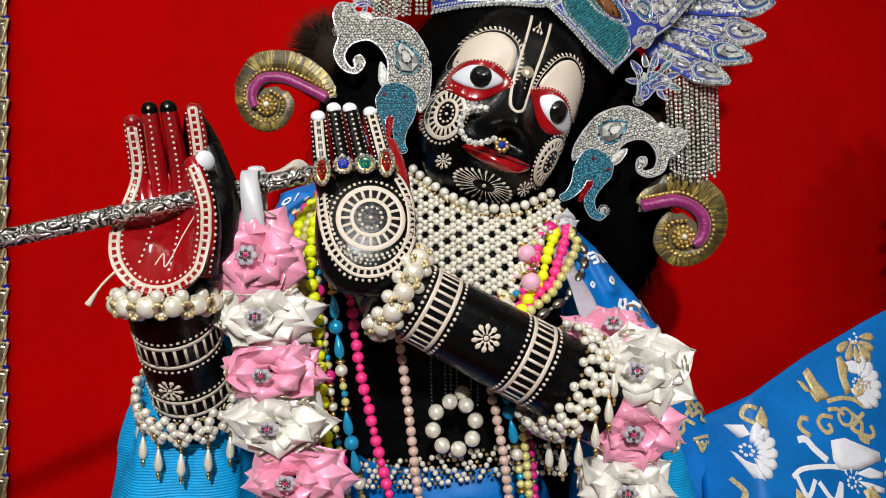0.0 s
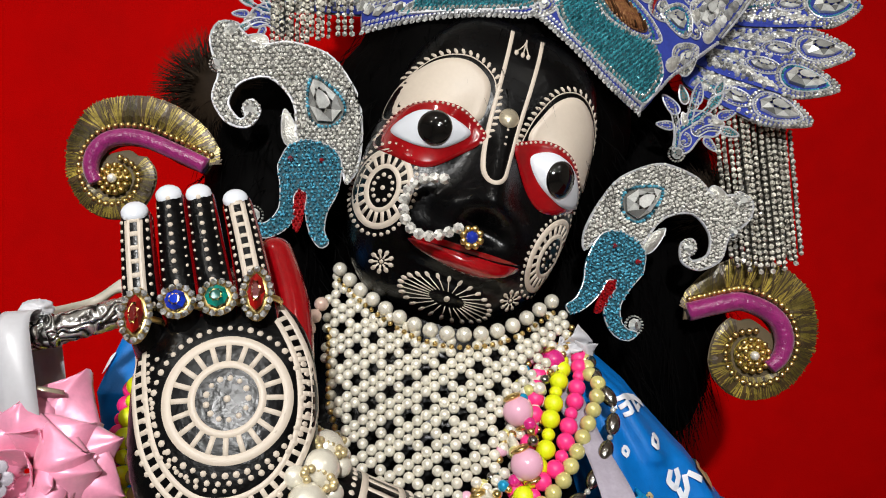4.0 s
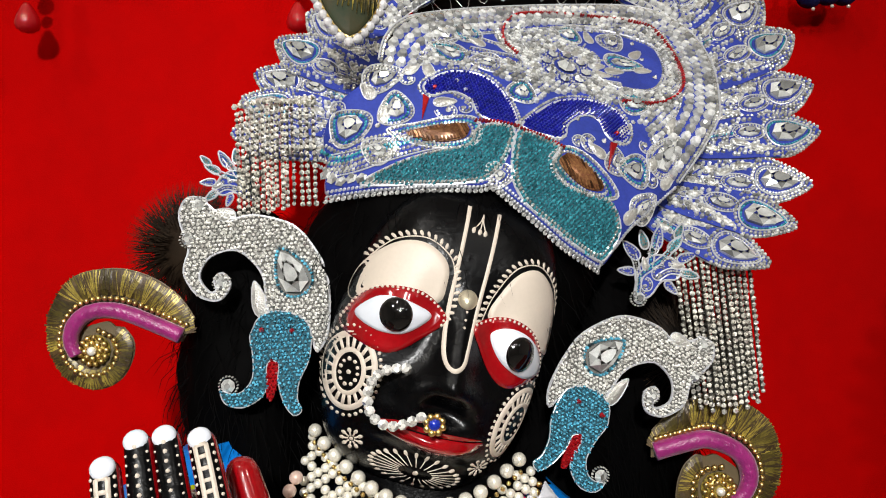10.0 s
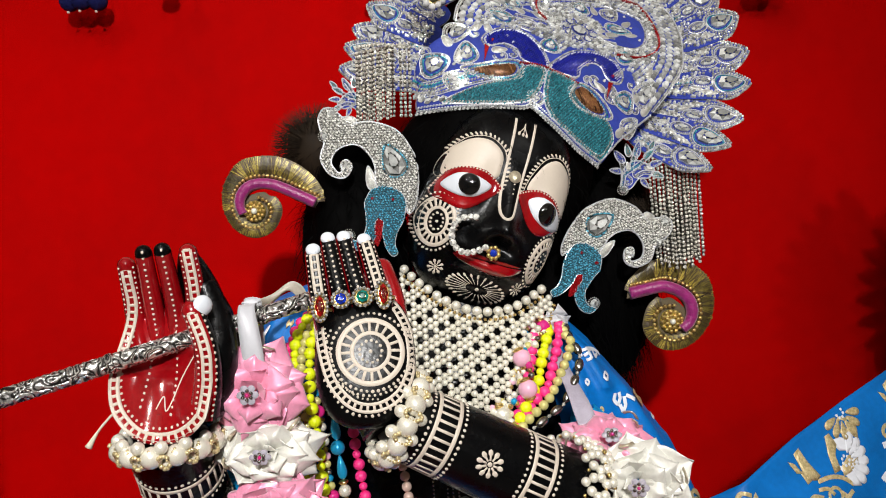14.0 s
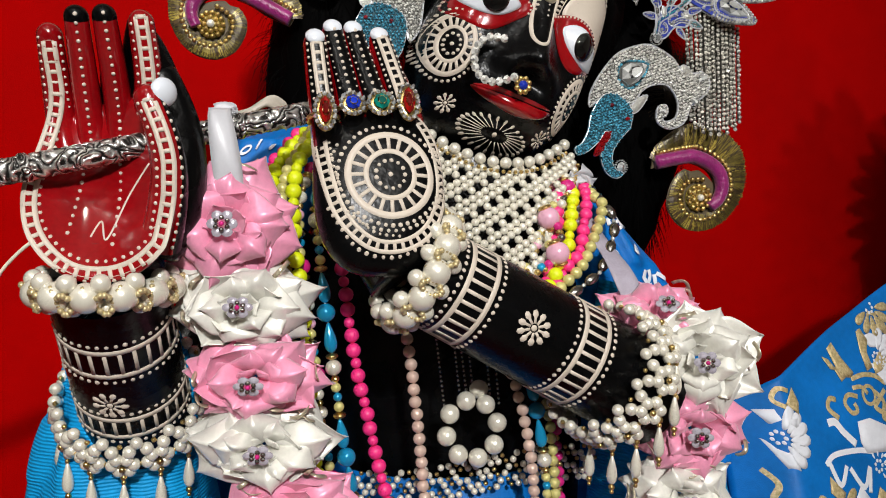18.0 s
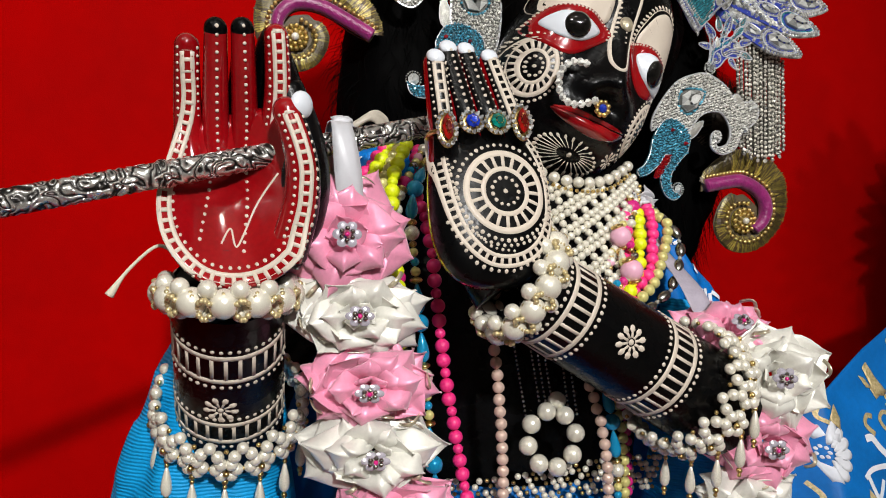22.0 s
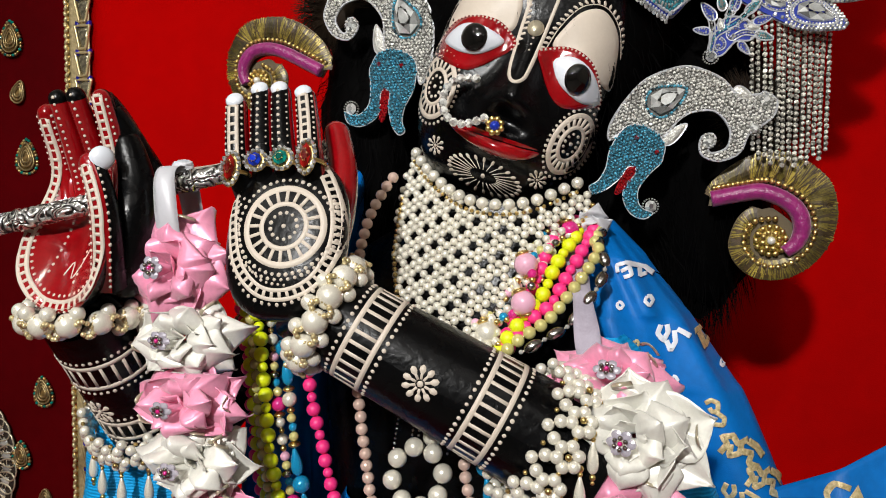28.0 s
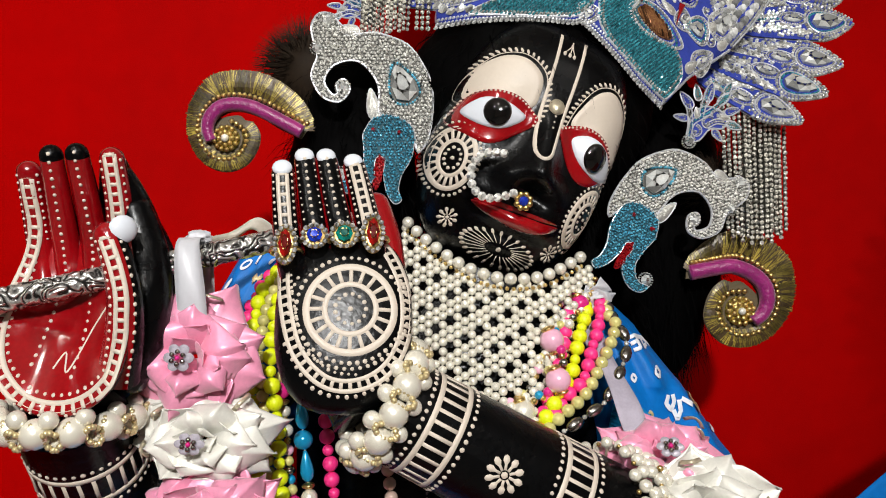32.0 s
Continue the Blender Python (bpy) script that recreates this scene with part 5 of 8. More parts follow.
tube(g, [EYE_F(p.x, p.y, 2) for p in drop_line(-135, 43, 47, 35, -72, 40)] + [EYE_F(*drop_line(-135, 43, 47, 35, -72, 40)[0], 2)], 0.0007, 0, 6)
solid("gold_wire", g, [GOLD], crown)
for p in along(OUT, 6.0, True):
    g = Geo()
    ball(g, EYE_F(p.x, p.y, 1), 0.0031, 0, 9, 6)
    solid("glass_bead", g, [CLEARBEAD], crown, smooth=False)

# rhinestone fringes on both sides


def fringe_strand(top, bottom, n_hint, width=1.5):
    g = Geo()
    a, b = Vector(top), Vector(bottom)
    n = int((b - a).length / 0.0034)
    sway = rng.uniform(-0.0008, 0.0008)
    for i in range(n):
        t = i / max(1, n - 1)
        p = a.lerp(b, t) + Vector((sway * math.sin(3 * t) + rng.uniform(-2e-4, 2e-4), rng.uniform(-4e-4, 2e-4), 0))
        S = Space(p, (1, rng.uniform(-0.25, 0.25), 0.1), (0.05, -1, rng.uniform(-0.15, 0.25)))
        stone(g, 0, 0, width * rng.uniform(0.86, 1.1), S, 1.8, 0, 0.4, 6)
    # dark rod behind the stones keeps the gaps between them dark
    tube(g, [a + Vector((0, 0.0004, 0)), a.lerp(b, 0.5) + Vector((0, 0.0004, 0)), b + Vector((0, 0.0004, 0))], 0.00125, 1, 5, flat=0.4)
    return solid("fringe_strand", g, [STRANDSTONE, DARKCHAIN], crown, smooth=False)


for k in range(13):
    t = k / 12
    top = Vector((0.192, 0.660, 1.356)).lerp(Vector((0.2385, 0.666, 1.340)), t) + Vector((0, 0, 0.012 * math.sin(math.pi * t)))
    L = top.z - 1.262 - 0.006 * (t - 0.5) ** 2 * 4 + 0.004 * (k % 2)
    fringe_strand(top, top + Vector((0.002 - 0.004 * t, -0.010, -L)), 30, 1.62)
    if 3 < k < 12:
        fringe_strand(top + Vector((0.002, 0.006, 0.004)), top + Vector((0.003 - 0.004 * t, -0.002, -L + 0.004)), 30, 1.5)
for k in range(11):
    x = -0.0575 + 0.0029 * k
    top = Vector((x, 0.641, 1.4500 + 0.0005 * k))
    fringe_strand(top, top + Vector((-0.001 - 0.0001 * k, -0.006, -0.061 + 0.0012 * (k % 3))), 22, 1.62)
    if k % 2 == 0:
        fringe_strand(top + Vector((0.0015, 0.005, 0.001)), top + Vector((0.0005, 0.0, -0.0585)), 22, 1.45)
for x in (-0.0205, -0.0168, -0.0132):
    fringe_strand(Vector((x, 0.638, 1.456)), Vector((x - 0.0012, 0.633, 1.395)), 22, 1.6)
g = Geo()
for i in range(14):
    t = i / 13
    stone(g, -57.5 + 45 * t, 0, 2.0, Space((0, 0.6375, 1.4545 + 0.002 * math.sin(4 * t)), (1, 0, 0.02), (0, -1, 0)), 2.2, 0)
solid("fringe_bar", g, [STRANDSTONE], crown, "row of clear stones over the fringe", smooth=False)

# leafy side sprigs
for o, fl, tn, sz in (((0.176, 0.656, 1.344), 1, 20, 0.84), ((-0.060, 0.647, 1.413), -1, 6, 0.66)):
    S = Space(o, (1, 0.05, 0), (0, -1, 0))
    ct, sn = math.cos(radians(tn)) * sz, math.sin(radians(tn)) * sz
    pl = lambda u, v, h, S=S, fl=fl, ct=ct, sn=sn: S(fl * (u * ct - v * sn), u * sn + v * ct, h)
    g = Geo()
    body = spline([(-16, -14), (-13, -5), (-8, 4), (2, 8), (11, 6), (18, -1), (21, -9), (14, -14), (4, -11), (-8, -17)], 4, True)
    fill(g, body, pl, 0, 0, rings=3)
    fill(g, body, lambda u, v, h, p=pl: p(u, v, h - 1.5), 0, 5, rings=1)
    wire(g, body, 0.6, pl, 5, True)
    for i, (u, v, L, tn2) in enumerate(((-7, 18, 17, 108), (4, 21, 14, 82), (14, 18, 17, 55), (24, 9, 15, 24), (27, -3, 14, -4), (24, -15, 14, -40), (-16, 6, 13, 150), (30, 16, 12, 40), (8, -18, 12, -70))):
        line = drop_line(u, v, L, L * 0.42, tn2, 18)
        fill(g, line, pl, 0.3, 9 if i % 2 else 0, rings=2)
        bead_row(g, [Vector((u, v)).lerp(p, 0.55) for p in line], 1.9, 0.95, pl, 2 if i % 2 else 1, True)
        wire(g, line, 0.55, pl, 5, True)
    for i, path in enumerate((((-17, -14), (-9, -2), (2, 1), (14, 4), (26, 10)), ((-12, -6), (-8, 6), (-7, 14)), ((0, 1), (6, 10), (14, 20)), ((2, -8), (12, -7), (24, -14)))):
        stem = spline(path, 6)
        bead_row(g, stem, 1.9, 1.0, pl, 2 if i % 2 == 0 else 1)
        for e in (-2, 2):
            wire(g, offset(stem, e), 0.5, pl, 5)
    for u, v, r, tn4, hd in ((4, -6, 5.5, 30, 1), (14, -2, 4.5, 160, -1), (-8, -9, 4.5, 60, -1), (8, 13, 4, 200, 1)):
        scroll(g, u, v, r, tn4, pl, hd, 1)
    for u, v, tn3 in ((-2, 5, 80), (19, -6, -30)):
        petal_leaf(g, u, v, 10, 4.6, tn3, pl)
    gem(g, ring(-16, -15, 4.4, 4.4, 16), pl, 3.2, 3)
    bead_row(g, ring(-16, -15, 5.6, n=20), 1.9, 0.9, pl, 1, True)
    solid("leaf_sprig", g, ORN, crown, "beaded sprig of curling leaves", smooth=False)

# ---- ear ornaments: silver curl with a turquoise beast head ----
EAR_BODY = spline([(-60, 36), (-55, 44), (-45, 43), (-44, 40), (-33, 31), (-19, 32), (-4, 28), (6, 22), (15, 9), (20, -4), (20, -24), (17, -39), (11, -46), (9, -37), (3, -26), (-9, -23), (-15, -21), (-15, -6), (-19, 4), (-29, 13), (-41, 12), (-48, 7), (-51, -1), (-46, -9), (-42, -8), (-43, -2), (-38, 1), (-34, -5), (-38, -12), (-44, -14), (-53, -10), (-59, 0), (-59, 7), (-56, 16), (-59, 27)], 3, True)
EAR_HEAD = spline([(-23, -31), (-19, -25), (-9, -22), (3, -26), (9, -34), (7, -50), (1, -61), (-1, -71), (1, -78), (-4, -80), (-9, -72), (-11, -60), (-10, -52), (-14, -49), (-17, -53), (-17, -63), (-22, -70), (-32, -74), (-41, -71), (-43, -64), (-37, -66), (-31, -65), (-25, -58), (-24, -46), (-25, -36)], 3, True)
TONGUE = spline([(-16, -51), (-13, -49), (-10.5, -52), (-12, -63), (-15, -71), (-18, -67)], 3, True)
EAR_GEM = drop_line(0, -1, 25, 15, 112, 32)


def flat_poly(g, poly, place, lift, slot):
    """A flat plate of any outline, with its edge."""
    from mathutils.geometry import tessellate_polygon
    pts = [Vector((p[0], p[1], 0)) for p in poly]
    tris = tessellate_polygon([pts])
    n = len(pts)
    vs = [place(p.x, p.y, lift) for p in pts] + [place(p.x, p.y, lift - 1.6) for p in pts]
    fs = [tuple(t) for t in tris] + [tuple(n + i for i in reversed(t)) for t in tris] + [(i, (i + 1) % n, n + (i + 1) % n, n + i) for i in range(n)]
    g.add(vs, fs, slot)


def ear_ornament(S, mirror, turn, size, droop=0.0):
    ct, sn = math.cos(radians(turn)), math.sin(radians(turn))

    def pl(u, v, h=0.0):
        u, v = u * size * mirror, v * size
        return S(u * ct - v * sn + droop * min(0.0, v + 20), u * sn + v * ct, h)
    ob = empty("ear_ornament", S.o, "rhinestone ear ornament with a turquoise beast head and silver curl", "ear ornament", "pair of ear ornaments")
    g = Geo()
    flat_poly(g, EAR_BODY, pl, 0.0, 9)
    field(g, EAR_BODY, 2.4, 1.18, pl, 1.9, 11, 0.2, [drop_line(0, -1, 29, 19, 112, 32)], 7)
    wire(g, EAR_BODY, 0.75, pl, 5, True)
    solid("silver_body", g, ORN, ob, "packed clear rhinestones edged with silver wire", smooth=False)
    g = Geo()
    flat_poly(g, EAR_HEAD, pl, 1.6, 0)
    up = lambda u, v, h=0.0: pl(u, v, h + 1.6)
    field(g, EAR_HEAD, 2.3, 1.05, up, 1.7, 1, 0.2)
    wire(g, EAR_HEAD, 0.36, up, 2, True)
    solid("beast_head", g, [TEALFELT, TEALSTONE, EDGEWIRE], ob, "packed turquoise rhinestones", smooth=False)
    g = Geo()
    flat_poly(g, TONGUE, pl, 1.9, 0)
    field(g, TONGUE, 2.1, 1.0, lambda u, v, h: pl(u, v, h + 1.9), 1.6, 0)
    for e in ((-18, -32), (-1.5, -33.5)):
        stone(g, *e, 1.7, up, 3.4, 0)
    solid("tongue", g, [REDBEAD], ob, "red beaded tongue", smooth=False)
    g = Geo()
    gem(g, EAR_GEM, pl, 5.5, 0)
    solid("cut_gem", g, [GEMGLASS], ob, "large clear drop-cut stone", smooth=False)
    g = Geo()
    bead_row(g, drop_line(0, -1, 28.6, 18.2, 112, 32), 2.1, 1.15, pl, 0, True, 2.2)
    solid("gem_rim", g, [TEALSTONE], ob, smooth=False)
    for u, v, r in ((-39, -4.5, 3.8), (-39, -61.5, 4.2), (-49, 39.5, 3.8), (-56, 21, 3.6)):
        g = Geo()
        stone(g, u, v, r, pl, 3.2, 0, None, 8)
        rs = solid("round_stone", g, [GEMGLASS], ob, smooth=False)
        g = Geo()
        bead_row(g, ring(u, v, r + 1.0, n=20), 1.8, 0.7, pl, 0, True, 1.6)
        solid("stone_rim", g, [SEEDSILVER], rs, smooth=False)
    g = Geo()
    petal_leaf(g, -19, -15, 21, 8, 100, pl)
    solid("coil_leaf", g, ORN, ob, smooth=False)
    g = Geo()
    petal_leaf(g, -36, 33.5, 15, 7, 170, pl)
    solid("coil_leaf", g, ORN, ob, smooth=False)
    return ob


ear_ornament(Space((-0.0303, 0.630, 1.3587), (1, 0, 0), (0, -1, 0)), 1, 0, 1.0)
ear_ornament(Space((0.142, 0.636, 1.2995), (0.98, 0.2, 0), (0.2, -0.98, 0)), -1, -40, 0.94)


# ---- feather curls ----
def feather_curl(S, mirror, turn, size, arm=1.0):
    ct, sn = math.cos(radians(turn)), math.sin(radians(turn))

    def pl(u, v, h=0.0):
        u = u if u < 18 else 18 + (u - 18) * arm
        u, v = u * size * mirror, v * size
        return S(u * ct - v * sn, u * sn + v * ct, h)
    ob = empty("feather_curl", S.o, "spiral ornament of olive feathers, magenta satin roll and gold beads", "hair ornament", "pair of feather curls")
    core = spline([(51, 5), (34.5, 13.5), (19, 20.6), (6.7, 22.7), (-3.6, 20.6), (-10.3, 13.4), (-11.8, 5), (-9.3, -2)], 8)
    tail = spline([(-9.3, -2), (-5, -7.5), (2, -9.5), (9, -5.5), (10.5, 2), (6, 8), (0, 9)], 8)
    outer = spline([(58, 14), (50, 27), (37, 38), (22, 44.5), (8, 46), (-8, 43.5), (-19, 34), (-26, 19), (-26, 3), (-20, -11), (-10, -19.5), (2, -22), (14, -17), (21, -6), (22, 4), (17, 12)], 6)
    g = Geo()
    plate = outer + spline([(12, 13), (8, 16), (0, 15), (-5, 14), (2, 18), (12, 18), (24, 14), (36, 7), (50, 1)], 4)
    flat_poly(g, plate, pl, -1.0, 0)
    wire(g, outer, 0.5, pl, 0, lift=-1.2)
    solid("backing", g, [PINKFELT], ob, "pale felt backing", smooth=False)
    steps = along(outer, 6.2)
    for i, p in enumerate(steps[:-1]):
        a, b = steps[max(0, i - 1)], steps[min(len(steps) - 1, i + 1)]
        d = (b - a).normalized()
        nn = Vector((d.y, -d.x)) * -1
        depth = 15 if i < len(steps) * 0.62 else 11
        g = Geo()
        q = p + nn * depth * 1.0
        rows = []
        for k in range(9):
            t = (k / 8 - 0.5) * 2
            tip = p + d * t * 7.2 - nn * 0.4 + nn * (t * t) * 3.5
            rows.append((tip, q + d * t * 1.6))
        roots = []
        for q in range(25):
            k, f = min(q // 3, 7), q / 3 - min(q // 3, 7)
            m = rows[k][1].lerp(rows[k + 1][1], f)
            roots.append((m, rows[k][0].lerp(rows[k + 1][0], f)))
        vs = [pl(m.x, m.y, 0.8 + 0.25 * (i % 3)) for m, _ in roots]
        fs, slots = [], []
        for q in range(24):
            (r0, t0), (r1, t1) = roots[q], roots[q + 1]
            t1 = t0.lerp(t1, 0.85)
            reach, tilt, last = rng.uniform(0.92, 1.04), rng.uniform(0, 0.5), (q, q + 1)
            # outer barbs dark: shadow between feathers painted in; the rest are brown flecks
            shade = 1 if q < 3 or q > 20 or rng.random() < 0.28 else 0
            for j in range(1, 5):
                s = j / 4 * reach
                h = 0.8 + 4.2 * s * (1 - s) + tilt + 0.25 * (i % 3)
                vs += [pl(*r0.lerp(t0, s), h), pl(*r1.lerp(t1, s), h)]
                now = (len(vs) - 2, len(vs) - 1)
                fs.append((last[0], last[1], now[1], now[0]))
                slots.append(1 if j == 4 and q % 3 == 0 else shade)
                last = now
        g.add(vs, fs)
        g.m = slots
        solid("feather", g, [OLIVE, BROWNFEATHERSHADE], ob, smooth=False)
    g = Geo()
    tube(g, [pl(p.x, p.y, 3.0) for p in core], lambda t: 0.0047 * size * (1 - 0.25 * max(0, t - 0.7) / 0.3), 0, 12)
    solid("satin_roll", g, [MAGENTA], ob, "magenta satin roll")
    g = Geo()
    fill(g, ring(0, 0, 9.0, n=24), pl, 0.2, 0, rings=2, dome=2.6)
    solid("gold_rosette", g, [OLIVE], ob, "olive feather centre")
    for rr, n in ((7.6, 13), (4.4, 8)):
        for k in range(n):
            a = 2 * math.pi * k / n
            g = Geo()
            ball(g, pl(rr * math.cos(a), rr * math.sin(a), 2.2 + 0.22 * (8 - rr)), 0.00165 * size, 0, 9, 6)
            solid("gold_bead", g, [GOLD], ob)
    g = Geo()
    ball(g, pl(0, 0, 4.2), 0.0027, 0, 12, 8)
    solid("pearl", g, [PEARL], ob)
    rows = offset(core, -6.8)[0:] + spline([(-15, -6), (-8, -12.5), (2, -14), (11, -9), (14, 0), (11, 7), (4, 11.5)], 6)
    for p in along(rows, 3.5):
        g = Geo()
        ball(g, pl(p.x, p.y, 2.4), 0.00165 * size, 0, 9, 6)
        solid("gold_bead", g, [GOLD], ob)
    return ob


feather_curl(Space((-0.148, 0.643, 1.321), (1, 0, 0), (0, -1, 0)), 1, 0, 1.0)
feather_curl(Space((0.2075, 0.6615, 1.2105), (1, 0, 0), (0, -1, 0)), -1, -28, 1.16, 0.62)


# ---- beads, cloth and flower materials ----
SATINPINK = mat("pink_satin", (0.94, 0.35, 0.52), 0.35, 0.12, vary=0.25, scale=70, each=0.14, spec=0.6, bump=0.1, bump_scale=300, sheen=0.3)
EDGING = mat("silver_gilt_edging", (0.7, 0.62, 0.45), 0.3, 0.6, vary=0.3, scale=200)
SATINIVORY = mat("ivory_satin", (0.86, 0.84, 0.76), 0.34, 0.15, vary=0.2, scale=70, each=0.14, spec=0.6, bump=0.1, bump_scale=300, sheen=0.3)
NEONPINK = mat("neon_pink_bead", (0.88, 0.03, 0.22), 0.45, vary=0.08, scale=80)
NEONYELLOW = mat("neon_yellow_bead", (0.70, 0.78, 0.005), 0.45, vary=0.08, scale=80)
PEACHPEARL = mat("peach_pearl", (0.72, 0.52, 0.43), 0.18, 0.25, vary=0.12, scale=120, coat=0.6, each=0.08)
GOLDPEARL = mat("pale_gold_pearl", (0.66, 0.60, 0.22), 0.2, 0.2, vary=0.15, scale=120, coat=1.0, each=0.1)
PINKPEARL = mat("rose_pearl", (0.78, 0.42, 0.55), 0.2, vary=0.15, scale=120, coat=0.6, each=0.1)
MAGPEARL = mat("magenta_pearl", (0.62, 0.02, 0.2), 0.18, vary=0.15, coat=0.7)
BLUEPEARL = mat("azure_pearl", (0.01, 0.33, 0.62), 0.16, 0.3, vary=0.2, coat=0.7)
STEELBEAD = mat("antique_silver_bead", (0.45, 0.43, 0.4), 0.2, 1.0, vary=0.4, scale=200)
FLUTE = mat("embossed_silver", (0.78, 0.77, 0.74), 0.28, 0.85, vary=0.85, scale=220, bump=0.8, bump_scale=700)
nt = FLUTE.node_tree
swirl = nt.nodes.new("ShaderNodeTexNoise")
swirl.inputs["Scale"].default_value, swirl.inputs["Detail"].default_value, swirl.inputs["Distortion"].default_value = 95, 0.5, 1.2
nt.links.new(nt.nodes["Texture Coordinate"].outputs["Object"], swirl.inputs["Vector"])
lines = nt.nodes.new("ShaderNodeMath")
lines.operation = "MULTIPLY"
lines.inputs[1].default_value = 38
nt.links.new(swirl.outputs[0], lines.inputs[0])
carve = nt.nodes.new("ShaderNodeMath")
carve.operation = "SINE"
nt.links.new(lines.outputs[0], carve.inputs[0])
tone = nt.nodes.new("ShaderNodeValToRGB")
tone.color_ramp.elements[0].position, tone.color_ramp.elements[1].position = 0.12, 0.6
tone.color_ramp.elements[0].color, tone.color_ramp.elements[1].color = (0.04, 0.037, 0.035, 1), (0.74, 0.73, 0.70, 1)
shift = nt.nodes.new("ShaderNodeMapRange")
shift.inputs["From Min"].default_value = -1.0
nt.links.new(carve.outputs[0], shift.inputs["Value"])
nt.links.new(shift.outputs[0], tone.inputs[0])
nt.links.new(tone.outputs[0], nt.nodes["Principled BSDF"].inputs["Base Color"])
nt.links.new(shift.outputs[0], nt.nodes["Bump"].inputs["Height"])
LILACGLASS = mat("iridescent_sequin", (0.62, 0.58, 0.66), 0.12, 0.3, vary=0.4, scale=300, coat=1.0)
CREAMRIBBON = mat("cream_ribbon", (0.50, 0.45, 0.37), 0.45, vary=0.25, scale=80)
SHEER = mat("sheer_lilac_ribbon", (0.40, 0.36, 0.43), 0.5, vary=0.3, scale=80)
THREAD = mat("cotton_thread", (0.7, 0.62, 0.48), 0.8, vary=0.2)
RIBBON = mat("white_satin_ribbon", (0.55, 0.55, 0.58), 0.35, vary=0.12, scale=60, sheen=0.3)
GOLDPRINT = mat("gold_glitter_print", (0.86, 0.70, 0.40), 0.4, 0.3, vary=0.6, scale=420, bump=0.5, bump_scale=1300, second=(0.36, 0.27, 0.10))
WHITEPRINT = mat("white_print", (0.78, 0.80, 0.86), 0.5, vary=0.12, scale=200)
REDGEM = mat("red_gem", (0.36, 0.006, 0.004), 0.06, 0.25, vary=0.3, coat=1.0, each=0.7)
BLUEGEM = mat("blue_gem", (0.006, 0.04, 0.55), 0.06, 0.25, vary=0.3, coat=1.0, each=0.6)
GREENGEM = mat("green_gem", (0.0, 0.26, 0.2), 0.06, 0.25, vary=0.3, coat=1.0, each=0.6)
GOLDSEED = mat("pale_gold_seed", (0.74, 0.61, 0.33), 0.25, 0.6, vary=0.2, scale=200)
BEAD_MESH = {}


def bead(parent, at, r, material, name="bead", long=1.0, axis=None, drop=False, label=""):
    """One bead as a part; alike beads share a mesh."""
    key = (material.name, drop)
    if key not in BEAD_MESH:
        g = Geo()
        if drop:
            prof = [(1.0, 0.0), (0.93, 0.25), (0.75, 0.4), (0.45, 0.62), (0.1, 0.85), (-0.35, 1.0), (-0.7, 0.85), (-0.9, 0.5), (-1.0, 0.0)]
            prof.reverse()
            n = 14
            vs = [Vector((rr * math.cos(2 * math.pi * j / n), rr * math.sin(2 * math.pi * j / n), z)) for z, rr in prof for j in range(n)]
            fs = [(i * n + j, i * n + (j + 1) % n, (i + 1) * n + (j + 1) % n, (i + 1) * n + j) for i in range(len(prof) - 1) for j in range(n)]
            g.add(vs, fs)
        else:
            ball(g, (0, 0, 0), 1.0, 0, 16, 10)
        BEAD_MESH[key] = g.mesh("bead", [material])
    ob = new(name, BEAD_MESH[key])
    ob.parent = parent
    base = Vector(parent.location) + (Vector(parent.parent.location) if parent.parent else Vector((0, 0, 0)))
    ob.location = Vector(at) - base
    ob.scale = (r, r, r * long)
    ax = Vector(axis).normalized() if axis else Vector((rng.uniform(-1, 1), rng.uniform(-1, 1), rng.uniform(-1, 1))).normalized()
    ob.rotation_euler = ax.to_track_quat("Z", "Y").to_euler()
    return tagged(ob, label)


def bead_string(name, label, pts, pattern, category="necklace", group="", thread=True):
    """Beads of a repeating pattern (material, radius mm, length factor, drop) threaded along a line."""
    line = spline(pts, 12)
    ob = empty(name, line[0], label, category, group)
    cum = [0.0]
    for a, b in zip(line, line[1:]):
        cum.append(cum[-1] + (b - a).length)
    s, k = 0.0, 0
    while True:
        m, r, lg, dr = pattern[k % len(pattern)]
        h = r * lg * 0.001
        s += h
        if s > cum[-1]:
            break
        i = max(0, min(len(line) - 2, next((j for j in range(len(cum)) if cum[j] > s), len(cum) - 1) - 1))
        t = (s - cum[i]) / max(1e-9, cum[i + 1] - cum[i])
        d = (line[i + 1] - line[i]).normalized()
        p = line[i].lerp(line[i + 1], t) + Vector((rng.uniform(-3e-4, 3e-4), rng.uniform(-3e-4, 3e-4), 0))
        bead(ob, p, r * 0.001, m, "bead", lg, -d if lg != 1 or dr else None, dr)
        s += h
        k += 1
    if thread:
        g = Geo()
        tube(g, line, 0.0005, 0, 5)
        solid("thread", g, [THREAD], ob)
    return ob


# ---- pearl net collar ----
def on_collar(x, z, out=0.0):
    return Vector((x, 0.580 + 0.6 * (z - 1.19) + 5.7 * (x - 0.033) ** 2 - out, z))


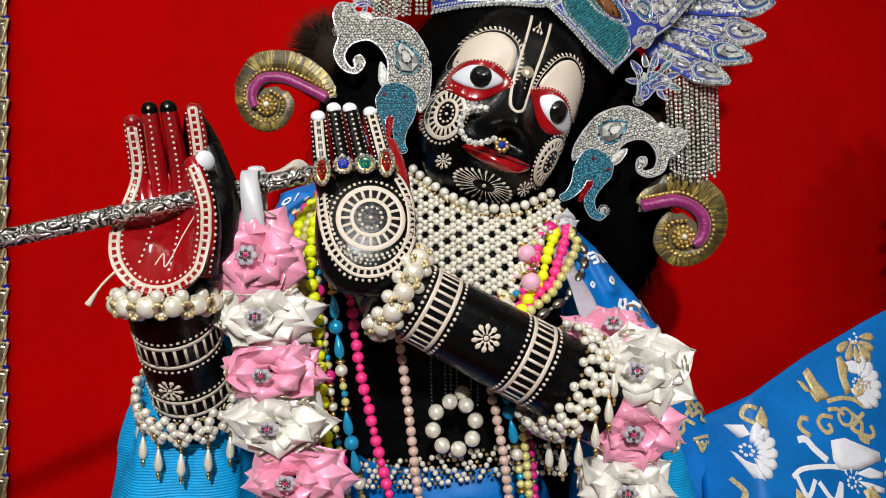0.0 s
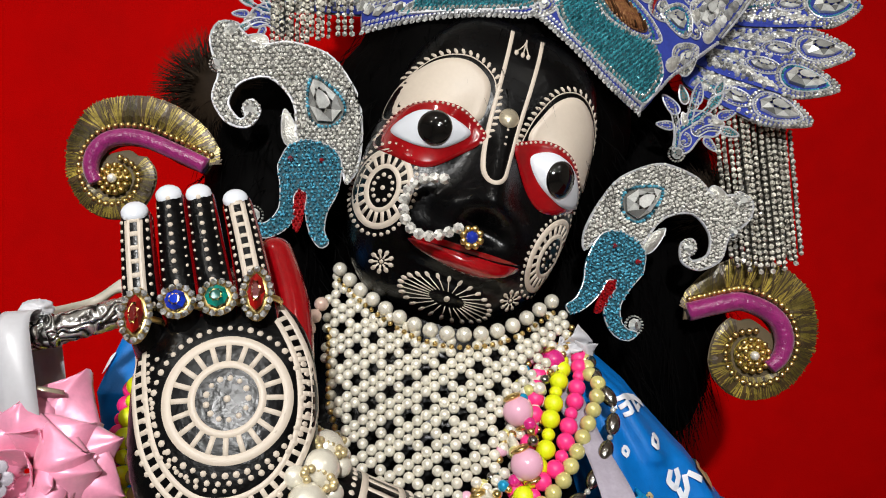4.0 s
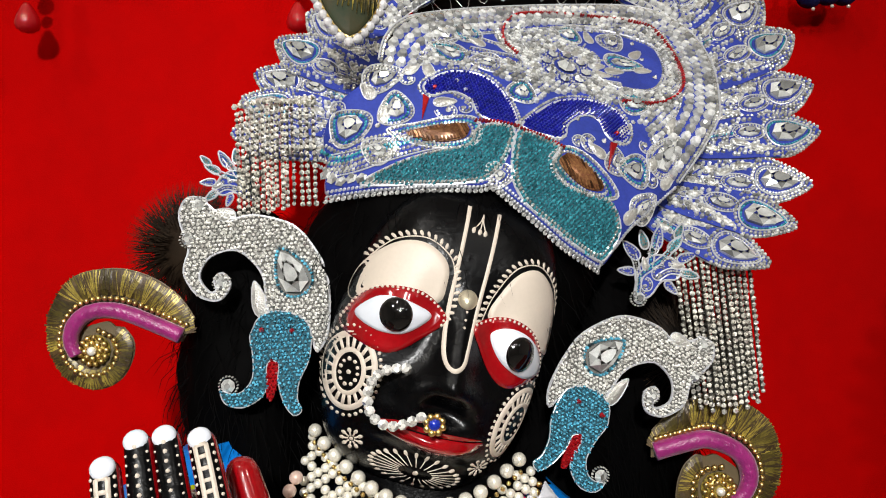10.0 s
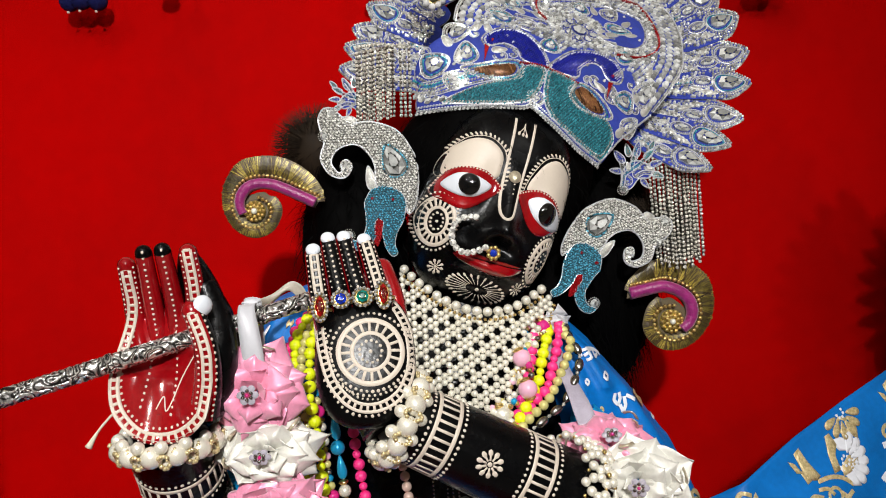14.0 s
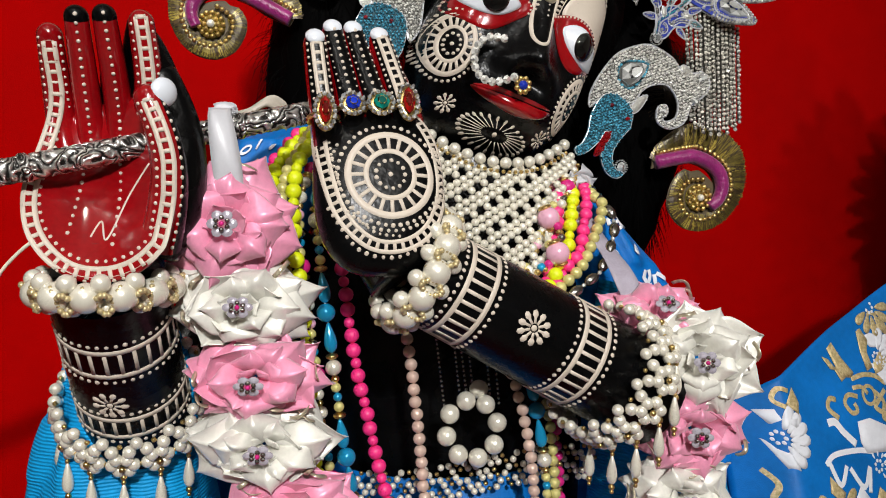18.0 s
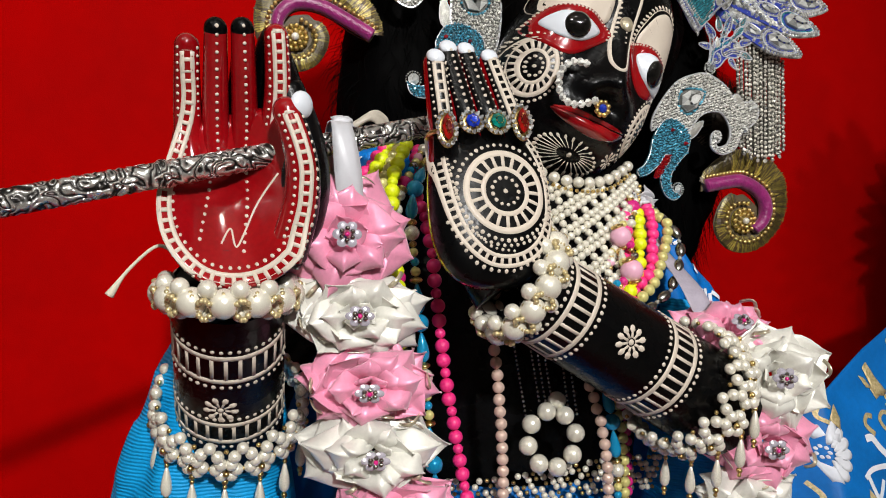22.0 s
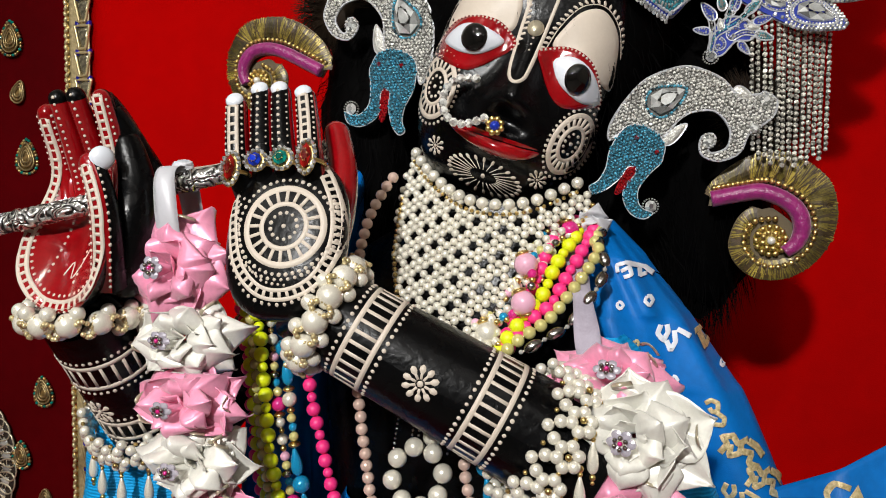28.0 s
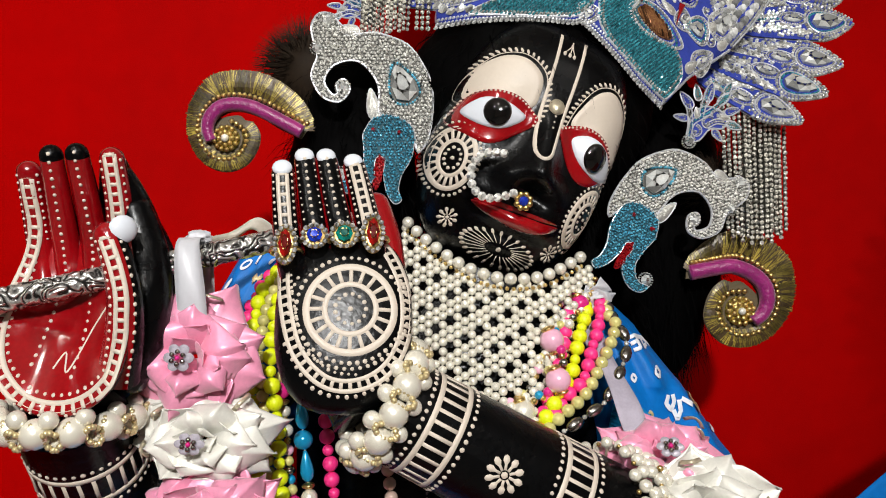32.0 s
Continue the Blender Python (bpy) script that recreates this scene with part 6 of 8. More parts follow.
COLLAR = [(-0.030, 1.266), (-0.012, 1.251), (0.012, 1.236), (0.036, 1.228), (0.062, 1.230), (0.088, 1.243), (0.098, 1.236), (0.082, 1.203), (0.062, 1.168), (0.045, 1.140), (0.015, 1.140), (-0.008, 1.160), (-0.026, 1.190), (-0.034, 1.225)]
collar = empty("pearl_collar", on_collar(0.033, 1.22), "net collar of small cream pearls over a black chest", "collar")
A = 0.0050
row = 0
x = -0.040
while x < 0.102:
    z = 1.136 + (A * 0.5 if row % 2 else 0)
    col = 0
    while z < 1.268:
        skip = row % 2 == 0 and (col + 2 * (row // 2)) % 3 == 0
        if not skip and inside((x, z), COLLAR):
            bead(collar, on_collar(x + rng.uniform(-2e-4, 2e-4), z + rng.uniform(-2e-4, 2e-4), 0.002), 0.00272, PEARL, "pearl")
        z += A
        col += 1
    x += A * 0.866
    row += 1
for p in along(spline([(-0.025, 1.264), (-0.012, 1.252), (0.012, 1.236), (0.036, 1.229), (0.062, 1.231), (0.088, 1.243)], 8), 0.0082):
    bead(collar, on_collar(p.x, p.y + 0.003, 0.005), 0.0040, PEARL, "pearl")
for p in along(spline([(-0.025, 1.264), (-0.012, 1.252), (0.012, 1.236), (0.036, 1.229), (0.062, 1.231), (0.088, 1.243)], 8), 0.0041):
    bead(collar, on_collar(p.x, p.y - 0.0028, 0.0055), 0.0013, GOLD, "gold_bead")
for p in along([Vector((0.098, 1.232)), Vector((0.082, 1.203)), Vector((0.062, 1.168)), Vector((0.045, 1.140))], 0.0036):
    bead(collar, on_collar(p.x, p.y, 0.004), 0.0017, GOLD, "gold_bead")
for p in along([Vector((-0.030, 1.235)), Vector((-0.028, 1.20)), Vector((-0.016, 1.17))], 0.0036):
    bead(collar, on_collar(p.x, p.y, 0.004), 0.0017, GOLD, "gold_bead")


# ---- bracelets and elbow bands ----
def wrist_bracelet(L, s0, rad, lean):
    ob = empty("pearl_bracelet", L.a + L.d * s0 * 0.001, "thick bracelet of large cream pearls woven with gold seed beads", "bracelet", "wrist bracelets")
    n = 13

    def at(k, ds, r):
        a = 2 * math.pi * k / n
        return L.a + L.d * (s0 + ds + lean * math.cos(a)) * 0.001 + (L.f * math.cos(a) + L.s * math.sin(a)) * r * 0.001
    for k in range(n):
        bead(ob, at(k, 0, rad), 0.0070, PEARL, "large_pearl")
        bead(ob, at(k + 0.5, -7.5, rad - 1), 0.0043, PEARL, "small_pearl")
        bead(ob, at(k + 0.5, 7.0, rad - 1), 0.0041, PEARL, "small_pearl")
        for j in range(11):
            t = j / 11
            q = at(k + t, -7.5 * math.cos(2 * math.pi * t) * 0.75, rad + 4.2 * abs(math.sin(math.pi * t)) + 0.5)
            bead(ob, q, 0.0015, GOLDSEED, "seed_bead")
            q = at(k + t, 7.0 * math.cos(2 * math.pi * t) * 0.8, rad + 4.0 * abs(math.sin(math.pi * t)) + 0.5)
            bead(ob, q, 0.0015, GOLDSEED, "seed_bead")
    return ob


wrist_bracelet(ARM_L, 3, 30, -21)
wrist_bracelet(ARM_R, 14, 29.5, 0)


def pearl_drop(ob, top):
    """A hanging pearl drop with gold beads."""
    z = Vector((0, 0, -1))
    bead(ob, top + z * 0.002, 0.0018, GOLD, "gold_bead")
    bead(ob, top + z * 0.0048, 0.0013, GOLD, "gold_bead")
    bead(ob, top + z * 0.0138, 0.0031, PEARL, "pearl_drop", 2.7, (0, 0, 1), True)
    bead(ob, top + z * 0.0235, 0.0017, GOLD, "gold_bead")
    bead(ob, top + z * 0.0262, 0.0012, GOLD, "gold_bead")


def elbow_band(L, s0, rad, lean, n, a_from, a_to, fan=1.0):
    ob = empty("elbow_band", L.a + L.d * s0 * 0.001, "elbow band of cream pearl flowers with hanging pearl drops", "arm band", "elbow bands")

    def at(a, ds, r):
        return L.a + L.d * (s0 + ds + lean * math.cos(a)) * 0.001 + (L.f * math.cos(a) + L.s * math.sin(a)) * r * 0.001
    for k in range(n):
        a = radians(a_from + (a_to - a_from) * k / (n - 1))
        c = at(a, 0, rad)
        step = radians((a_to - a_from) / (n - 1))
        for j in range(6):
            b = 2 * math.pi * j / 6
            bead(ob, at(a + 0.0053 * math.cos(b) / rad * 1000, 5.3 * math.sin(b), rad), 0.0034, PEARL, "pearl")
        bead(ob, at(a, 0, rad + 2.6), 0.0017, GOLD, "gold_bead")
        for j in range(3):
            bead(ob, at(a + step * (0.42 + 0.08 * j), 0, rad), 0.0012, GOLD, "gold_bead")
        for j in range(2):
            bead(ob, at(a + step * (0.25 + 0.5 * j), -9.5, rad - 1), 0.0034, PEARL, "pearl")
        bead(ob, at(a + step * 0.5, -14.5, rad - 2), 0.0032, PEARL, "pearl")
        bead(ob, at(a, -13.0, rad - 2), 0.0013, GOLD, "gold_bead")
        if abs(math.degrees(a)) < 115:
            pearl_drop(ob, at(a, 7.2, rad) + Vector((rng.uniform(-0.001, 0.001), 0, 0)))
    return ob


elbow_band(ARM_L, 90, 40, 2, 13, -150, 150)
elbow_band(ARM_R, 147, 39, 6, 13, -170, 150)

# ---- finger rings, nose ring, forehead jewel ----
for k, (u, v, m, kind, rx, ry) in enumerate(((-31, 29.5, REDGEM, "long", 4.4, 8.5), (-17.5, 34, BLUEGEM, "round", 5.2, 5.2), (-3.6, 35, GREENGEM, "round", 5.6, 5.6), (10.0, 36, REDGEM, "long", 4.4, 8.5))):
    S = lambda a, b, h, u=u, v=v: HR(u + a, v + b, 5.0 + h)
    ob = empty("finger_ring", S(0, 0, 0), ("marquise red" if m is REDGEM else "round blue" if m is BLUEGEM else "round green") + " gem ring with a crystal rim on the finger", "ring", "finger rings")
    g = Geo()
    line = ring(0, 0, rx * 0.72, ry * 0.72, 24)
    gem(g, [Vector((p[0], p[1])) if kind == "round" else Vector((p[0] * (1 - 0.45 * abs(p[1] / ry) ** 2), p[1] * 1.12)) for p in line], lambda a, b, h, S=S: S(a, b, 1.4 + h), 2.6, 0)
    solid("gem", g, [m], ob, smooth=False)
    g = Geo()
    fill(g, ring(0, 0, rx * 1.25, ry * 1.2, 24), S, 0.0, 0, rings=2)
    tube(g, [HR(u + 7.4 * math.cos(a), v - 1, -3 + 8.0 * math.sin(a)) for a in [math.pi * i / 10 - 0.3 for i in range(14)]], 0.0012, 0, 6)
    solid("band", g, [GOLD], ob)
    for p in along(ring(0, 0, rx * 1.1, ry * 1.05, 24), 2.7, True):
        g = Geo()
        stone(g, p.x, p.y, 1.3, S, 2.4, 0, None, 6)
        solid("rim_stone", g, [CRYSTAL], ob, smooth=False)
nose = empty("nose_ring", FACE(-23, -38, 14), "crystal nose ring with a blue gem in a gold flower", "nose ring")
NR_LINE = spline([(-22, -23.5), (-30, -26.5), (-34.5, -31), (-36.3, -37), (-35, -43.5), (-31.5, -49), (-25.5, -52), (-18.5, -51), (-12.5, -47), (-8, -43)], 8)
for i, p in enumerate(along(NR_LINE, 4.6)):
    g = Geo()
    S = lambda a, b, h, p=p, i=i: FACE(p.x + a, p.y + b, 13 + 0.35 * i + h)
    stone(g, 0, 0, 2.85, S, 3.4, 0, None, 8)
    solid("stone", g, [EARSTONE], nose, smooth=False)
g = Geo()
tube(g, [FACE(p.x, p.y, 11.5 + 5 * i / len(NR_LINE)) for i, p in enumerate(NR_LINE)], 0.0009, 0, 6)
solid("hoop", g, [SILVER], nose)
S = lambda a, b, h: FACE(-0.5 + a, -44.6 + b, 17 + h)
g = Geo()
fill(g, ring(0, 0, 3.0), S, 1.5, 0, rings=4, dome=1.8)
solid("blue_gem", g, [BLUEGEM], nose)
for k in range(8):
    g = Geo()
    a = 2 * math.pi * k / 8
    ball(g, S(4.2 * math.cos(a), 4.2 * math.sin(a), 0.6), 0.0019, 0, 9, 6)
    solid("gold_petal", g, [GOLD], nose)
g = Geo()
fill(g, ring(-2.4, 17.4, 5.0), on_face, 0.8, 0, rings=5, dome=2.4)
solid("forehead_jewel", g, [EDGING], None, "round pale gold stud in the middle of the forehead", "jewel")

# ---- flute ----
flute = empty("flute", (-0.169, 0.497, 1.233), "embossed silver flute held across the open hand", "flute")
FA0, FB0 = Vector((-0.42, 0.398, 1.165)), Vector((-0.035, 0.549, 1.2665))
fd = (FB0 - FA0).normalized()
f1 = fd.cross(Vector((0, 0, 1))).normalized()
f2 = fd.cross(f1)
g = Geo()
FL_LEN = (FB0 - FA0).length


def flute_at(i, j):
    s, a = FL_LEN * i, 2 * math.pi * j
    q = s * 1000
    r = 5.75 + 0.3 * abs(math.sin(a + q * 0.13)) ** 0.5 - 0.15 + 0.22 * math.sin(a * 5 - q * 1.15 + 2.2 * math.sin(q * 0.26 + 2 * a)) + 0.16 * noise.noise((q * 0.7, math.cos(a) * 3.2, math.sin(a) * 3.2))
    return FA0 + fd * s + (f1 * math.cos(a) + f2 * math.sin(a)) * r * 0.001


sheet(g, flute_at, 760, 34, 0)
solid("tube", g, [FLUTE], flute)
for s in (0.34, 0.55, 0.78):
    g = Geo()
    c = FA0.lerp(FB0, s)
    tube(g, [c - fd * 0.002, c - fd * 0.001, c + fd * 0.001, c + fd * 0.002], lambda t: 0.0062 + 0.0006 * math.sin(math.pi * t), 0, 22)
    solid("collar_ring", g, [FLUTE], flute)


# ---- satin rose garlands ----
def petal(g, S, a, r0, r1, width, rise, curl, slot, fold, point):
    """A satin ribbon petal: cupped, creased down its middle, its edges rolled back, its tip round or pointed."""
    c, s = math.cos(a), math.sin(a)

    def fn(i, j):
        t, w = i, 2 * j - 1
        wide = width * (0.32 + 0.68 * math.sin(0.5 * math.pi * min(1.0, t / 0.55)))
        if t > 0.55:
            wide *= max(0.03, 1 - ((t - 0.55) / 0.45) ** point)
        r = r0 + (r1 - r0) * (t - 0.05 * w * w * t)
        h = rise * t ** 0.75 - curl * max(0, t - 0.45) ** 2 * 6 + fold * (1 - abs(w)) * math.sin(math.pi * min(1, 0.12 + t * 0.8))
        h += curl * 0.9 * w * t - 2.4 * max(0, abs(w) - 0.55) * t + 0.4 * math.sin(6.5 * w + a * 5 + 1.5 * t) * t + 0.25 * math.sin(13 * w + a * 11) * (1 - t)
        y = w * wide
        return S(r * c - y * s, r * s + y * c, h)
    sheet(g, fn, 9, 14, slot, thick=0.0003)


def rose(at, normal, size, material, squash, label, turn):
    S0 = Space(at, (1, normal[0] * 0.9, 0), normal)
    S = lambda u, v, h: S0(u, v * squash, h)
    ob = empty("satin_rose", at, label, "ribbon flower", "garland roses")
    tr = random.Random(int(turn * 100))
    for k, (n, r0, r1, w, rise, curl, fold) in enumerate(((8, 4, 38, 17, -2, 2, 5), (7, 3, 33, 16, 6, 3, 7), (6, 3, 27, 14, 13, 3, 8), (5, 2, 20, 11, 17, 1.5, 7), (4, 1, 10, 6, 16, 0, 3))):
        for j in range(n):
            g = Geo()
            a = 2 * math.pi * (j + 0.5 * (k % 2)) / n + turn + tr.uniform(-0.22, 0.22)
            sc = size * tr.uniform(0.86, 1.08)
            petal(g, S, a, r0 * size, r1 * sc, w * size * tr.uniform(0.85, 1.15), rise * size + tr.uniform(-2, 2), curl * tr.uniform(0.0, 2.0), 0, fold * size * tr.choice((-0.9, 0.7, 1.1, 1.4)) * tr.uniform(0.7, 1.1), tr.choice((1.0, 1.25, 1.7)))
            solid("petal", g, [material], ob)
    for j in range(6):
        a = 2 * math.pi * j / 6
        g = Geo()
        fill(g, [Vector((4.6 * math.cos(a) + 2.6 * math.cos(b), 4.6 * math.sin(a) + 2.6 * math.sin(b))) for b in [6.283 * q / 10 for q in range(10)]], lambda u, v, h: S(u, v, h + 20.5 * size), 0.5, 0, rings=2, dome=0.8)
        solid("glass_petal", g, [LILACGLASS], ob, smooth=False)
        bead(ob, S(3.0 * math.cos(a + 0.5), 3.0 * math.sin(a + 0.5), 22.6 * size), 0.00115, STEELBEAD, "seed_bead")
    bead(ob, S(0, 0, 22.5 * size), 0.0012, MAGPEARL, "centre_bead")
    for j in range(4):
        g = Geo()
        a = tr.uniform(0, 6.283)
        q = tr.uniform(26, 34) * size
        pts = [S(q * math.cos(a + 0.045 * i), q * math.sin(a + 0.045 * i), 3 + 6 * math.sin(math.pi * i / 8)) for i in range(9)]
        tube(g, pts, 0.0013, 0, 6, flat=0.25)
        solid("edging_loop", g, [EDGING], ob)
    return ob


PK, IV = "pink satin ribbon rose in a hanging garland", "ivory satin ribbon rose in a hanging garland"
rose((-0.124, 0.506, 1.194), (-0.05, -1, 0.1), 1.02, SATINPINK, 0.95, PK, 0.3)
rose((-0.117, 0.503, 1.155), (-0.05, -1, 0.1), 1.06, SATINIVORY, 0.74, IV, 1.1)
rose((-0.111, 0.497, 1.121), (-0.1, -1, 0.0), 1.06, SATINPINK, 0.68, PK, 2.3)
rose((-0.107, 0.497, 1.087), (-0.1, -1, 0.05), 1.06, SATINIVORY, 0.68, IV, 0.7)
rose((-0.096, 0.497, 1.052), (-0.1, -1, 0.1), 1.06, SATINPINK, 0.7, PK, 3.1)
rose((-0.092, 0.50, 1.015), (-0.1, -1, 0.1), 1.06, SATINIVORY, 0.7, IV, 1.9)
rose((0.1175, 0.538, 1.1375), (-0.1, -0.85, 0.6), 1.02, SATINPINK, 0.8, PK, 0.9)
rose((0.1305, 0.513, 1.1195), (-0.28, -1, 0.1), 1.06, SATINIVORY, 0.9, IV, 0.2)
rose((0.1265, 0.512, 1.0805), (-0.2, -1, 0.0), 0.97, SATINPINK, 0.85, PK, 2.0)
rose((0.122, 0.514, 1.042), (-0.15, -1, 0.0), 0.97, SATINIVORY, 0.8, IV, 2.9)
rose((0.113, 0.518, 1.004), (0.15, -1, 0.0), 0.9, SATINPINK, 0.8, PK, 1.4)


def band(name, label, pts, half, side, material, category="ribbon"):
    """A flat ribbon along points, with thickness."""
    line = spline(pts, 10)
    g = Geo()
    sd = Vector(side).normalized()
    n = len(line) - 1
    sheet(g, lambda i, j: line[round(i * n)] + sd * (j - 0.5) * 2 * half * (1 + 0.15 * math.sin(i * 9)) + Vector((0, 0.0012 * math.sin(j * 5 + i * 7), 0)), n, 4, 0, thick=0.0004)
    return solid(name, g, material, None, label, category)


band("ribbon", "white satin ribbon tying the garland to the flute", [(-0.122, 0.500, 1.205), (-0.124, 0.497, 1.225), (-0.127, 0.500, 1.246), (-0.128, 0.510, 1.252), (-0.128, 0.522, 1.246), (-0.128, 0.53, 1.22)], 0.006, (1, 0.2, 0.05), RIBBON)
band("ribbon", "sheer white ribbon holding the garland on the shoulder", [(0.0895, 0.612, 1.205), (0.0915, 0.598, 1.197), (0.0965, 0.578, 1.183), (0.1015, 0.558, 1.167), (0.105, 0.545, 1.152)], 0.0062, (1, 0.1, 0.16), SHEER)
knot = empty("ribbon_knot", (0.097, 0.627, 1.222), "crumpled white satin ribbon knot on the shoulder", "knot")
for dx, dz, hw, tn in ((0.0, 0.002, 0.0060, 35), (0.003, 0.0, 0.0052, -20), (-0.004, -0.004, 0.0048, 75)):
    g = Geo()
    cs, sn = math.cos(radians(tn)), math.sin(radians(tn))
    sheet(g, lambda i, j: Vector((0.097 + dx + (i - 0.5) * 0.019 * cs - (j - 0.5) * 2 * hw * sn, 0.622 - 0.006 * math.sin(math.pi * i) - 0.003 * math.sin(9 * i + 5 * j + tn), 1.2215 + dz + (i - 0.5) * 0.019 * sn + (j - 0.5) * 2 * hw * cs * (0.5 + 0.8 * abs(i - 0.4)))), 12, 8, 0, thick=0.0004)
    solid("ribbon_fold", g, [RIBBON], knot)

band("ribbon", "loose end of a cream ribbon trailing along the flute", [(-0.133, 0.528, 1.2475), (-0.1207, 0.545, 1.2515), (-0.1073, 0.549, 1.2610), (-0.1, 0.552, 1.2575), (-0.096, 0.556, 1.250)], 0.0042, (0.35, 0, 1), CREAMRIBBON)
g = Geo()
lump(g, (-0.1265, 0.5175, 1.2525), (0.0062, 0.005, 0.0036), 2.5, 0, 0.3)
solid("ribbon_knot", g, [RIBBON], None, "small white satin knot tied on top of the flute", "knot")

# ---- strings of beads ----
NP = [(NEONPINK, 4.3, 1, False), (NEONPINK, 4.3, 1, False), (NEONPINK, 3.1, 1, False)]
NY = [(NEONYELLOW, 4.6, 1, False), (NEONYELLOW, 4.6, 1, False), (NEONYELLOW, 3.2, 1, False)]
GP = [(GOLDPEARL, 3.5, 1, False)]
MIX = [(PEARL, 3.6, 1, False), (GOLD, 2.0, 1, False), (PINKPEARL, 3.0, 1, False), (GOLDPEARL, 2.8, 1, False), (STEELBEAD, 3.4, 0.7, False), (BLUEPEARL, 2.6, 1, False), (GOLDPEARL, 3.0, 1, False), (MAGPEARL, 4.6, 1, False), (GOLD, 3.6, 0.5, False), (PEARL, 3.2, 1, False), (GOLD, 1.8, 1, False)]
BLU = [(PEARL, 4.6, 1, False), (GOLD, 2.4, 0.8, False), (GOLDPEARL, 2.9, 1, False), (BLUEPEARL, 2.6, 1, False), (GOLDPEARL, 3.0, 1, False), (GOLD, 3.8, 0.5, False), (BLUEPEARL, 3.8, 2.3, True), (BLUEPEARL, 5.4, 1, False), (BLUEPEARL, 3.8, 2.3, True), (GOLD, 3.6, 0.5, False)]
bead_string("bead_necklace", "necklace of matt neon pink beads", [(-0.068, 0.61, 1.250), (-0.076, 0.580, 1.225), (-0.070, 0.556, 1.195), (-0.066, 0.549, 1.160), (-0.0595, 0.547, 1.116), (-0.053, 0.548, 1.084), (-0.043, 0.55, 1.04), (-0.028, 0.55, 0.985)], NP, group="bead necklaces")
bead_string("bead_necklace", "necklace of matt neon yellow beads", [(-0.078, 0.595, 1.252), (-0.092, 0.560, 1.225), (-0.0935, 0.538, 1.19), (-0.089, 0.538, 1.15), (-0.0865, 0.539, 1.115), (-0.083, 0.540, 1.075), (-0.079, 0.55, 1.03), (-0.07, 0.55, 0.985)], NY, group="bead necklaces")
bead_string("bead_necklace", "second necklace of matt neon yellow beads", [(-0.086, 0.60, 1.25), (-0.104, 0.570, 1.225), (-0.106, 0.546, 1.19), (-0.102, 0.546, 1.15), (-0.0985, 0.547, 1.11), (-0.095, 0.548, 1.07), (-0.09, 0.56, 1.02)], NY[1:] + NY[:1], group="bead necklaces")
bead_string("bead_necklace", "necklace of shiny pale gold pearls", [(-0.082, 0.596, 1.252), (-0.098, 0.562, 1.222), (-0.0998, 0.541, 1.19), (-0.0955, 0.541, 1.15), (-0.0925, 0.542, 1.11), (-0.089, 0.543, 1.07), (-0.085, 0.555, 1.02)], GP, group="bead necklaces")
bead_string("bead_necklace", "outer necklace of neon pink beads", [(-0.090, 0.60, 1.25), (-0.110, 0.580, 1.222), (-0.112, 0.553, 1.19), (-0.108, 0.553, 1.15), (-0.105, 0.554, 1.11), (-0.101, 0.556, 1.06), (-0.096, 0.57, 1.01)], NP, group="bead necklaces")
bead_string("bead_necklace", "mixed necklace of gold, rose and pearl beads", [(-0.066, 0.60, 1.25), (-0.088, 0.560, 1.215), (-0.090, 0.549, 1.18), (-0.086, 0.547, 1.15), (-0.0815, 0.546, 1.11), (-0.0765, 0.547, 1.07), (-0.068, 0.55, 1.02)], MIX, group="bead necklaces")
bead_string("bead_necklace", "necklace of azure drops, pearls and gold beads", [(-0.060, 0.60, 1.25), (-0.080, 0.56, 1.215), (-0.080, 0.547, 1.18), (-0.076, 0.544, 1.145), (-0.0715, 0.543, 1.11), (-0.0665, 0.543, 1.07), (-0.058, 0.55, 1.02)], BLU[1:] + BLU[:1], group="bead necklaces")
bead_string("bead_necklace", "necklace of peach coloured pearls", [(-0.030, 0.612, 1.252), (-0.041, 0.596, 1.225), (-0.042, 0.575, 1.19), (-0.034, 0.553, 1.155), (-0.029, 0.546, 1.12), (-0.0245, 0.546, 1.084), (-0.020, 0.55, 1.04), (-0.014, 0.555, 0.99)], [(PEACHPEARL, 3.7, 1, False)], group="bead necklaces")
bead_string("bead_necklace", "short strand of peach pearls beside the pendant", [(0.030, 0.56, 1.12), (0.036, 0.543, 1.09), (0.042, 0.540, 1.06), (0.047, 0.545, 1.02), (0.05, 0.55, 0.98)], [(PEACHPEARL, 3.6, 1, False)], group="bead necklaces")
bead_string("bead_necklace", "strand of azure drops and gold beads under the arm", [(0.036, 0.575, 1.13), (0.044, 0.552, 1.10), (0.050, 0.548, 1.07), (0.056, 0.552, 1.03), (0.06, 0.56, 0.99)], BLU, group="bead necklaces")
bead_string("bead_necklace", "strand of crimson and gold beads under the arm", [(0.050, 0.58, 1.13), (0.060, 0.560, 1.09), (0.065, 0.558, 1.05), (0.068, 0.56, 1.00)], [(MAGPEARL, 3.2, 1, False), (GOLD, 1.8, 1, False), (MAGPEARL, 3.2, 1, False)], group="bead necklaces")
bead_string("bead_necklace", "strand of pale yellow pearls under the arm", [(0.044, 0.578, 1.13), (0.055, 0.556, 1.09), (0.060, 0.553, 1.05), (0.064, 0.557, 1.00)], GP, group="bead necklaces")
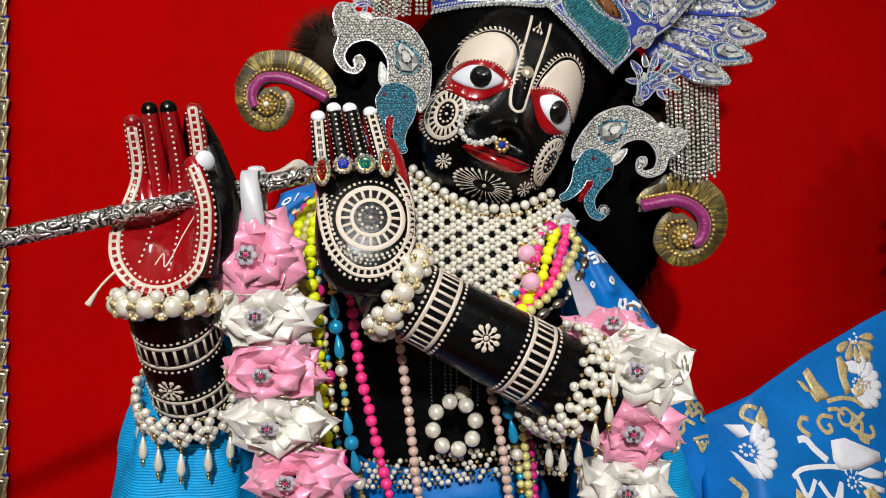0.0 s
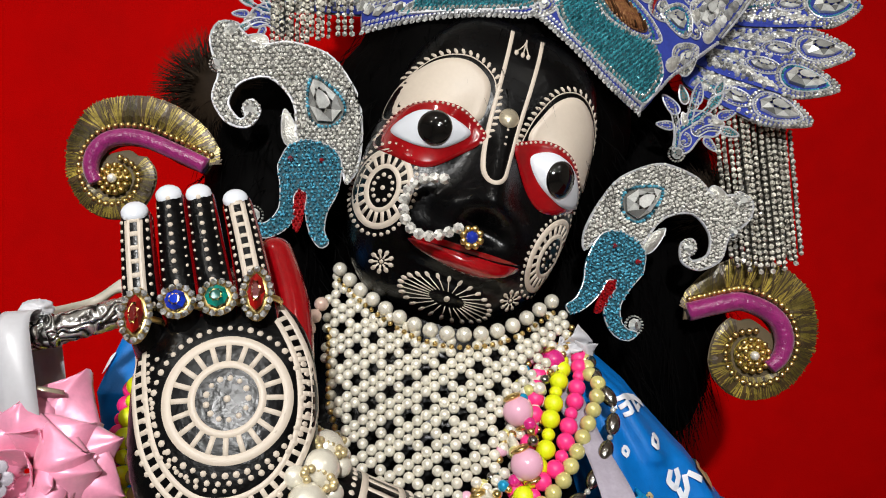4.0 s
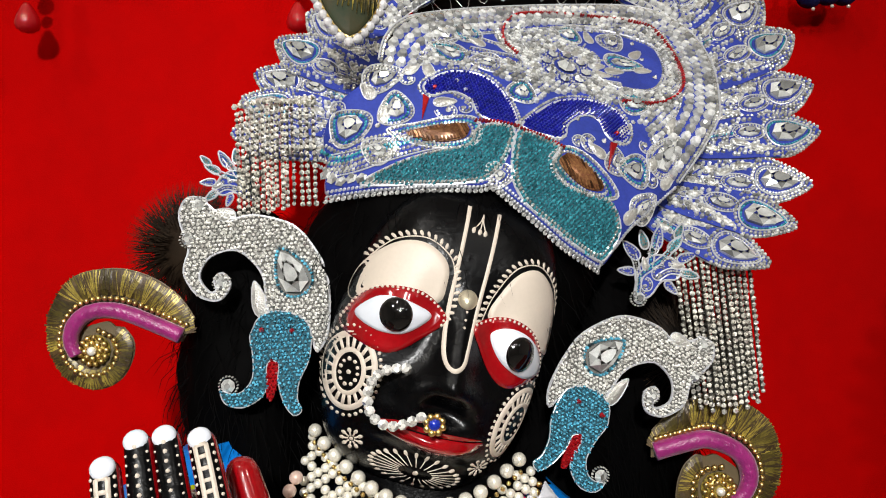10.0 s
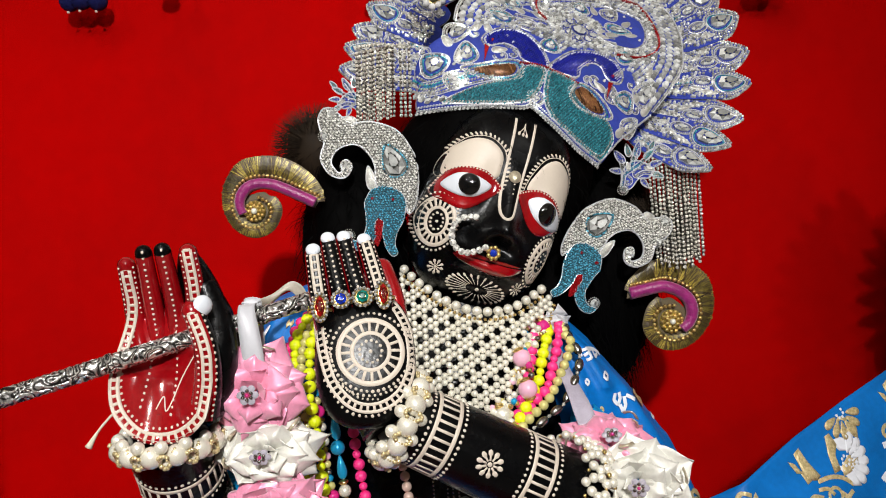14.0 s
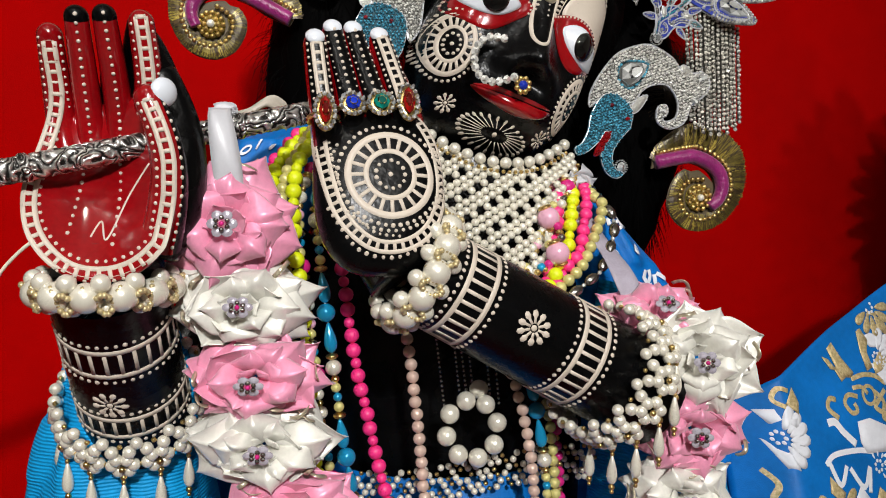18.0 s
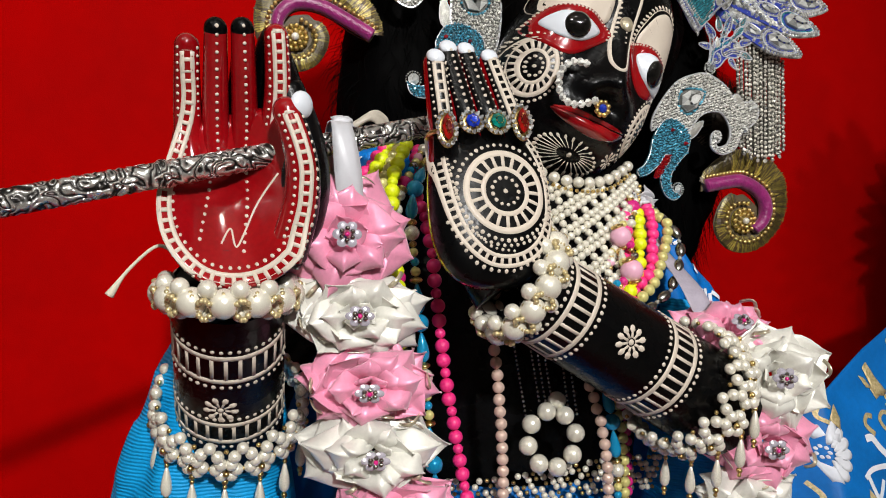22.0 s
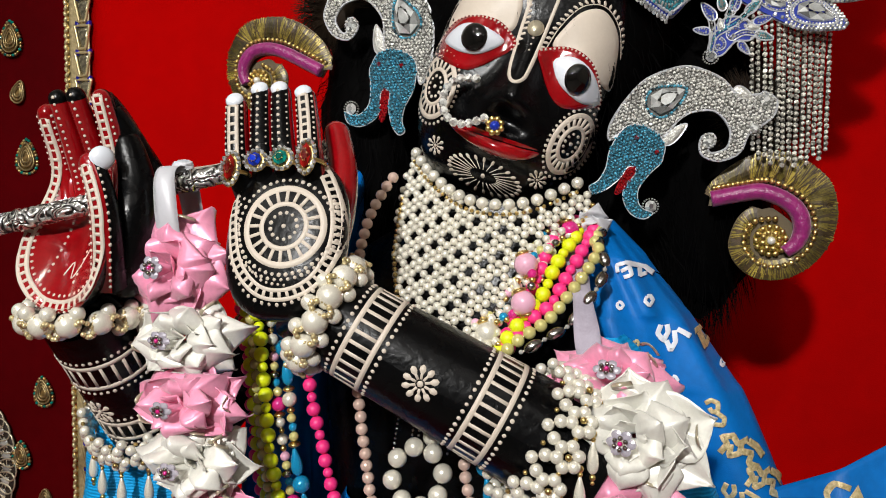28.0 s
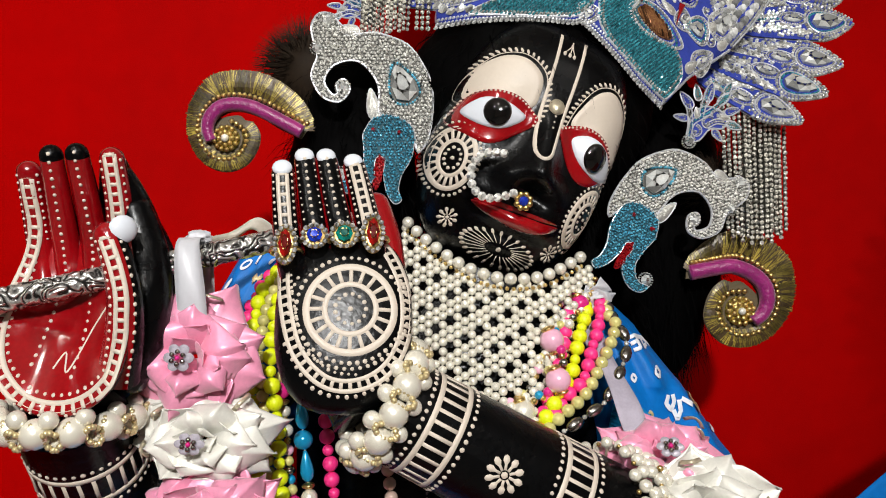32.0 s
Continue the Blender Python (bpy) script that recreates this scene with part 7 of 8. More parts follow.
# right side of the chest
bead_string("bead_necklace", "neon pink beads across the chest", [(0.088, 0.635, 1.223), (0.079, 0.609, 1.2127), (0.0745, 0.598, 1.2064), (0.0705, 0.584, 1.189), (0.063, 0.572, 1.1716), (0.057, 0.563, 1.158), (0.048, 0.553, 1.14)], NP, group="bead necklaces")
bead_string("bead_necklace", "neon yellow beads across the chest", [(0.096, 0.635, 1.223), (0.09, 0.612, 1.214), (0.081, 0.588, 1.197), (0.0765, 0.579, 1.185), (0.0735, 0.573, 1.1776), (0.061, 0.561, 1.161), (0.05, 0.555, 1.145)], NY, group="bead necklaces")
bead_string("bead_necklace", "second row of neon pink beads across the chest", [(0.1008, 0.635, 1.223), (0.0975, 0.606, 1.2108), (0.0853, 0.579, 1.185), (0.08, 0.571, 1.174), (0.072, 0.566, 1.1686), (0.058, 0.558, 1.15)], NP[1:] + NP[:1], group="bead necklaces")
bead_string("bead_necklace", "pale gold pearls across the chest", [(0.1032, 0.635, 1.2217), (0.102, 0.602, 1.21), (0.104, 0.593, 1.203), (0.089, 0.574, 1.179), (0.08, 0.565, 1.167), (0.0655, 0.557, 1.1565), (0.056, 0.553, 1.148)], [(GOLDPEARL, 3.9, 1, False)], group="bead necklaces")
bead_string("bead_necklace", "oval antique silver beads on the shoulder", [(0.1052, 0.635, 1.2208), (0.1046, 0.6, 1.2086), (0.109, 0.585, 1.1926), (0.094, 0.565, 1.167), (0.079, 0.557, 1.1565), (0.066, 0.552, 1.149)], [(STEELBEAD, 3.5, 1.7, False), (SEEDSILVER, 1.4, 1, False)], group="bead necklaces")
caps = empty("bead_necklace", (0.088, 0.625, 1.223), "large rose and cream pearls with gold caps across the chest", "necklace", "bead necklaces")
LARGE = [((0.0855, 0.611, 1.2165), 0.0058, MAGPEARL), ((0.0635, 0.581, 1.1965), 0.0072, PINKPEARL), ((0.0650, 0.566, 1.1755), 0.0074, PINKPEARL), ((0.0450, 0.562, 1.1575), 0.0074, PEARL)]
for q, r, m in LARGE:
    bead(caps, q, r, m, "large_pearl")
    for sg in (-1, 1):
        bead(caps, Vector(q) + Vector((-0.35 * sg, 0.1 * sg, 0.9 * sg)) * r * 1.02, r * 0.62, GOLD, "gold_cap", 0.4, (-0.35, 0.1, 0.9))
SMALL = [(PEARL, 2.6, 2.2, True), (GOLD, 1.9, 1, False), (GOLDPEARL, 3.1, 1, False), (STEELBEAD, 2.6, 1, False), (BLUEPEARL, 2.7, 1, False), (PEARL, 3.2, 1, False), (GOLD, 2.0, 1, False), (MAGPEARL, 3.0, 1, False)]
k = 0
for (q, r, m), (q2, r2, m2) in zip(LARGE, LARGE[1:]):
    for t in (0.34, 0.5, 0.66):
        for side in (-1, 1):
            sm, sr, lg, dr = SMALL[k % 8]
            p = Vector(q).lerp(Vector(q2), t) + Vector((0.0042 * side, 0.0012 * side - 0.001 * (k % 3), 0.0022 * side))
            bead(caps, p, sr * 0.001, sm, "bead", lg, (0.3 * side, -0.2, 1) if dr else None, dr)
            k += 1
bead_string("bead_necklace", "fine gold and pearl beads along the collar", [(0.08, 0.62, 1.223), (0.068, 0.6, 1.2095), (0.0555, 0.577, 1.182), (0.05, 0.569, 1.171), (0.036, 0.562, 1.162)], [(GOLDPEARL, 2.6, 1, False), (GOLD, 1.9, 1, False), (PINKPEARL, 2.8, 1, False), (GOLD, 1.9, 1, False), (BLUEPEARL, 2.4, 1, False), (STEELBEAD, 2.4, 1, False)], group="bead necklaces")

# pendant of pearls on thin chains
pend = empty("pearl_pendant", (0.008, 0.549, 1.072), "round pendant of large cream pearls on thin silver chains", "pendant")
for k in range(8):
    a = 2 * math.pi * k / 8 + 0.2
    bead(pend, (0.008 + 0.0155 * math.cos(a), 0.546 + 0.003 * math.sin(a), 1.074 + 0.0165 * math.sin(a)), 0.0058, PEARL, "pearl")
for q in ((0.014, 0.556, 1.095),):
    bead(pend, q, 0.0058, PEARL, "pearl")
for k, (x0, x1) in enumerate(((-0.010, -0.008), (0.001, 0.002), (0.005, 0.006), (0.010, 0.010), (0.022, 0.020), (0.027, 0.025))):
    g = Geo()
    for i in range(24):
        t = i / 23
        ball(g, (x0 + (x1 - x0) * t, 0.585 - 0.035 * t, 1.145 - 0.057 * t), 0.00105, 0, 6, 4)
    solid("chain", g, [STEELBEAD], pend, "thin ball chain")

# pearl net at the waist
waist = empty("waist_belt", (0.01, 0.565, 1.045), "belt of small pearls and gold beads at the waist", "belt")


def on_waist(x, z):
    return Vector((x, 0.560 + 2.2 * (x - 0.01) ** 2 - 0.2 * (z - 1.04), z))


for i in range(34):
    for j in range(6):
        x, z = -0.062 + 0.0047 * i + (0.0022 if j % 2 else 0), 1.028 + 0.0042 * j + 0.006 * math.sin((-0.062 + 0.0047 * i) * 30)
        if (i + 2 * j) % 5 == 0:
            continue
        bead(waist, on_waist(x, z), 0.0021 if (i + j) % 3 else 0.0014, PEARL if (i + j) % 3 else GOLD, "pearl" if (i + j) % 3 else "gold_bead")


# ---- cloth ----
def drape(rows, seed, amp):
    """Surface from rows (t, centre x, centre y, z, half width, half depth); u in 0..1 runs round the front."""
    def fn(i, j, lift=0.0):
        t = i * (len(rows) - 1)
        k = min(int(t), len(rows) - 2)
        f = t - k
        f = f * f * (3 - 2 * f)
        r = [a + (b - a) * f for a, b in zip(rows[k], rows[k + 1])]
        a = math.pi * (j * 1.5 - 0.75)
        fold = 1 + amp * noise.noise((j * 7 + seed, i * 2.5, seed)) + amp * 0.6 * math.sin(j * 23 + 3 * i + seed) * i + amp * 0.4 * noise.noise((j * 16, i * 6 + seed, 2.0))
        return Vector((r[0] + (r[3] * fold + lift) * math.sin(a), r[1] - (r[4] * fold + lift) * math.cos(a), r[2] - 0.01 * math.cos(a * 0.5) * 0))
    return fn


def cloth(name, label, rows, seed, amp, material, category="cloth", nu=60, nv=70):
    fn = drape(rows, seed, amp)
    g = Geo()
    sheet(g, lambda i, j: fn(i, j), nu, nv, 0, thick=0.0008)
    return solid(name, g, material, None, label, category), fn


shawl_r, SH_R = cloth("shawl", "deep blue silk shawl with white and gold prints over the shoulder", [(0.098, 0.668, 1.222, 0.010, 0.020), (0.106, 0.662, 1.200, 0.024, 0.050), (0.121, 0.662, 1.165, 0.037, 0.062), (0.138, 0.660, 1.120, 0.047, 0.064), (0.153, 0.655, 1.06, 0.056, 0.064), (0.172, 0.655, 0.95, 0.075, 0.075), (0.18, 0.655, 0.7, 0.10, 0.09), (0.18, 0.655, 0.553, 0.12, 0.10)], 1.7, 0.24, BLUECLOTH, "shawl")
shawl_l, SH_L = cloth("shawl", "deep blue silk shawl with small prints over the other shoulder", [(-0.085, 0.668, 1.262, 0.012, 0.020), (-0.105, 0.655, 1.245, 0.034, 0.052), (-0.118, 0.650, 1.210, 0.036, 0.056), (-0.126, 0.652, 1.17, 0.030, 0.040), (-0.132, 0.66, 1.10, 0.026, 0.030), (-0.14, 0.665, 0.9, 0.035, 0.03), (-0.15, 0.665, 0.7, 0.05, 0.04), (-0.15, 0.665, 0.553, 0.06, 0.05)], 4.2, 0.26, BLUECLOTH, "shawl")
cloth("sleeve", "sky blue ribbed sleeve cloth hanging beside the garland", [(0.112, 0.592, 1.156, 0.008, 0.014), (0.121, 0.590, 1.136, 0.021, 0.026), (0.130, 0.592, 1.108, 0.028, 0.033), (0.138, 0.596, 1.08, 0.032, 0.037), (0.147, 0.602, 1.04, 0.039, 0.042), (0.160, 0.61, 0.95, 0.053, 0.054), (0.165, 0.61, 0.75, 0.075, 0.065), (0.165, 0.61, 0.553, 0.09, 0.07)], 8.1, 0.17, SKYCLOTH, "sleeve")
cloth("sleeve", "sky blue woven sleeve cloth under the forearm", [(-0.186, 0.572, 1.135, 0.024, 0.022), (-0.188, 0.572, 1.112, 0.034, 0.030), (-0.190, 0.574, 1.085, 0.040, 0.034), (-0.192, 0.578, 1.05, 0.048, 0.040), (-0.195, 0.580, 0.98, 0.060, 0.05), (-0.20, 0.58, 0.75, 0.08, 0.06), (-0.20, 0.585, 0.553, 0.095, 0.07)], 2.9, 0.17, SKYCLOTH, "sleeve")
cloth("gown", "blue gown under the belt reaching the platform", [(0.005, 0.66, 1.034, 0.085, 0.085), (0.005, 0.66, 1.015, 0.092, 0.090), (0.005, 0.66, 0.95, 0.105, 0.10), (0.005, 0.66, 0.75, 0.16, 0.13), (0.005, 0.66, 0.553, 0.2, 0.16)], 6.1, 0.06, BLUECLOTH, "gown")


def print_on(fn, i0, j0, si, sj):
    """Print space on a drape: mm from the point (i0, j0)."""
    def place(u, v, h=0.0):
        p = fn(i0 - v * si, j0 + u * sj)
        q = fn(i0 - v * si, j0 + u * sj, 0.001)
        d = (q - p).normalized()
        return p + d * (0.0016 + h * 0.0003)
    return place


def prints(name, label, place, specs, parent, grow=1.0):
    """Printed shapes: petals, dashes, curls."""
    for kind, u, v, r, tn, m in specs:
        r *= grow
        g = Geo()
        if kind == "petal":
            fill(g, drop_line(u, v, r * 2, r * 0.9, tn, 16), place, 0.4, 0, rings=3)
        elif kind == "leaf":
            fill(g, drop_line(u, v, r * 2.3, r * 0.78, tn, 16), place, 0.4, 0, rings=3)
        elif kind == "line":
            c, s = math.cos(radians(tn)), math.sin(radians(tn))
            stroke(g, [(u - r * c, v - r * s), (u - r * 0.4 * c + r * 0.06 * s, v - r * 0.4 * s + r * 0.06 * c), (u + r * 0.4 * c, v + r * 0.4 * s), (u + r * c, v + r * s)], 2.4, place, 0.4, 0)
        elif kind == "dash":
            c, s = math.cos(radians(tn)), math.sin(radians(tn))
            stroke(g, [(u - r * c, v - r * s), (u, v), (u + r * c, v + r * s)], r * 0.45, place, 0.4, 0)
        elif kind == "curl":
            pts = [(u + r * (1 - 0.7 * k / 20) * math.cos(radians(tn) + k * 0.26), v + r * (1 - 0.7 * k / 20) * math.sin(radians(tn) + k * 0.26)) for k in range(21)]
            stroke(g, pts, r * 0.33, place, 0.4, 0)
        elif kind == "ring":
            stroke(g, ring(u, v, r, r * 0.6, 16, tn), r * 0.45, place, 0.4, 0, True)
        elif kind == "step":
            pts = [(u + x * r, v + y * r) for x, y in ((-1, 0), (-0.5, 0.5), (0, 0), (0.5, 0.5), (1, 0), (0.5, -0.7), (0, -0.2), (-0.5, -0.7))]
            fill(g, [Vector(p) for p in pts], place, 0.4, 0, rings=2)
        solid(name, g, [m], parent)


W_, G_ = WHITEPRINT, GOLDPRINT

def print_at(fn, x0, z0):
    """Print space on a drape: mm across and up from a place on its outer front."""
    def search(value, lo, hi, low):
        for _ in range(22):
            mid = 0.5 * (lo + hi)
            lo, hi = (mid, hi) if low(value(mid)) else (lo, mid)
        return 0.5 * (lo + hi)

    def place(u, v, h=0.0):
        x, z = x0 + u * 0.001, z0 + v * 0.001
        i = search(lambda q: fn(q, 0.5).z, 0.0, 1.0, lambda got: got > z)
        j = search(lambda q: fn(i, q).x, 0.36, 0.83, lambda got: got < x)
        p, q = fn(i, j), fn(i, j, 0.001)
        return p + (q - p).normalized() * (0.0016 + h * 0.0003)
    return place


FRET = (((-10, -2), (-11, 3), (-5, 5), (0, 3), (6, 1), (12, -4)), ((-8, -1), (-3, 2), (-1, -3), (-6, -5)), ((3, 1), (4, -4), (8, -3)))
HOOKS = (((-5, 9), (-7, 3), (-3, -2), (0, 4), (-1, 9)), ((-1, -2), (2, -9), (5, -3), (4, 5)), ((6, 6), (10, 4), (15, 1)))
ARROW = (((-9, 5), (0, 7), (9, 6)), ((-6, 4), (-1, -6), (4, 3)), ((-2, 3), (1, -1)), ((6, 3), (9, -4), (10, -9)))
HOOKCURL = (((-5, 6), (-1, 9), (4, 7), (4, 1), (0, 0), (-2, 3)), ((3, 0), (9, -4), (8, -9), (1, -9)))
STEPS = (((-10, -4), (-6, 2), (-9, 6), (-3, 7), (0, 2), (6, 4)), ((-4, 2), (-5, -5), (1, -3), (2, 2)), ((2, -2), (8, -4), (6, -9), (12, -12)), ((6, 3), (11, -1), (15, -7)))
SMALL = (((-2, 3), (-3, 0), (0, -3), (2, 0), (0, 3), (-2, 3)),)
for x0, z0, lines, k, wide, m in ((0.124, 1.193, FRET, 0.9, 1.6, W_), (0.134, 1.175, SMALL, 0.9, 1.4, W_), (0.145, 1.153, HOOKS, 0.85, 2.0, W_), (0.168, 1.151, ARROW, 0.85, 1.9, G_), (0.171, 1.110, HOOKCURL, 0.8, 1.9, G_), (0.186, 1.090, STEPS, 1.0, 2.4, G_),
                                (0.118, 1.172, SMALL, 0.7, 1.2, W_), (0.128, 1.150, SMALL, 0.6, 1.2, G_), (0.150, 1.128, SMALL, 0.7, 1.4, W_), (0.200, 1.072, STEPS, 0.9, 2.2, G_), (0.185, 1.060, HOOKS, 0.9, 1.9, G_), (0.178, 1.135, SMALL, 0.6, 1.2, W_), (0.160, 1.178, SMALL, 0.6, 1.2, W_), (0.205, 1.045, ARROW, 0.9, 1.9, G_)):
    here = print_at(SH_R, x0, z0)
    for path in lines:
        g = Geo()
        stroke(g, along([Vector((q[0] * k, q[1] * k)) for q in path], 1.0), wide * 1.45, here, 0.4, 0)
        solid("print_motif", g, [m], shawl_r)
pp = print_on(SH_L, 0.2, 0.45, 0.004, 0.0045)
prints("print_motif", "", pp, [("ring", -10, 4, 3, 30, W_), ("dash", -2, 8, 4, 80, W_), ("step", 4, -2, 4, 0, G_), ("petal", -16, -6, 4, 60, W_), ("petal", 10, 6, 3, 30, W_)], shawl_l)

# ---- the neighbouring figure: its spread cloth, crown edge and plain body ----
TOP_X = [0.16, 0.20, 0.24, 0.30, 0.36, 0.42, 0.50, 0.60, 0.75, 0.95]
TOP_Z = [1.026, 1.058, 1.084, 1.112, 1.136, 1.158, 1.184, 1.21, 1.21, 1.10]


def veil_y(x, z):
    lean = 0.595 + 0.30 * (x - 0.25) + 0.40 * (max(z, 0.9) - 1.06)
    return min(lean, 0.69) + 0.04 * max(0.0, 1 - (x - 0.205) / 0.035)


def veil(i, j, lift=0.0):
    x = 0.205 + 0.70 * i
    zt = float(np.interp(x, TOP_X, TOP_Z))
    z = zt - (zt - 0.553) * j
    y = veil_y(x, z) - 0.010 * math.sin(x * 26 + 5 * j) * j - 0.004 * noise.noise((x * 12, z * 9, 1.0))
    return Vector((x, y - lift, z))


g = Geo()
sheet(g, lambda i, j: veil(i, j), 170, 130, 0, thick=0.001)
veil_ob = solid("spread_veil", g, BLUECLOTH, None, "bright blue silk veil with gold and white folk prints", "veil")


def on_veil(u, v, h=0.0):
    """mm from the middle of the first printed crown on the veil."""
    x, z = 0.314 + u * 0.001, 1.081 + v * 0.001
    zt = float(np.interp(x, TOP_X, TOP_Z))
    return veil((x - 0.205) / 0.70, max(0.0, (zt - z) / (zt - 0.553)), 0.0016 + max(h, 0) * 0.0003)


def on_print(u, v):
    """True where a print lies on the visible part of the veil."""
    x, z = 0.314 + u * 0.001, 1.081 + v * 0.001
    return 0.207 < x < 0.88 and 0.6 < z < float(np.interp(x, TOP_X, TOP_Z)) - 0.002


def veil_shape(pts, m, du, dv, k, wide=0.0):
    """A filled print, or a line of the given width."""
    pts = [Vector((du + k * p[0], dv + k * p[1])) for p in pts]
    if not all(on_print(p.x, p.y) for p in pts):
        return
    g = Geo()
    if wide:
        stroke(g, along(spline([tuple(p) for p in pts], 4), 1.2), wide * k, on_veil, 0.4, 0)
    else:
        fill(g, pts, on_veil, 0.4, 0, rings=2)
    solid("print_motif", g, [m], veil_ob)


def petals(cu, cv, r0, r1, n, a0, a1, m, du, dv, k):
    """A printed daisy or half daisy with a dotted heart."""
    for q in range(n):
        a = radians(a0 + (a1 - a0) * q / max(1, n - 1))
        mid = 0.5 * (r0 + r1)
        veil_shape([tuple(p) for p in drop_line(cu + mid * math.cos(a), cv + mid * math.sin(a), r1 - r0, (r1 - r0) * 0.42, math.degrees(a) + 180, 14)], m, du, dv, k)
    for q in range(7):
        a = 2 * math.pi * q / 7
        veil_shape([tuple(p) for p in ring(cu + r0 * 0.62 * math.cos(a), cv + r0 * 0.62 * math.sin(a), 1.3, 1.3, 8)], W_, du, dv, k)


def folk_print(du, dv, k=1.0):
    """A gold leaf crown with curls over a white bird, a daisy above and a half daisy below."""
    for pts in (((-21, 18), (-15, 22), (-9, 11), (0, 0), (-4, -3), (-14, -2)), ((-19, 5), (-12, 5), (-8, -2), (-14, -5)), ((-10, 34), (0, 37), (6, 28), (5, 17), (8, 4), (3, 1), (-1, 14), (-7, 27)),
                ((13, 28), (18, 30), (23, 21), (19, 13), (21, 2), (14, 0), (12, 14)), ((23, 5), (32, 12), (41, 9), (40, 3), (30, -1), (22, -3)), ((-28, 13), (-22, 11), (-16, 3), (-22, 4))):
        veil_shape(pts, G_, du, dv, k)
    for pts, w in ((((-4, -4), (9, -2), (21, -4), (30, -10)), 3.4), (((-5, -10), (4, -10), (9, -15)), 3.0), (((28, -14), (18, -21), (14, -25), (28, -32), (34, -30), (32, -24)), 3.6),
                   (((-2, -16), (-11, -14), (-16, -19), (-11, -26), (-5, -25), (-7, -20)), 3.2), (((-24, -16), (-30, -15), (-33, -21), (-25, -28)), 3.6)):
        veil_shape(pts, G_, du, dv, k, w)
    veil_shape([tuple(p) for p in ring(10, -16, 6.2, 6.2, 14)] + [(16.2, -16)], G_, du, dv, k, 2.6)
    for pts in (((-8, -32), (5, -31), (36, -44), (36, -50), (14, -55), (-5, -53), (-9, -46)), ((10, -57), (24, -54), (36, -59), (35, -63), (22, -62)), ((10, -62), (22, -65), (35, -70), (34, -74), (20, -70)), ((-28, -82), (-18, -72), (-8, -84), (-14, -92), (-24, -90))):
        veil_shape(pts, W_, du, dv, k)
    for pts, w in ((((-37, -30), (-30, -30), (-24, -37), (-14, -46)), 5.0), (((-47, -55), (-37, -50), (-14, -50), (2, -53)), 3.6), (((-44, -53), (-37, -69), (-28, -58)), 3.6), (((-25, -60), (-14, -74), (-5, -62), (-9, -78)), 3.6)):
        veil_shape(pts, W_, du, dv, k, w)
    for pts in (((2, -76), (-8, -90), (6, -96), (14, -86)), ((-46, -62), (-34, -74), (-38, -80), (-48, -72))):
        veil_shape(pts, G_, du, dv, k)
    for pts, w in ((((-40, -88), (-30, -96), (-22, -92)), 4.0), (((12, -80), (24, -84), (32, -80)), 4.0)):
        veil_shape(pts, G_, du, dv, k, w)
    petals(5, -63, 6, 10, 6, -60, 120, W_, du, dv, k)
    petals(34, 44, 6, 21, 9, 150, 390, G_, du, dv, k)
    petals(-80, -36, 6, 24, 6, -50, 60, W_, du, dv, k)
    veil_shape(((-92, -20), (-80, -18), (-64, -24), (-66, -30), (-84, -28)), W_, du, dv, k)
    veil_shape(((-90, -38), (-72, -44), (-70, -56), (-78, -55)), W_, du, dv, k)
    veil_shape(((-72, -14), (-64, -4), (-60, -14), (-62, -22)), G_, du, dv, k)
    for pts, w in ((((-92, -58), (-84, -66), (-88, -76), (-80, -80)), 3.6), (((-72, -16), (-80, -12), (-76, -4), (-68, -6)), 3.0)):
        veil_shape(pts, G_, du, dv, k, w)


for du, dv in ((0, 0), (108, 44), (128, -62), (24, -104), (-76, -128), (236, -20), (140, -170), (40, -215)):
    folk_print(du, dv)
C2 = Space((0.615, 0.735, 1.255), (1, 0, 0), (0, -1, 0))
side_crown = empty("side_crown", C2.o, "silver and teal beaded crown of the neighbouring figure", "crown")
for k in range(13):
    a = 118 + 10.2 * k
    c, s = math.cos(radians(a)), math.sin(radians(a))
    place = lambda u, v, h, c=c, s=s: C2(u * c - v * s, u * s + v * c, h)
    g = Geo()
    line = spline([(98, -9), (124, -11), (138, -7), (150, 0), (138, 7), (124, 11), (98, 9)], 4, True)
    fill(g, line, place, 0, 0, rings=2)
    fill(g, line, lambda u, v, h, p=place: p(u, v, h - 1.6), 0, 5, rings=1)
    wire(g, line, 0.6, place, 5, True)
    gem_motif(g, 134, 0, 20, 10, 0, place, 2 if k % 2 else 1)
    gem_motif(g, 110, 0, 10, 6, 0, place, 1)
    bead_row(g, line, 2.8, 1.2, place, 1, True)
    solid("halo_feather", g, ORN, side_crown, smooth=False)
g = Geo()
fill(g, ring(0, 0, 104, n=60), C2, -2, 0, rings=4)
fill(g, ring(0, 0, 104, n=60), lambda u, v, h: C2(u, v, h - 5), -2, 5, rings=1)
solid("crown_plate", g, ORN, side_crown)
for k in range(8):
    p0 = Vector((0.474 + 0.0035 * k, 0.728, 1.205))
    g = Geo()
    for i in range(30):
        S = Space(p0 + Vector((0, 0, -0.0031 * i)), (1, rng.uniform(-0.2, 0.2), 0), (0, -1, 0.1))
        stone(g, 0, 0, 1.3, S, 1.4, 0, 0.785, 4)
    solid("fringe_strand", g, [CRYSTAL], side_crown, smooth=False)
g = Geo()
ball(g, (0.62, 0.80, 1.27), 0.065, 0, 24, 16, 1.3, (0, 0, 1))
sheet(g, lambda i, j: (0.62 + (0.07 + 0.10 * (1 - i)) * math.sin(6.283 * j), 0.80 - (0.05 + 0.02 * (1 - i)) * math.cos(6.283 * j), 0.55 + 0.66 * i), 20, 30, 0)
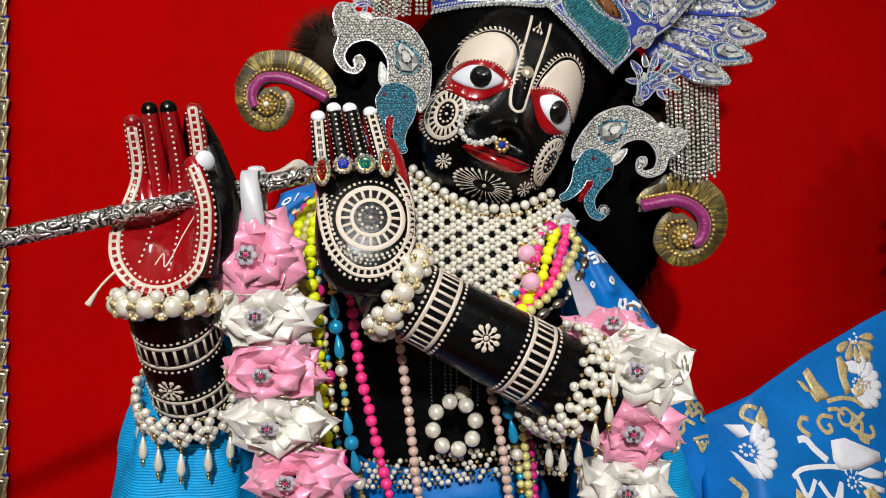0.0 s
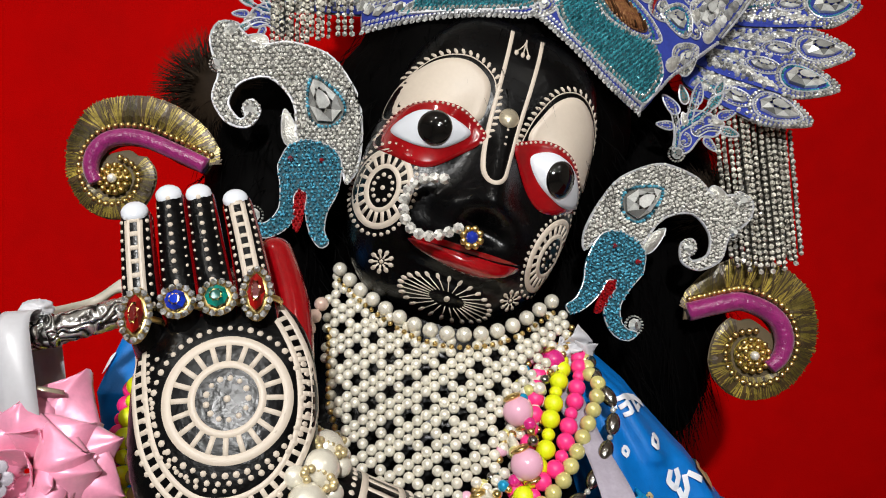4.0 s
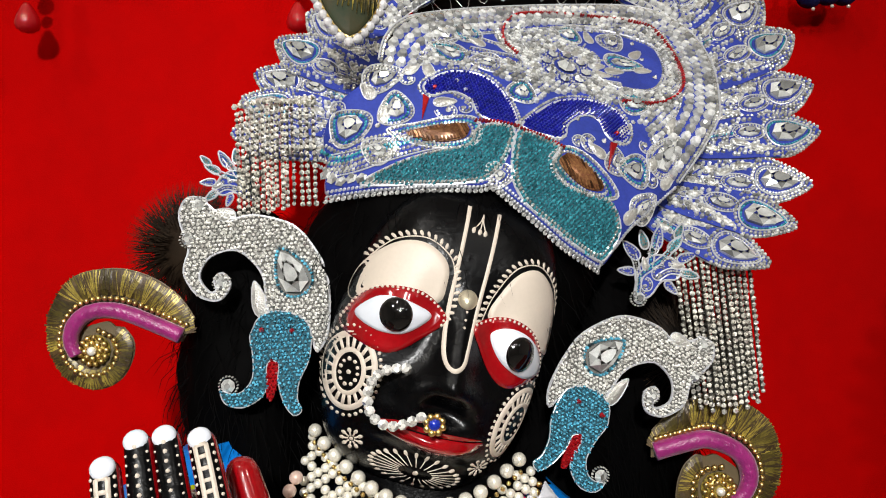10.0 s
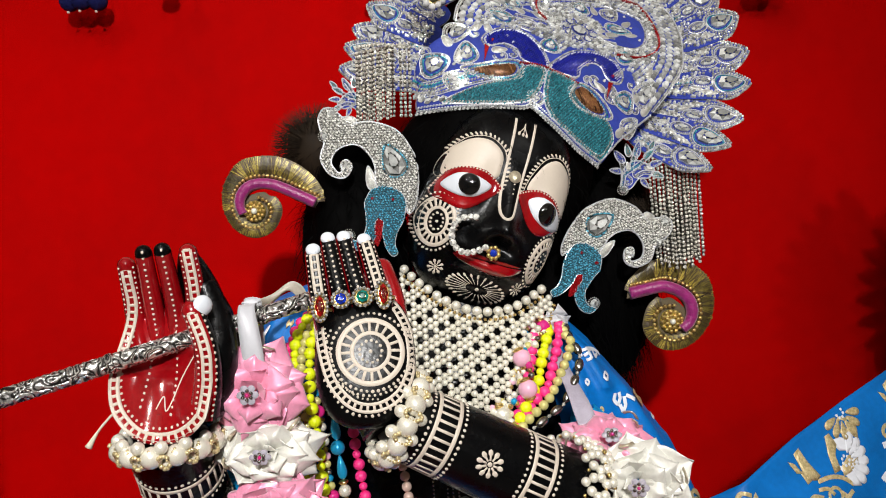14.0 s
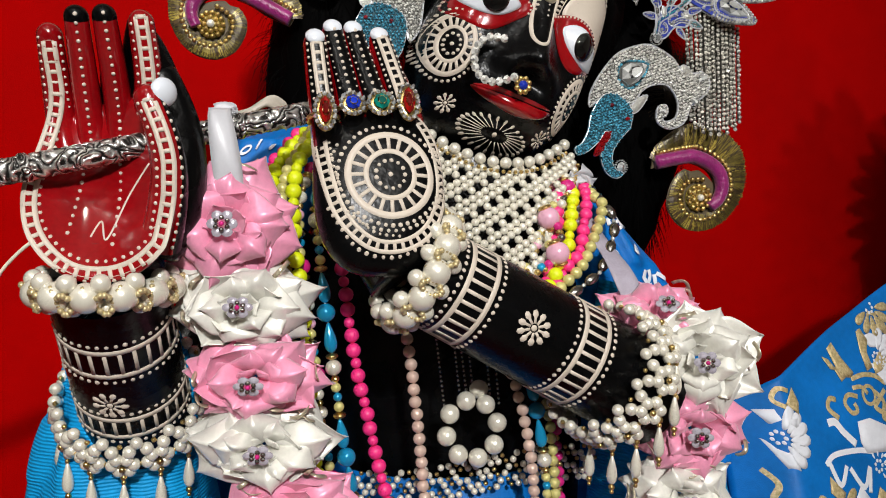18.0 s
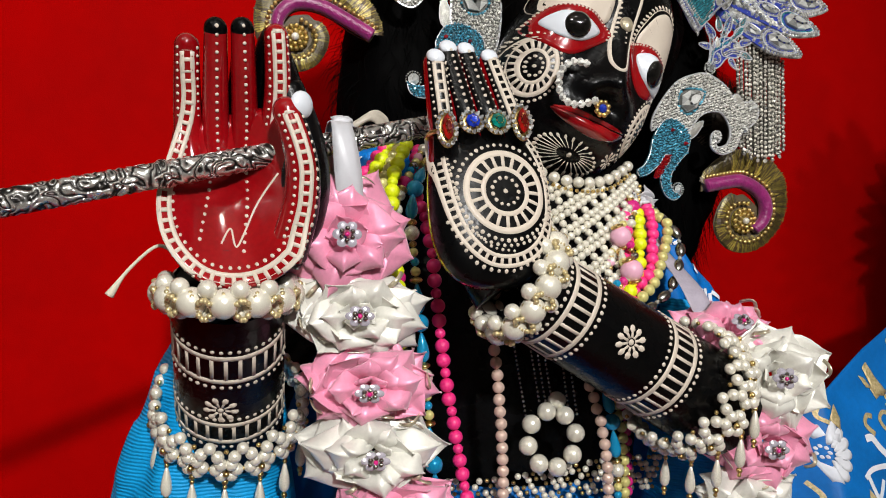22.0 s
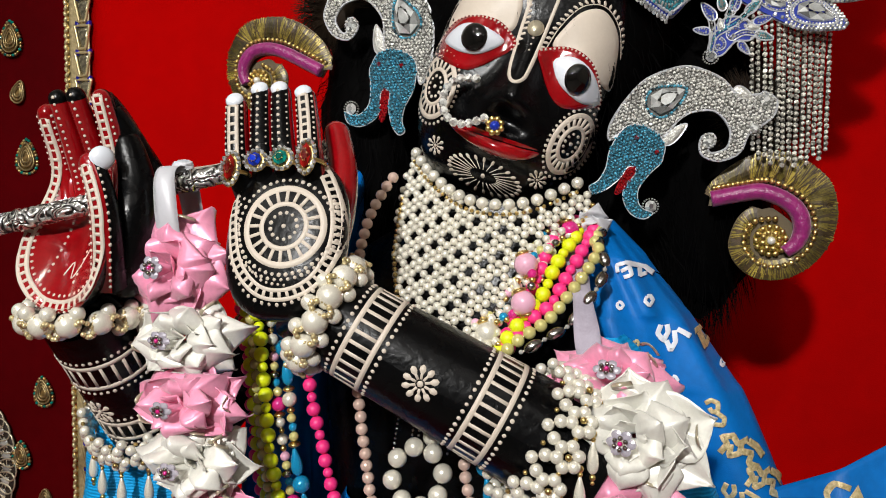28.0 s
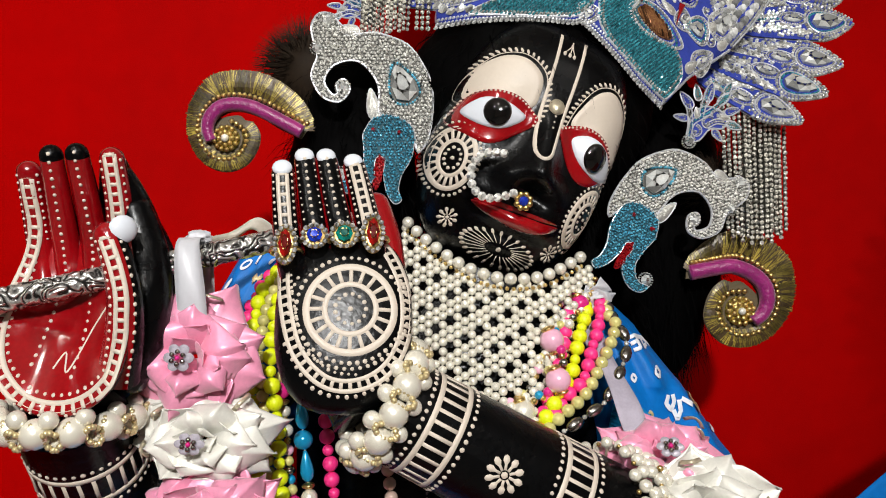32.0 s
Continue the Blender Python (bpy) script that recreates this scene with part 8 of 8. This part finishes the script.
solid("neighbour_statue", g, [BLACK], None, "plain dark statue standing behind the blue veil", "statue")

# solid black lumps put where the neighbour's shadow falls on the curtain
nw = empty("neighbour_shade_mass", (0.56, 0.80, 1.15), "black lumps standing in for the shadow of the neighbouring figure", "wig")
for nm, c, r, sd in (("hair_mass", (0.66, 0.80, 1.16), (0.13, 0.045, 0.11), 3.0), ("side_lock", (0.572, 0.81, 1.18), (0.068, 0.035, 0.14), 6.0)):
    g = Geo()
    lump(g, c, r, sd)
    solid(nm, g, HAIR, nw)

# ---- gold border of the backdrop, side hanging, tassels and valance ----
FRINGETAPE = mat("pale_gold_tape", (0.62, 0.50, 0.26), 0.45, 0.4, vary=0.5, scale=260, bump=0.6, bump_scale=900)
border = empty("gold_border", (-0.50, BACK - 0.006, 1.18), "gold braid border with dark mirrors and blue stones", "border")
B_ = Space((-0.527, BACK - 0.004, 1.18), (1, 0, 0), (0, -1, 0))
g = Geo()
sheet(g, lambda i, j: B_(-9 + 6 * i, -620 + 1220 * j, 1.2 + 0.8 * math.sin(j * 900) + 0.6 * math.sin(i * 6)), 3, 700, 0)
solid("braid", g, [GOLD], border, "narrow knotted gold braid")
g = Geo()
sheet(g, lambda i, j: B_(-3.5 + 28 * i, -620 + 1220 * j, 0.5 + 0.25 * math.sin(j * 700) + 0.3 * math.sin(i * 40)), 8, 600, 0, thick=-0.001)
solid("border_tape", g, [FRINGETAPE], border, "pale gold woven tape")
for k in range(190):
    bead(border, B_(-8.6 + 0.8 * (k % 2), -615 + 6.4 * k, 1.4), 0.0024, GOLDSEED, "gold_knot", 1.5, (0.5 if k % 2 else -0.3, 0, 1))
MIRROR = mat("dark_mirror", (0.02, 0.02, 0.018), 0.16, 0.7, vary=0.8, scale=260, second=(0.55, 0.50, 0.34))
for k in range(39):
    v, w = -610 + 31 * k, rng.uniform(-0.8, 0.8)
    g = Geo()
    fill(g, [Vector(p) for p in ((7 + w, v + 25), (25 + w, v + 25), (20.5, v + 7), (18.5, v + 1), (13.5, v + 1), (11.5, v + 7))], B_, 2.0, 0, rings=2, dome=0.8)
    solid("mirror_piece", g, [MIRROR], border)
    g = Geo()
    for a, b in (((5, v + 28), (12, v - 1)), ((27 + w, v + 27), (20, v - 1)), ((5, v + 26.5), (27 + w, v + 26)), ((11, v - 0.5), (21, v + 0.5))):
        P = [B_(a[0] + (b[0] - a[0]) * t / 10, a[1] + (b[1] - a[1]) * t / 10, 2.4 + 0.7 * (t % 2)) for t in range(11)]
        tube(g, P, 0.0017, 0, 6)
    solid("gold_cord", g, [GOLDSEED], border)
    for u in (8, 24):
        g = Geo()
        fill(g, drop_line(u, v - 3 + w, 8.5, 6, 60 if u > 10 else 120, 14), B_, 2.4, 0, rings=3, dome=1.8)
        solid("blue_stone", g, [ROYALBEAD], border)
ANTIQUE = mat("antique_gold_thread", (0.62, 0.46, 0.2), 0.4, 0.8, vary=0.4, scale=300, second=(0.2, 0.16, 0.1))
PADDING = mat("gold_thread_filling", (0.42, 0.27, 0.09), 0.45, 0.5, vary=0.8, scale=240, bump=0.8, bump_scale=800, second=(0.05, 0.03, 0.012))
S_ = Space((-0.66, BACK + 0.022, 1.15), (1, 0, 0), (0, -1, 0))
for u, v, r, tn in ((17, 281, 17, 90), (38, 135, 17, 90), (28, 215, 14, 70), (55, -160, 15, 95), (-36, 2, 14, 60), (18, -245, 14, 90), (55, -300, 15, 90), (-60, 100, 14, 90), (-70, 300, 15, 90), (-80, -60, 15, 90)):
    m_ob = empty("embroidered_motif", S_(u, v, 0), "gold embroidered leaf motif on maroon velvet", "embroidery", "embroidered leaves")
    g = Geo()
    fill(g, drop_line(u, v, r * 2, r * 1.3, tn, 24), S_, 0.8, 0, rings=3, dome=1.5)
    solid("padding", g, [PADDING], m_ob)
    for sc in (1.0, 0.72, 0.45):
        g = Geo()
        line = drop_line(u, v, r * 2 * sc, r * 1.3 * sc, tn, 30)
        P = [S_(p.x, p.y, 2.4 + 0.7 * (i % 2)) for i, p in enumerate(line)]
        tube(g, P + P[:1], 0.0011, 0, 5)
        solid("gold_thread", g, [ANTIQUE], m_ob)
for u, v, r, tn in ((17, 281, 17, 90), (38, 135, 17, 90), (55, -160, 15, 95), (18, -245, 14, 90), (-60, 100, 14, 90)):
    rim = empty("sequin_ring", S_(u, v, 0), "ring of dark green and gold sequins round a leaf motif", "embroidery", "sequin rings")
    for i, p in enumerate(along(drop_line(u, v, r * 2.5, r * 1.75, tn, 30), 4.2, True)):
        bead(rim, S_(p.x, p.y, 1.2), 0.0021, (GREENGEM, ANTIQUE, GOLD)[i % 3], "sequin")
FANDARK = mat("dark_fan_cloth", (0.035, 0.022, 0.014), 0.6, 0.2, vary=0.6, scale=200, bump=0.5, bump_scale=900)
fan = empty("embroidered_fan", S_(-75, -260, 0), "large gold embroidered peacock fan with silver bead rims on maroon velvet", "embroidery")
g = Geo()
fill(g, ring(-72, -258, 44, 56, 40), S_, 0.5, 0, rings=3)
solid("fan_ground", g, [PADDING], fan, "gold thread ground of the fan")
for k in range(17):
    a = radians(-80 + 12.4 * k)
    u, v = -72 + 66 * math.cos(a), -258 + 78 * math.sin(a)
    tn = math.degrees(a) + 180
    for sc, m, h in ((1.0, FANDARK, 0.8), (0.42, SEEDSILVER, 1.8)):
        g = Geo()
        fill(g, drop_line(u, v, 34 * sc, 27 * sc, tn, 20), S_, h, 0, rings=2, dome=0.8)
        solid("fan_leaf", g, [m], fan)
    g = Geo()
    P = [S_(p.x, p.y, 2.0 + 0.6 * (i % 2)) for i, p in enumerate(along(drop_line(u, v, 34, 27, tn, 24), 2.2, True))]
    tube(g, P + P[:1], 0.0011, 0, 5)
    for q in range(9):
        b = 2 * math.pi * q / 9
        tube(g, [S_(u + 5.5 * math.cos(b), v + 5.5 * math.sin(b), 1.9), S_(u + 8.5 * math.cos(b), v + 8.5 * math.sin(b), 1.9)], 0.0006, 0, 5)
    solid("bead_rim", g, [EDGING], fan, "silver gilt thread rim")
    g = Geo()
    for off in (-0.1, 0.0, 0.1):
        tube(g, [S_(-72 + 14 * math.cos(a + off), -258 + 18 * math.sin(a + off), 1.2), S_(-72 + 46 * math.cos(a + off), -258 + 57 * math.sin(a + off), 1.2)], 0.0013, 0, 5)
    solid("gold_thread", g, [GOLD], fan)
for u, v in ((-62, 185), (-62, 150), (-55, 168), (-66, 120)):
    m_ob = empty("embroidered_ring", S_(u, v, 0), "ring of gold thread embroidered on maroon velvet", "embroidery", "embroidered rings")
    for r in (15, 10, 5):
        g = Geo()
        P = [S_(p.x, p.y, 1.5) for p in ring(u, v, r, r * 1.2, 24)]
        tube(g, P + P[:1], 0.0016, 0, 5)
        solid("gold_thread", g, [GOLD if r != 10 else STEELBEAD], m_ob)

YELLOW = mat("mustard_cloth", (0.62, 0.33, 0.01), 0.6, vary=0.25, scale=20, bump=0.2, bump_scale=900)
FRINGE = mat("gold_fringe", (0.55, 0.46, 0.25), 0.5, 0.3, vary=0.3, scale=200)
NAVY = mat("navy_pompom", (0.004, 0.006, 0.08), 0.8, vary=0.4, scale=300, bump=0.6, bump_scale=1500, spec=0.2)
REDGLASS = mat("red_glass_drop", (0.42, 0.005, 0.008), 0.08, vary=0.3, coat=1.0)
val = empty("valance", (0.0, 0.85, 1.70), "mustard and red scalloped valance with gold fringe", "valance")
g = Geo()
sheet(g, lambda i, j: (-1.2 + 2.6 * i, 0.845 + 0.006 * math.sin(i * 60), 1.672 + 0.07 * j + 0.008 * i), 120, 6, 0, thick=-0.003)
solid("cloth_band", g, [YELLOW], val, "mustard cloth band")
for k in range(9):
    x0, up = -0.79 + 0.195 * k, 0.022 if k < 3 else 0.0
    g = Geo()
    sheet(g, lambda i, j: (x0 + 0.17 * (i - 0.5), 0.840 - 0.006 * math.sin(math.pi * i), 1.696 + up - (0.034 * math.sin(math.pi * i) + 0.004) * j), 16, 5, 0, thick=-0.001)
    solid("scallop", g, [VELVET if k % 2 else RIBBON], val)
    g = Geo()
    for q in range(80):
        i = q / 79
        x, z = x0 + 0.17 * (i - 0.5), 1.696 + up - (0.034 * math.sin(math.pi * i) + 0.004)
        g.add([(x - 0.0011, 0.838, z), (x + 0.0011, 0.838, z), (x + 0.0011 + rng.uniform(-1e-3, 1e-3), 0.836, z - 0.013), (x - 0.0011, 0.836, z - 0.013)], [(0, 1, 2, 3)])
    solid("fringe", g, [FRINGE], val, "gold thread fringe")


def tassel(x, z, y, rosette):
    ob = empty("tassel", (x, y, z), "hanging gold bead tassel with navy pompoms", "tassel", "valance tassels")
    g = Geo()
    tube(g, [(x, y, 1.68), (x, y, z)], 0.0008, 0, 5)
    solid("cord", g, [GOLD], ob)
    if rosette:
        S = Space((x, y - 0.004, z + 0.012), (1, 0, 0), (0, -1, 0))
        g = Geo()
        fill(g, ring(0, 0, 15, n=30), S, 0, 0, rings=2, dome=2)
        solid("rosette", g, [NAVY], ob, "navy rosette with gold rays")
        for k in range(10):
            g = Geo()
            a = 2 * math.pi * k / 10
            tube(g, [S(3 * math.cos(a), 3 * math.sin(a), 2.4), S(14 * math.cos(a), 14 * math.sin(a), 1.2)], 0.0008, 0, 5)
            solid("gold_ray", g, [GOLD], ob)
        for p in along(ring(0, 0, 16, n=30), 4, True):
            bead(ob, S(p.x, p.y, 1), 0.0024, GOLD, "gold_bead")
    for k, dx in enumerate((-0.016, -0.002, 0.014)):
        e = Vector((x + dx, y - 0.004 * (k % 2), z - 0.052))
        g = Geo()
        tube(g, [(x, y, z - 0.006), (x + dx * 0.5, y, z - 0.024), e + Vector((0, 0, 0.012))], 0.0009, 0, 5)
        solid("gold_thread", g, [GOLD], ob)
        for q in range(4):
            bead(ob, e + Vector((0, 0, 0.013 + 0.005 * q)), 0.0026, GOLD, "gold_bead")
        bead(ob, e, 0.0108, NAVY, "pompom", 1.0, None, False)
        bead(ob, e + Vector((0, -0.004, -0.013)), 0.0016, PEARL, "pearl")


tassel(-0.367, 1.622, 0.85, False)
tassel(0.398, 1.614, 0.85, True)
for x, z in ((-0.276, 1.62), (-0.051, 1.604), (0.62, 1.62)):
    ob = empty("bead_drop", (x, 0.838, z), "short drop of antique gold beads under the valance", "bead drop", "valance drops")
    bead(ob, (x, 0.836, z - 0.034), 0.0105, REDGLASS, "glass_drop", 1.25, (0, 0, 1), True, "clear red glass drop")
    for q, r in enumerate((0.0052, 0.0075, 0.0055, 0.0035)):
        bead(ob, (x, 0.836, z + 0.014 * (q - 1)), r, STEELBEAD if q % 2 else GOLD, "gold_bead")
    g = Geo()
    tube(g, [(x, 0.836, z + 0.04), (x, 0.836, 1.66)], 0.0008, 0, 5)
    solid("cord", g, [GOLD], ob)
ros = empty("rosette_drop", (0.005, 0.85, 1.62), "navy and gold rosette hanging on a cord", "rosette")
S = Space((0.005, 0.846, 1.618), (1, 0, 0), (0, -1, 0))
g = Geo()
fill(g, ring(0, 0, 15, n=30), S, 0, 0, rings=2, dome=2)
solid("disc", g, [NAVY], ros)
for k in range(10):
    g = Geo()
    a = 2 * math.pi * k / 10
    tube(g, [S(3 * math.cos(a), 3 * math.sin(a), 2.4), S(14 * math.cos(a), 14 * math.sin(a), 1.2)], 0.0009, 0, 5)
    solid("gold_ray", g, [GOLD], ros)
for p in along(ring(0, 0, 16.5, n=30), 4, True):
    bead(ros, S(p.x, p.y, 1), 0.0024, GOLD, "gold_bead")
g = Geo()
tube(g, [(0.005, 0.85, 1.63), (0.005, 0.85, 1.68)], 0.004, 0, 8)
solid("cord", g, [NAVY], ros)
# loose cotton end at the bracelet
g = Geo()
tube(g, spline([(-0.206, 0.512, 1.183), (-0.214, 0.508, 1.187), (-0.226, 0.506, 1.176), (-0.235, 0.506, 1.163)], 8), lambda t: 0.0009 + 0.0016 * max(0, t - 0.75) / 0.25, 0, 6)
solid("cotton_tie", g, [THREAD], None, "loose cream cotton thread end tied at the wrist", "thread")
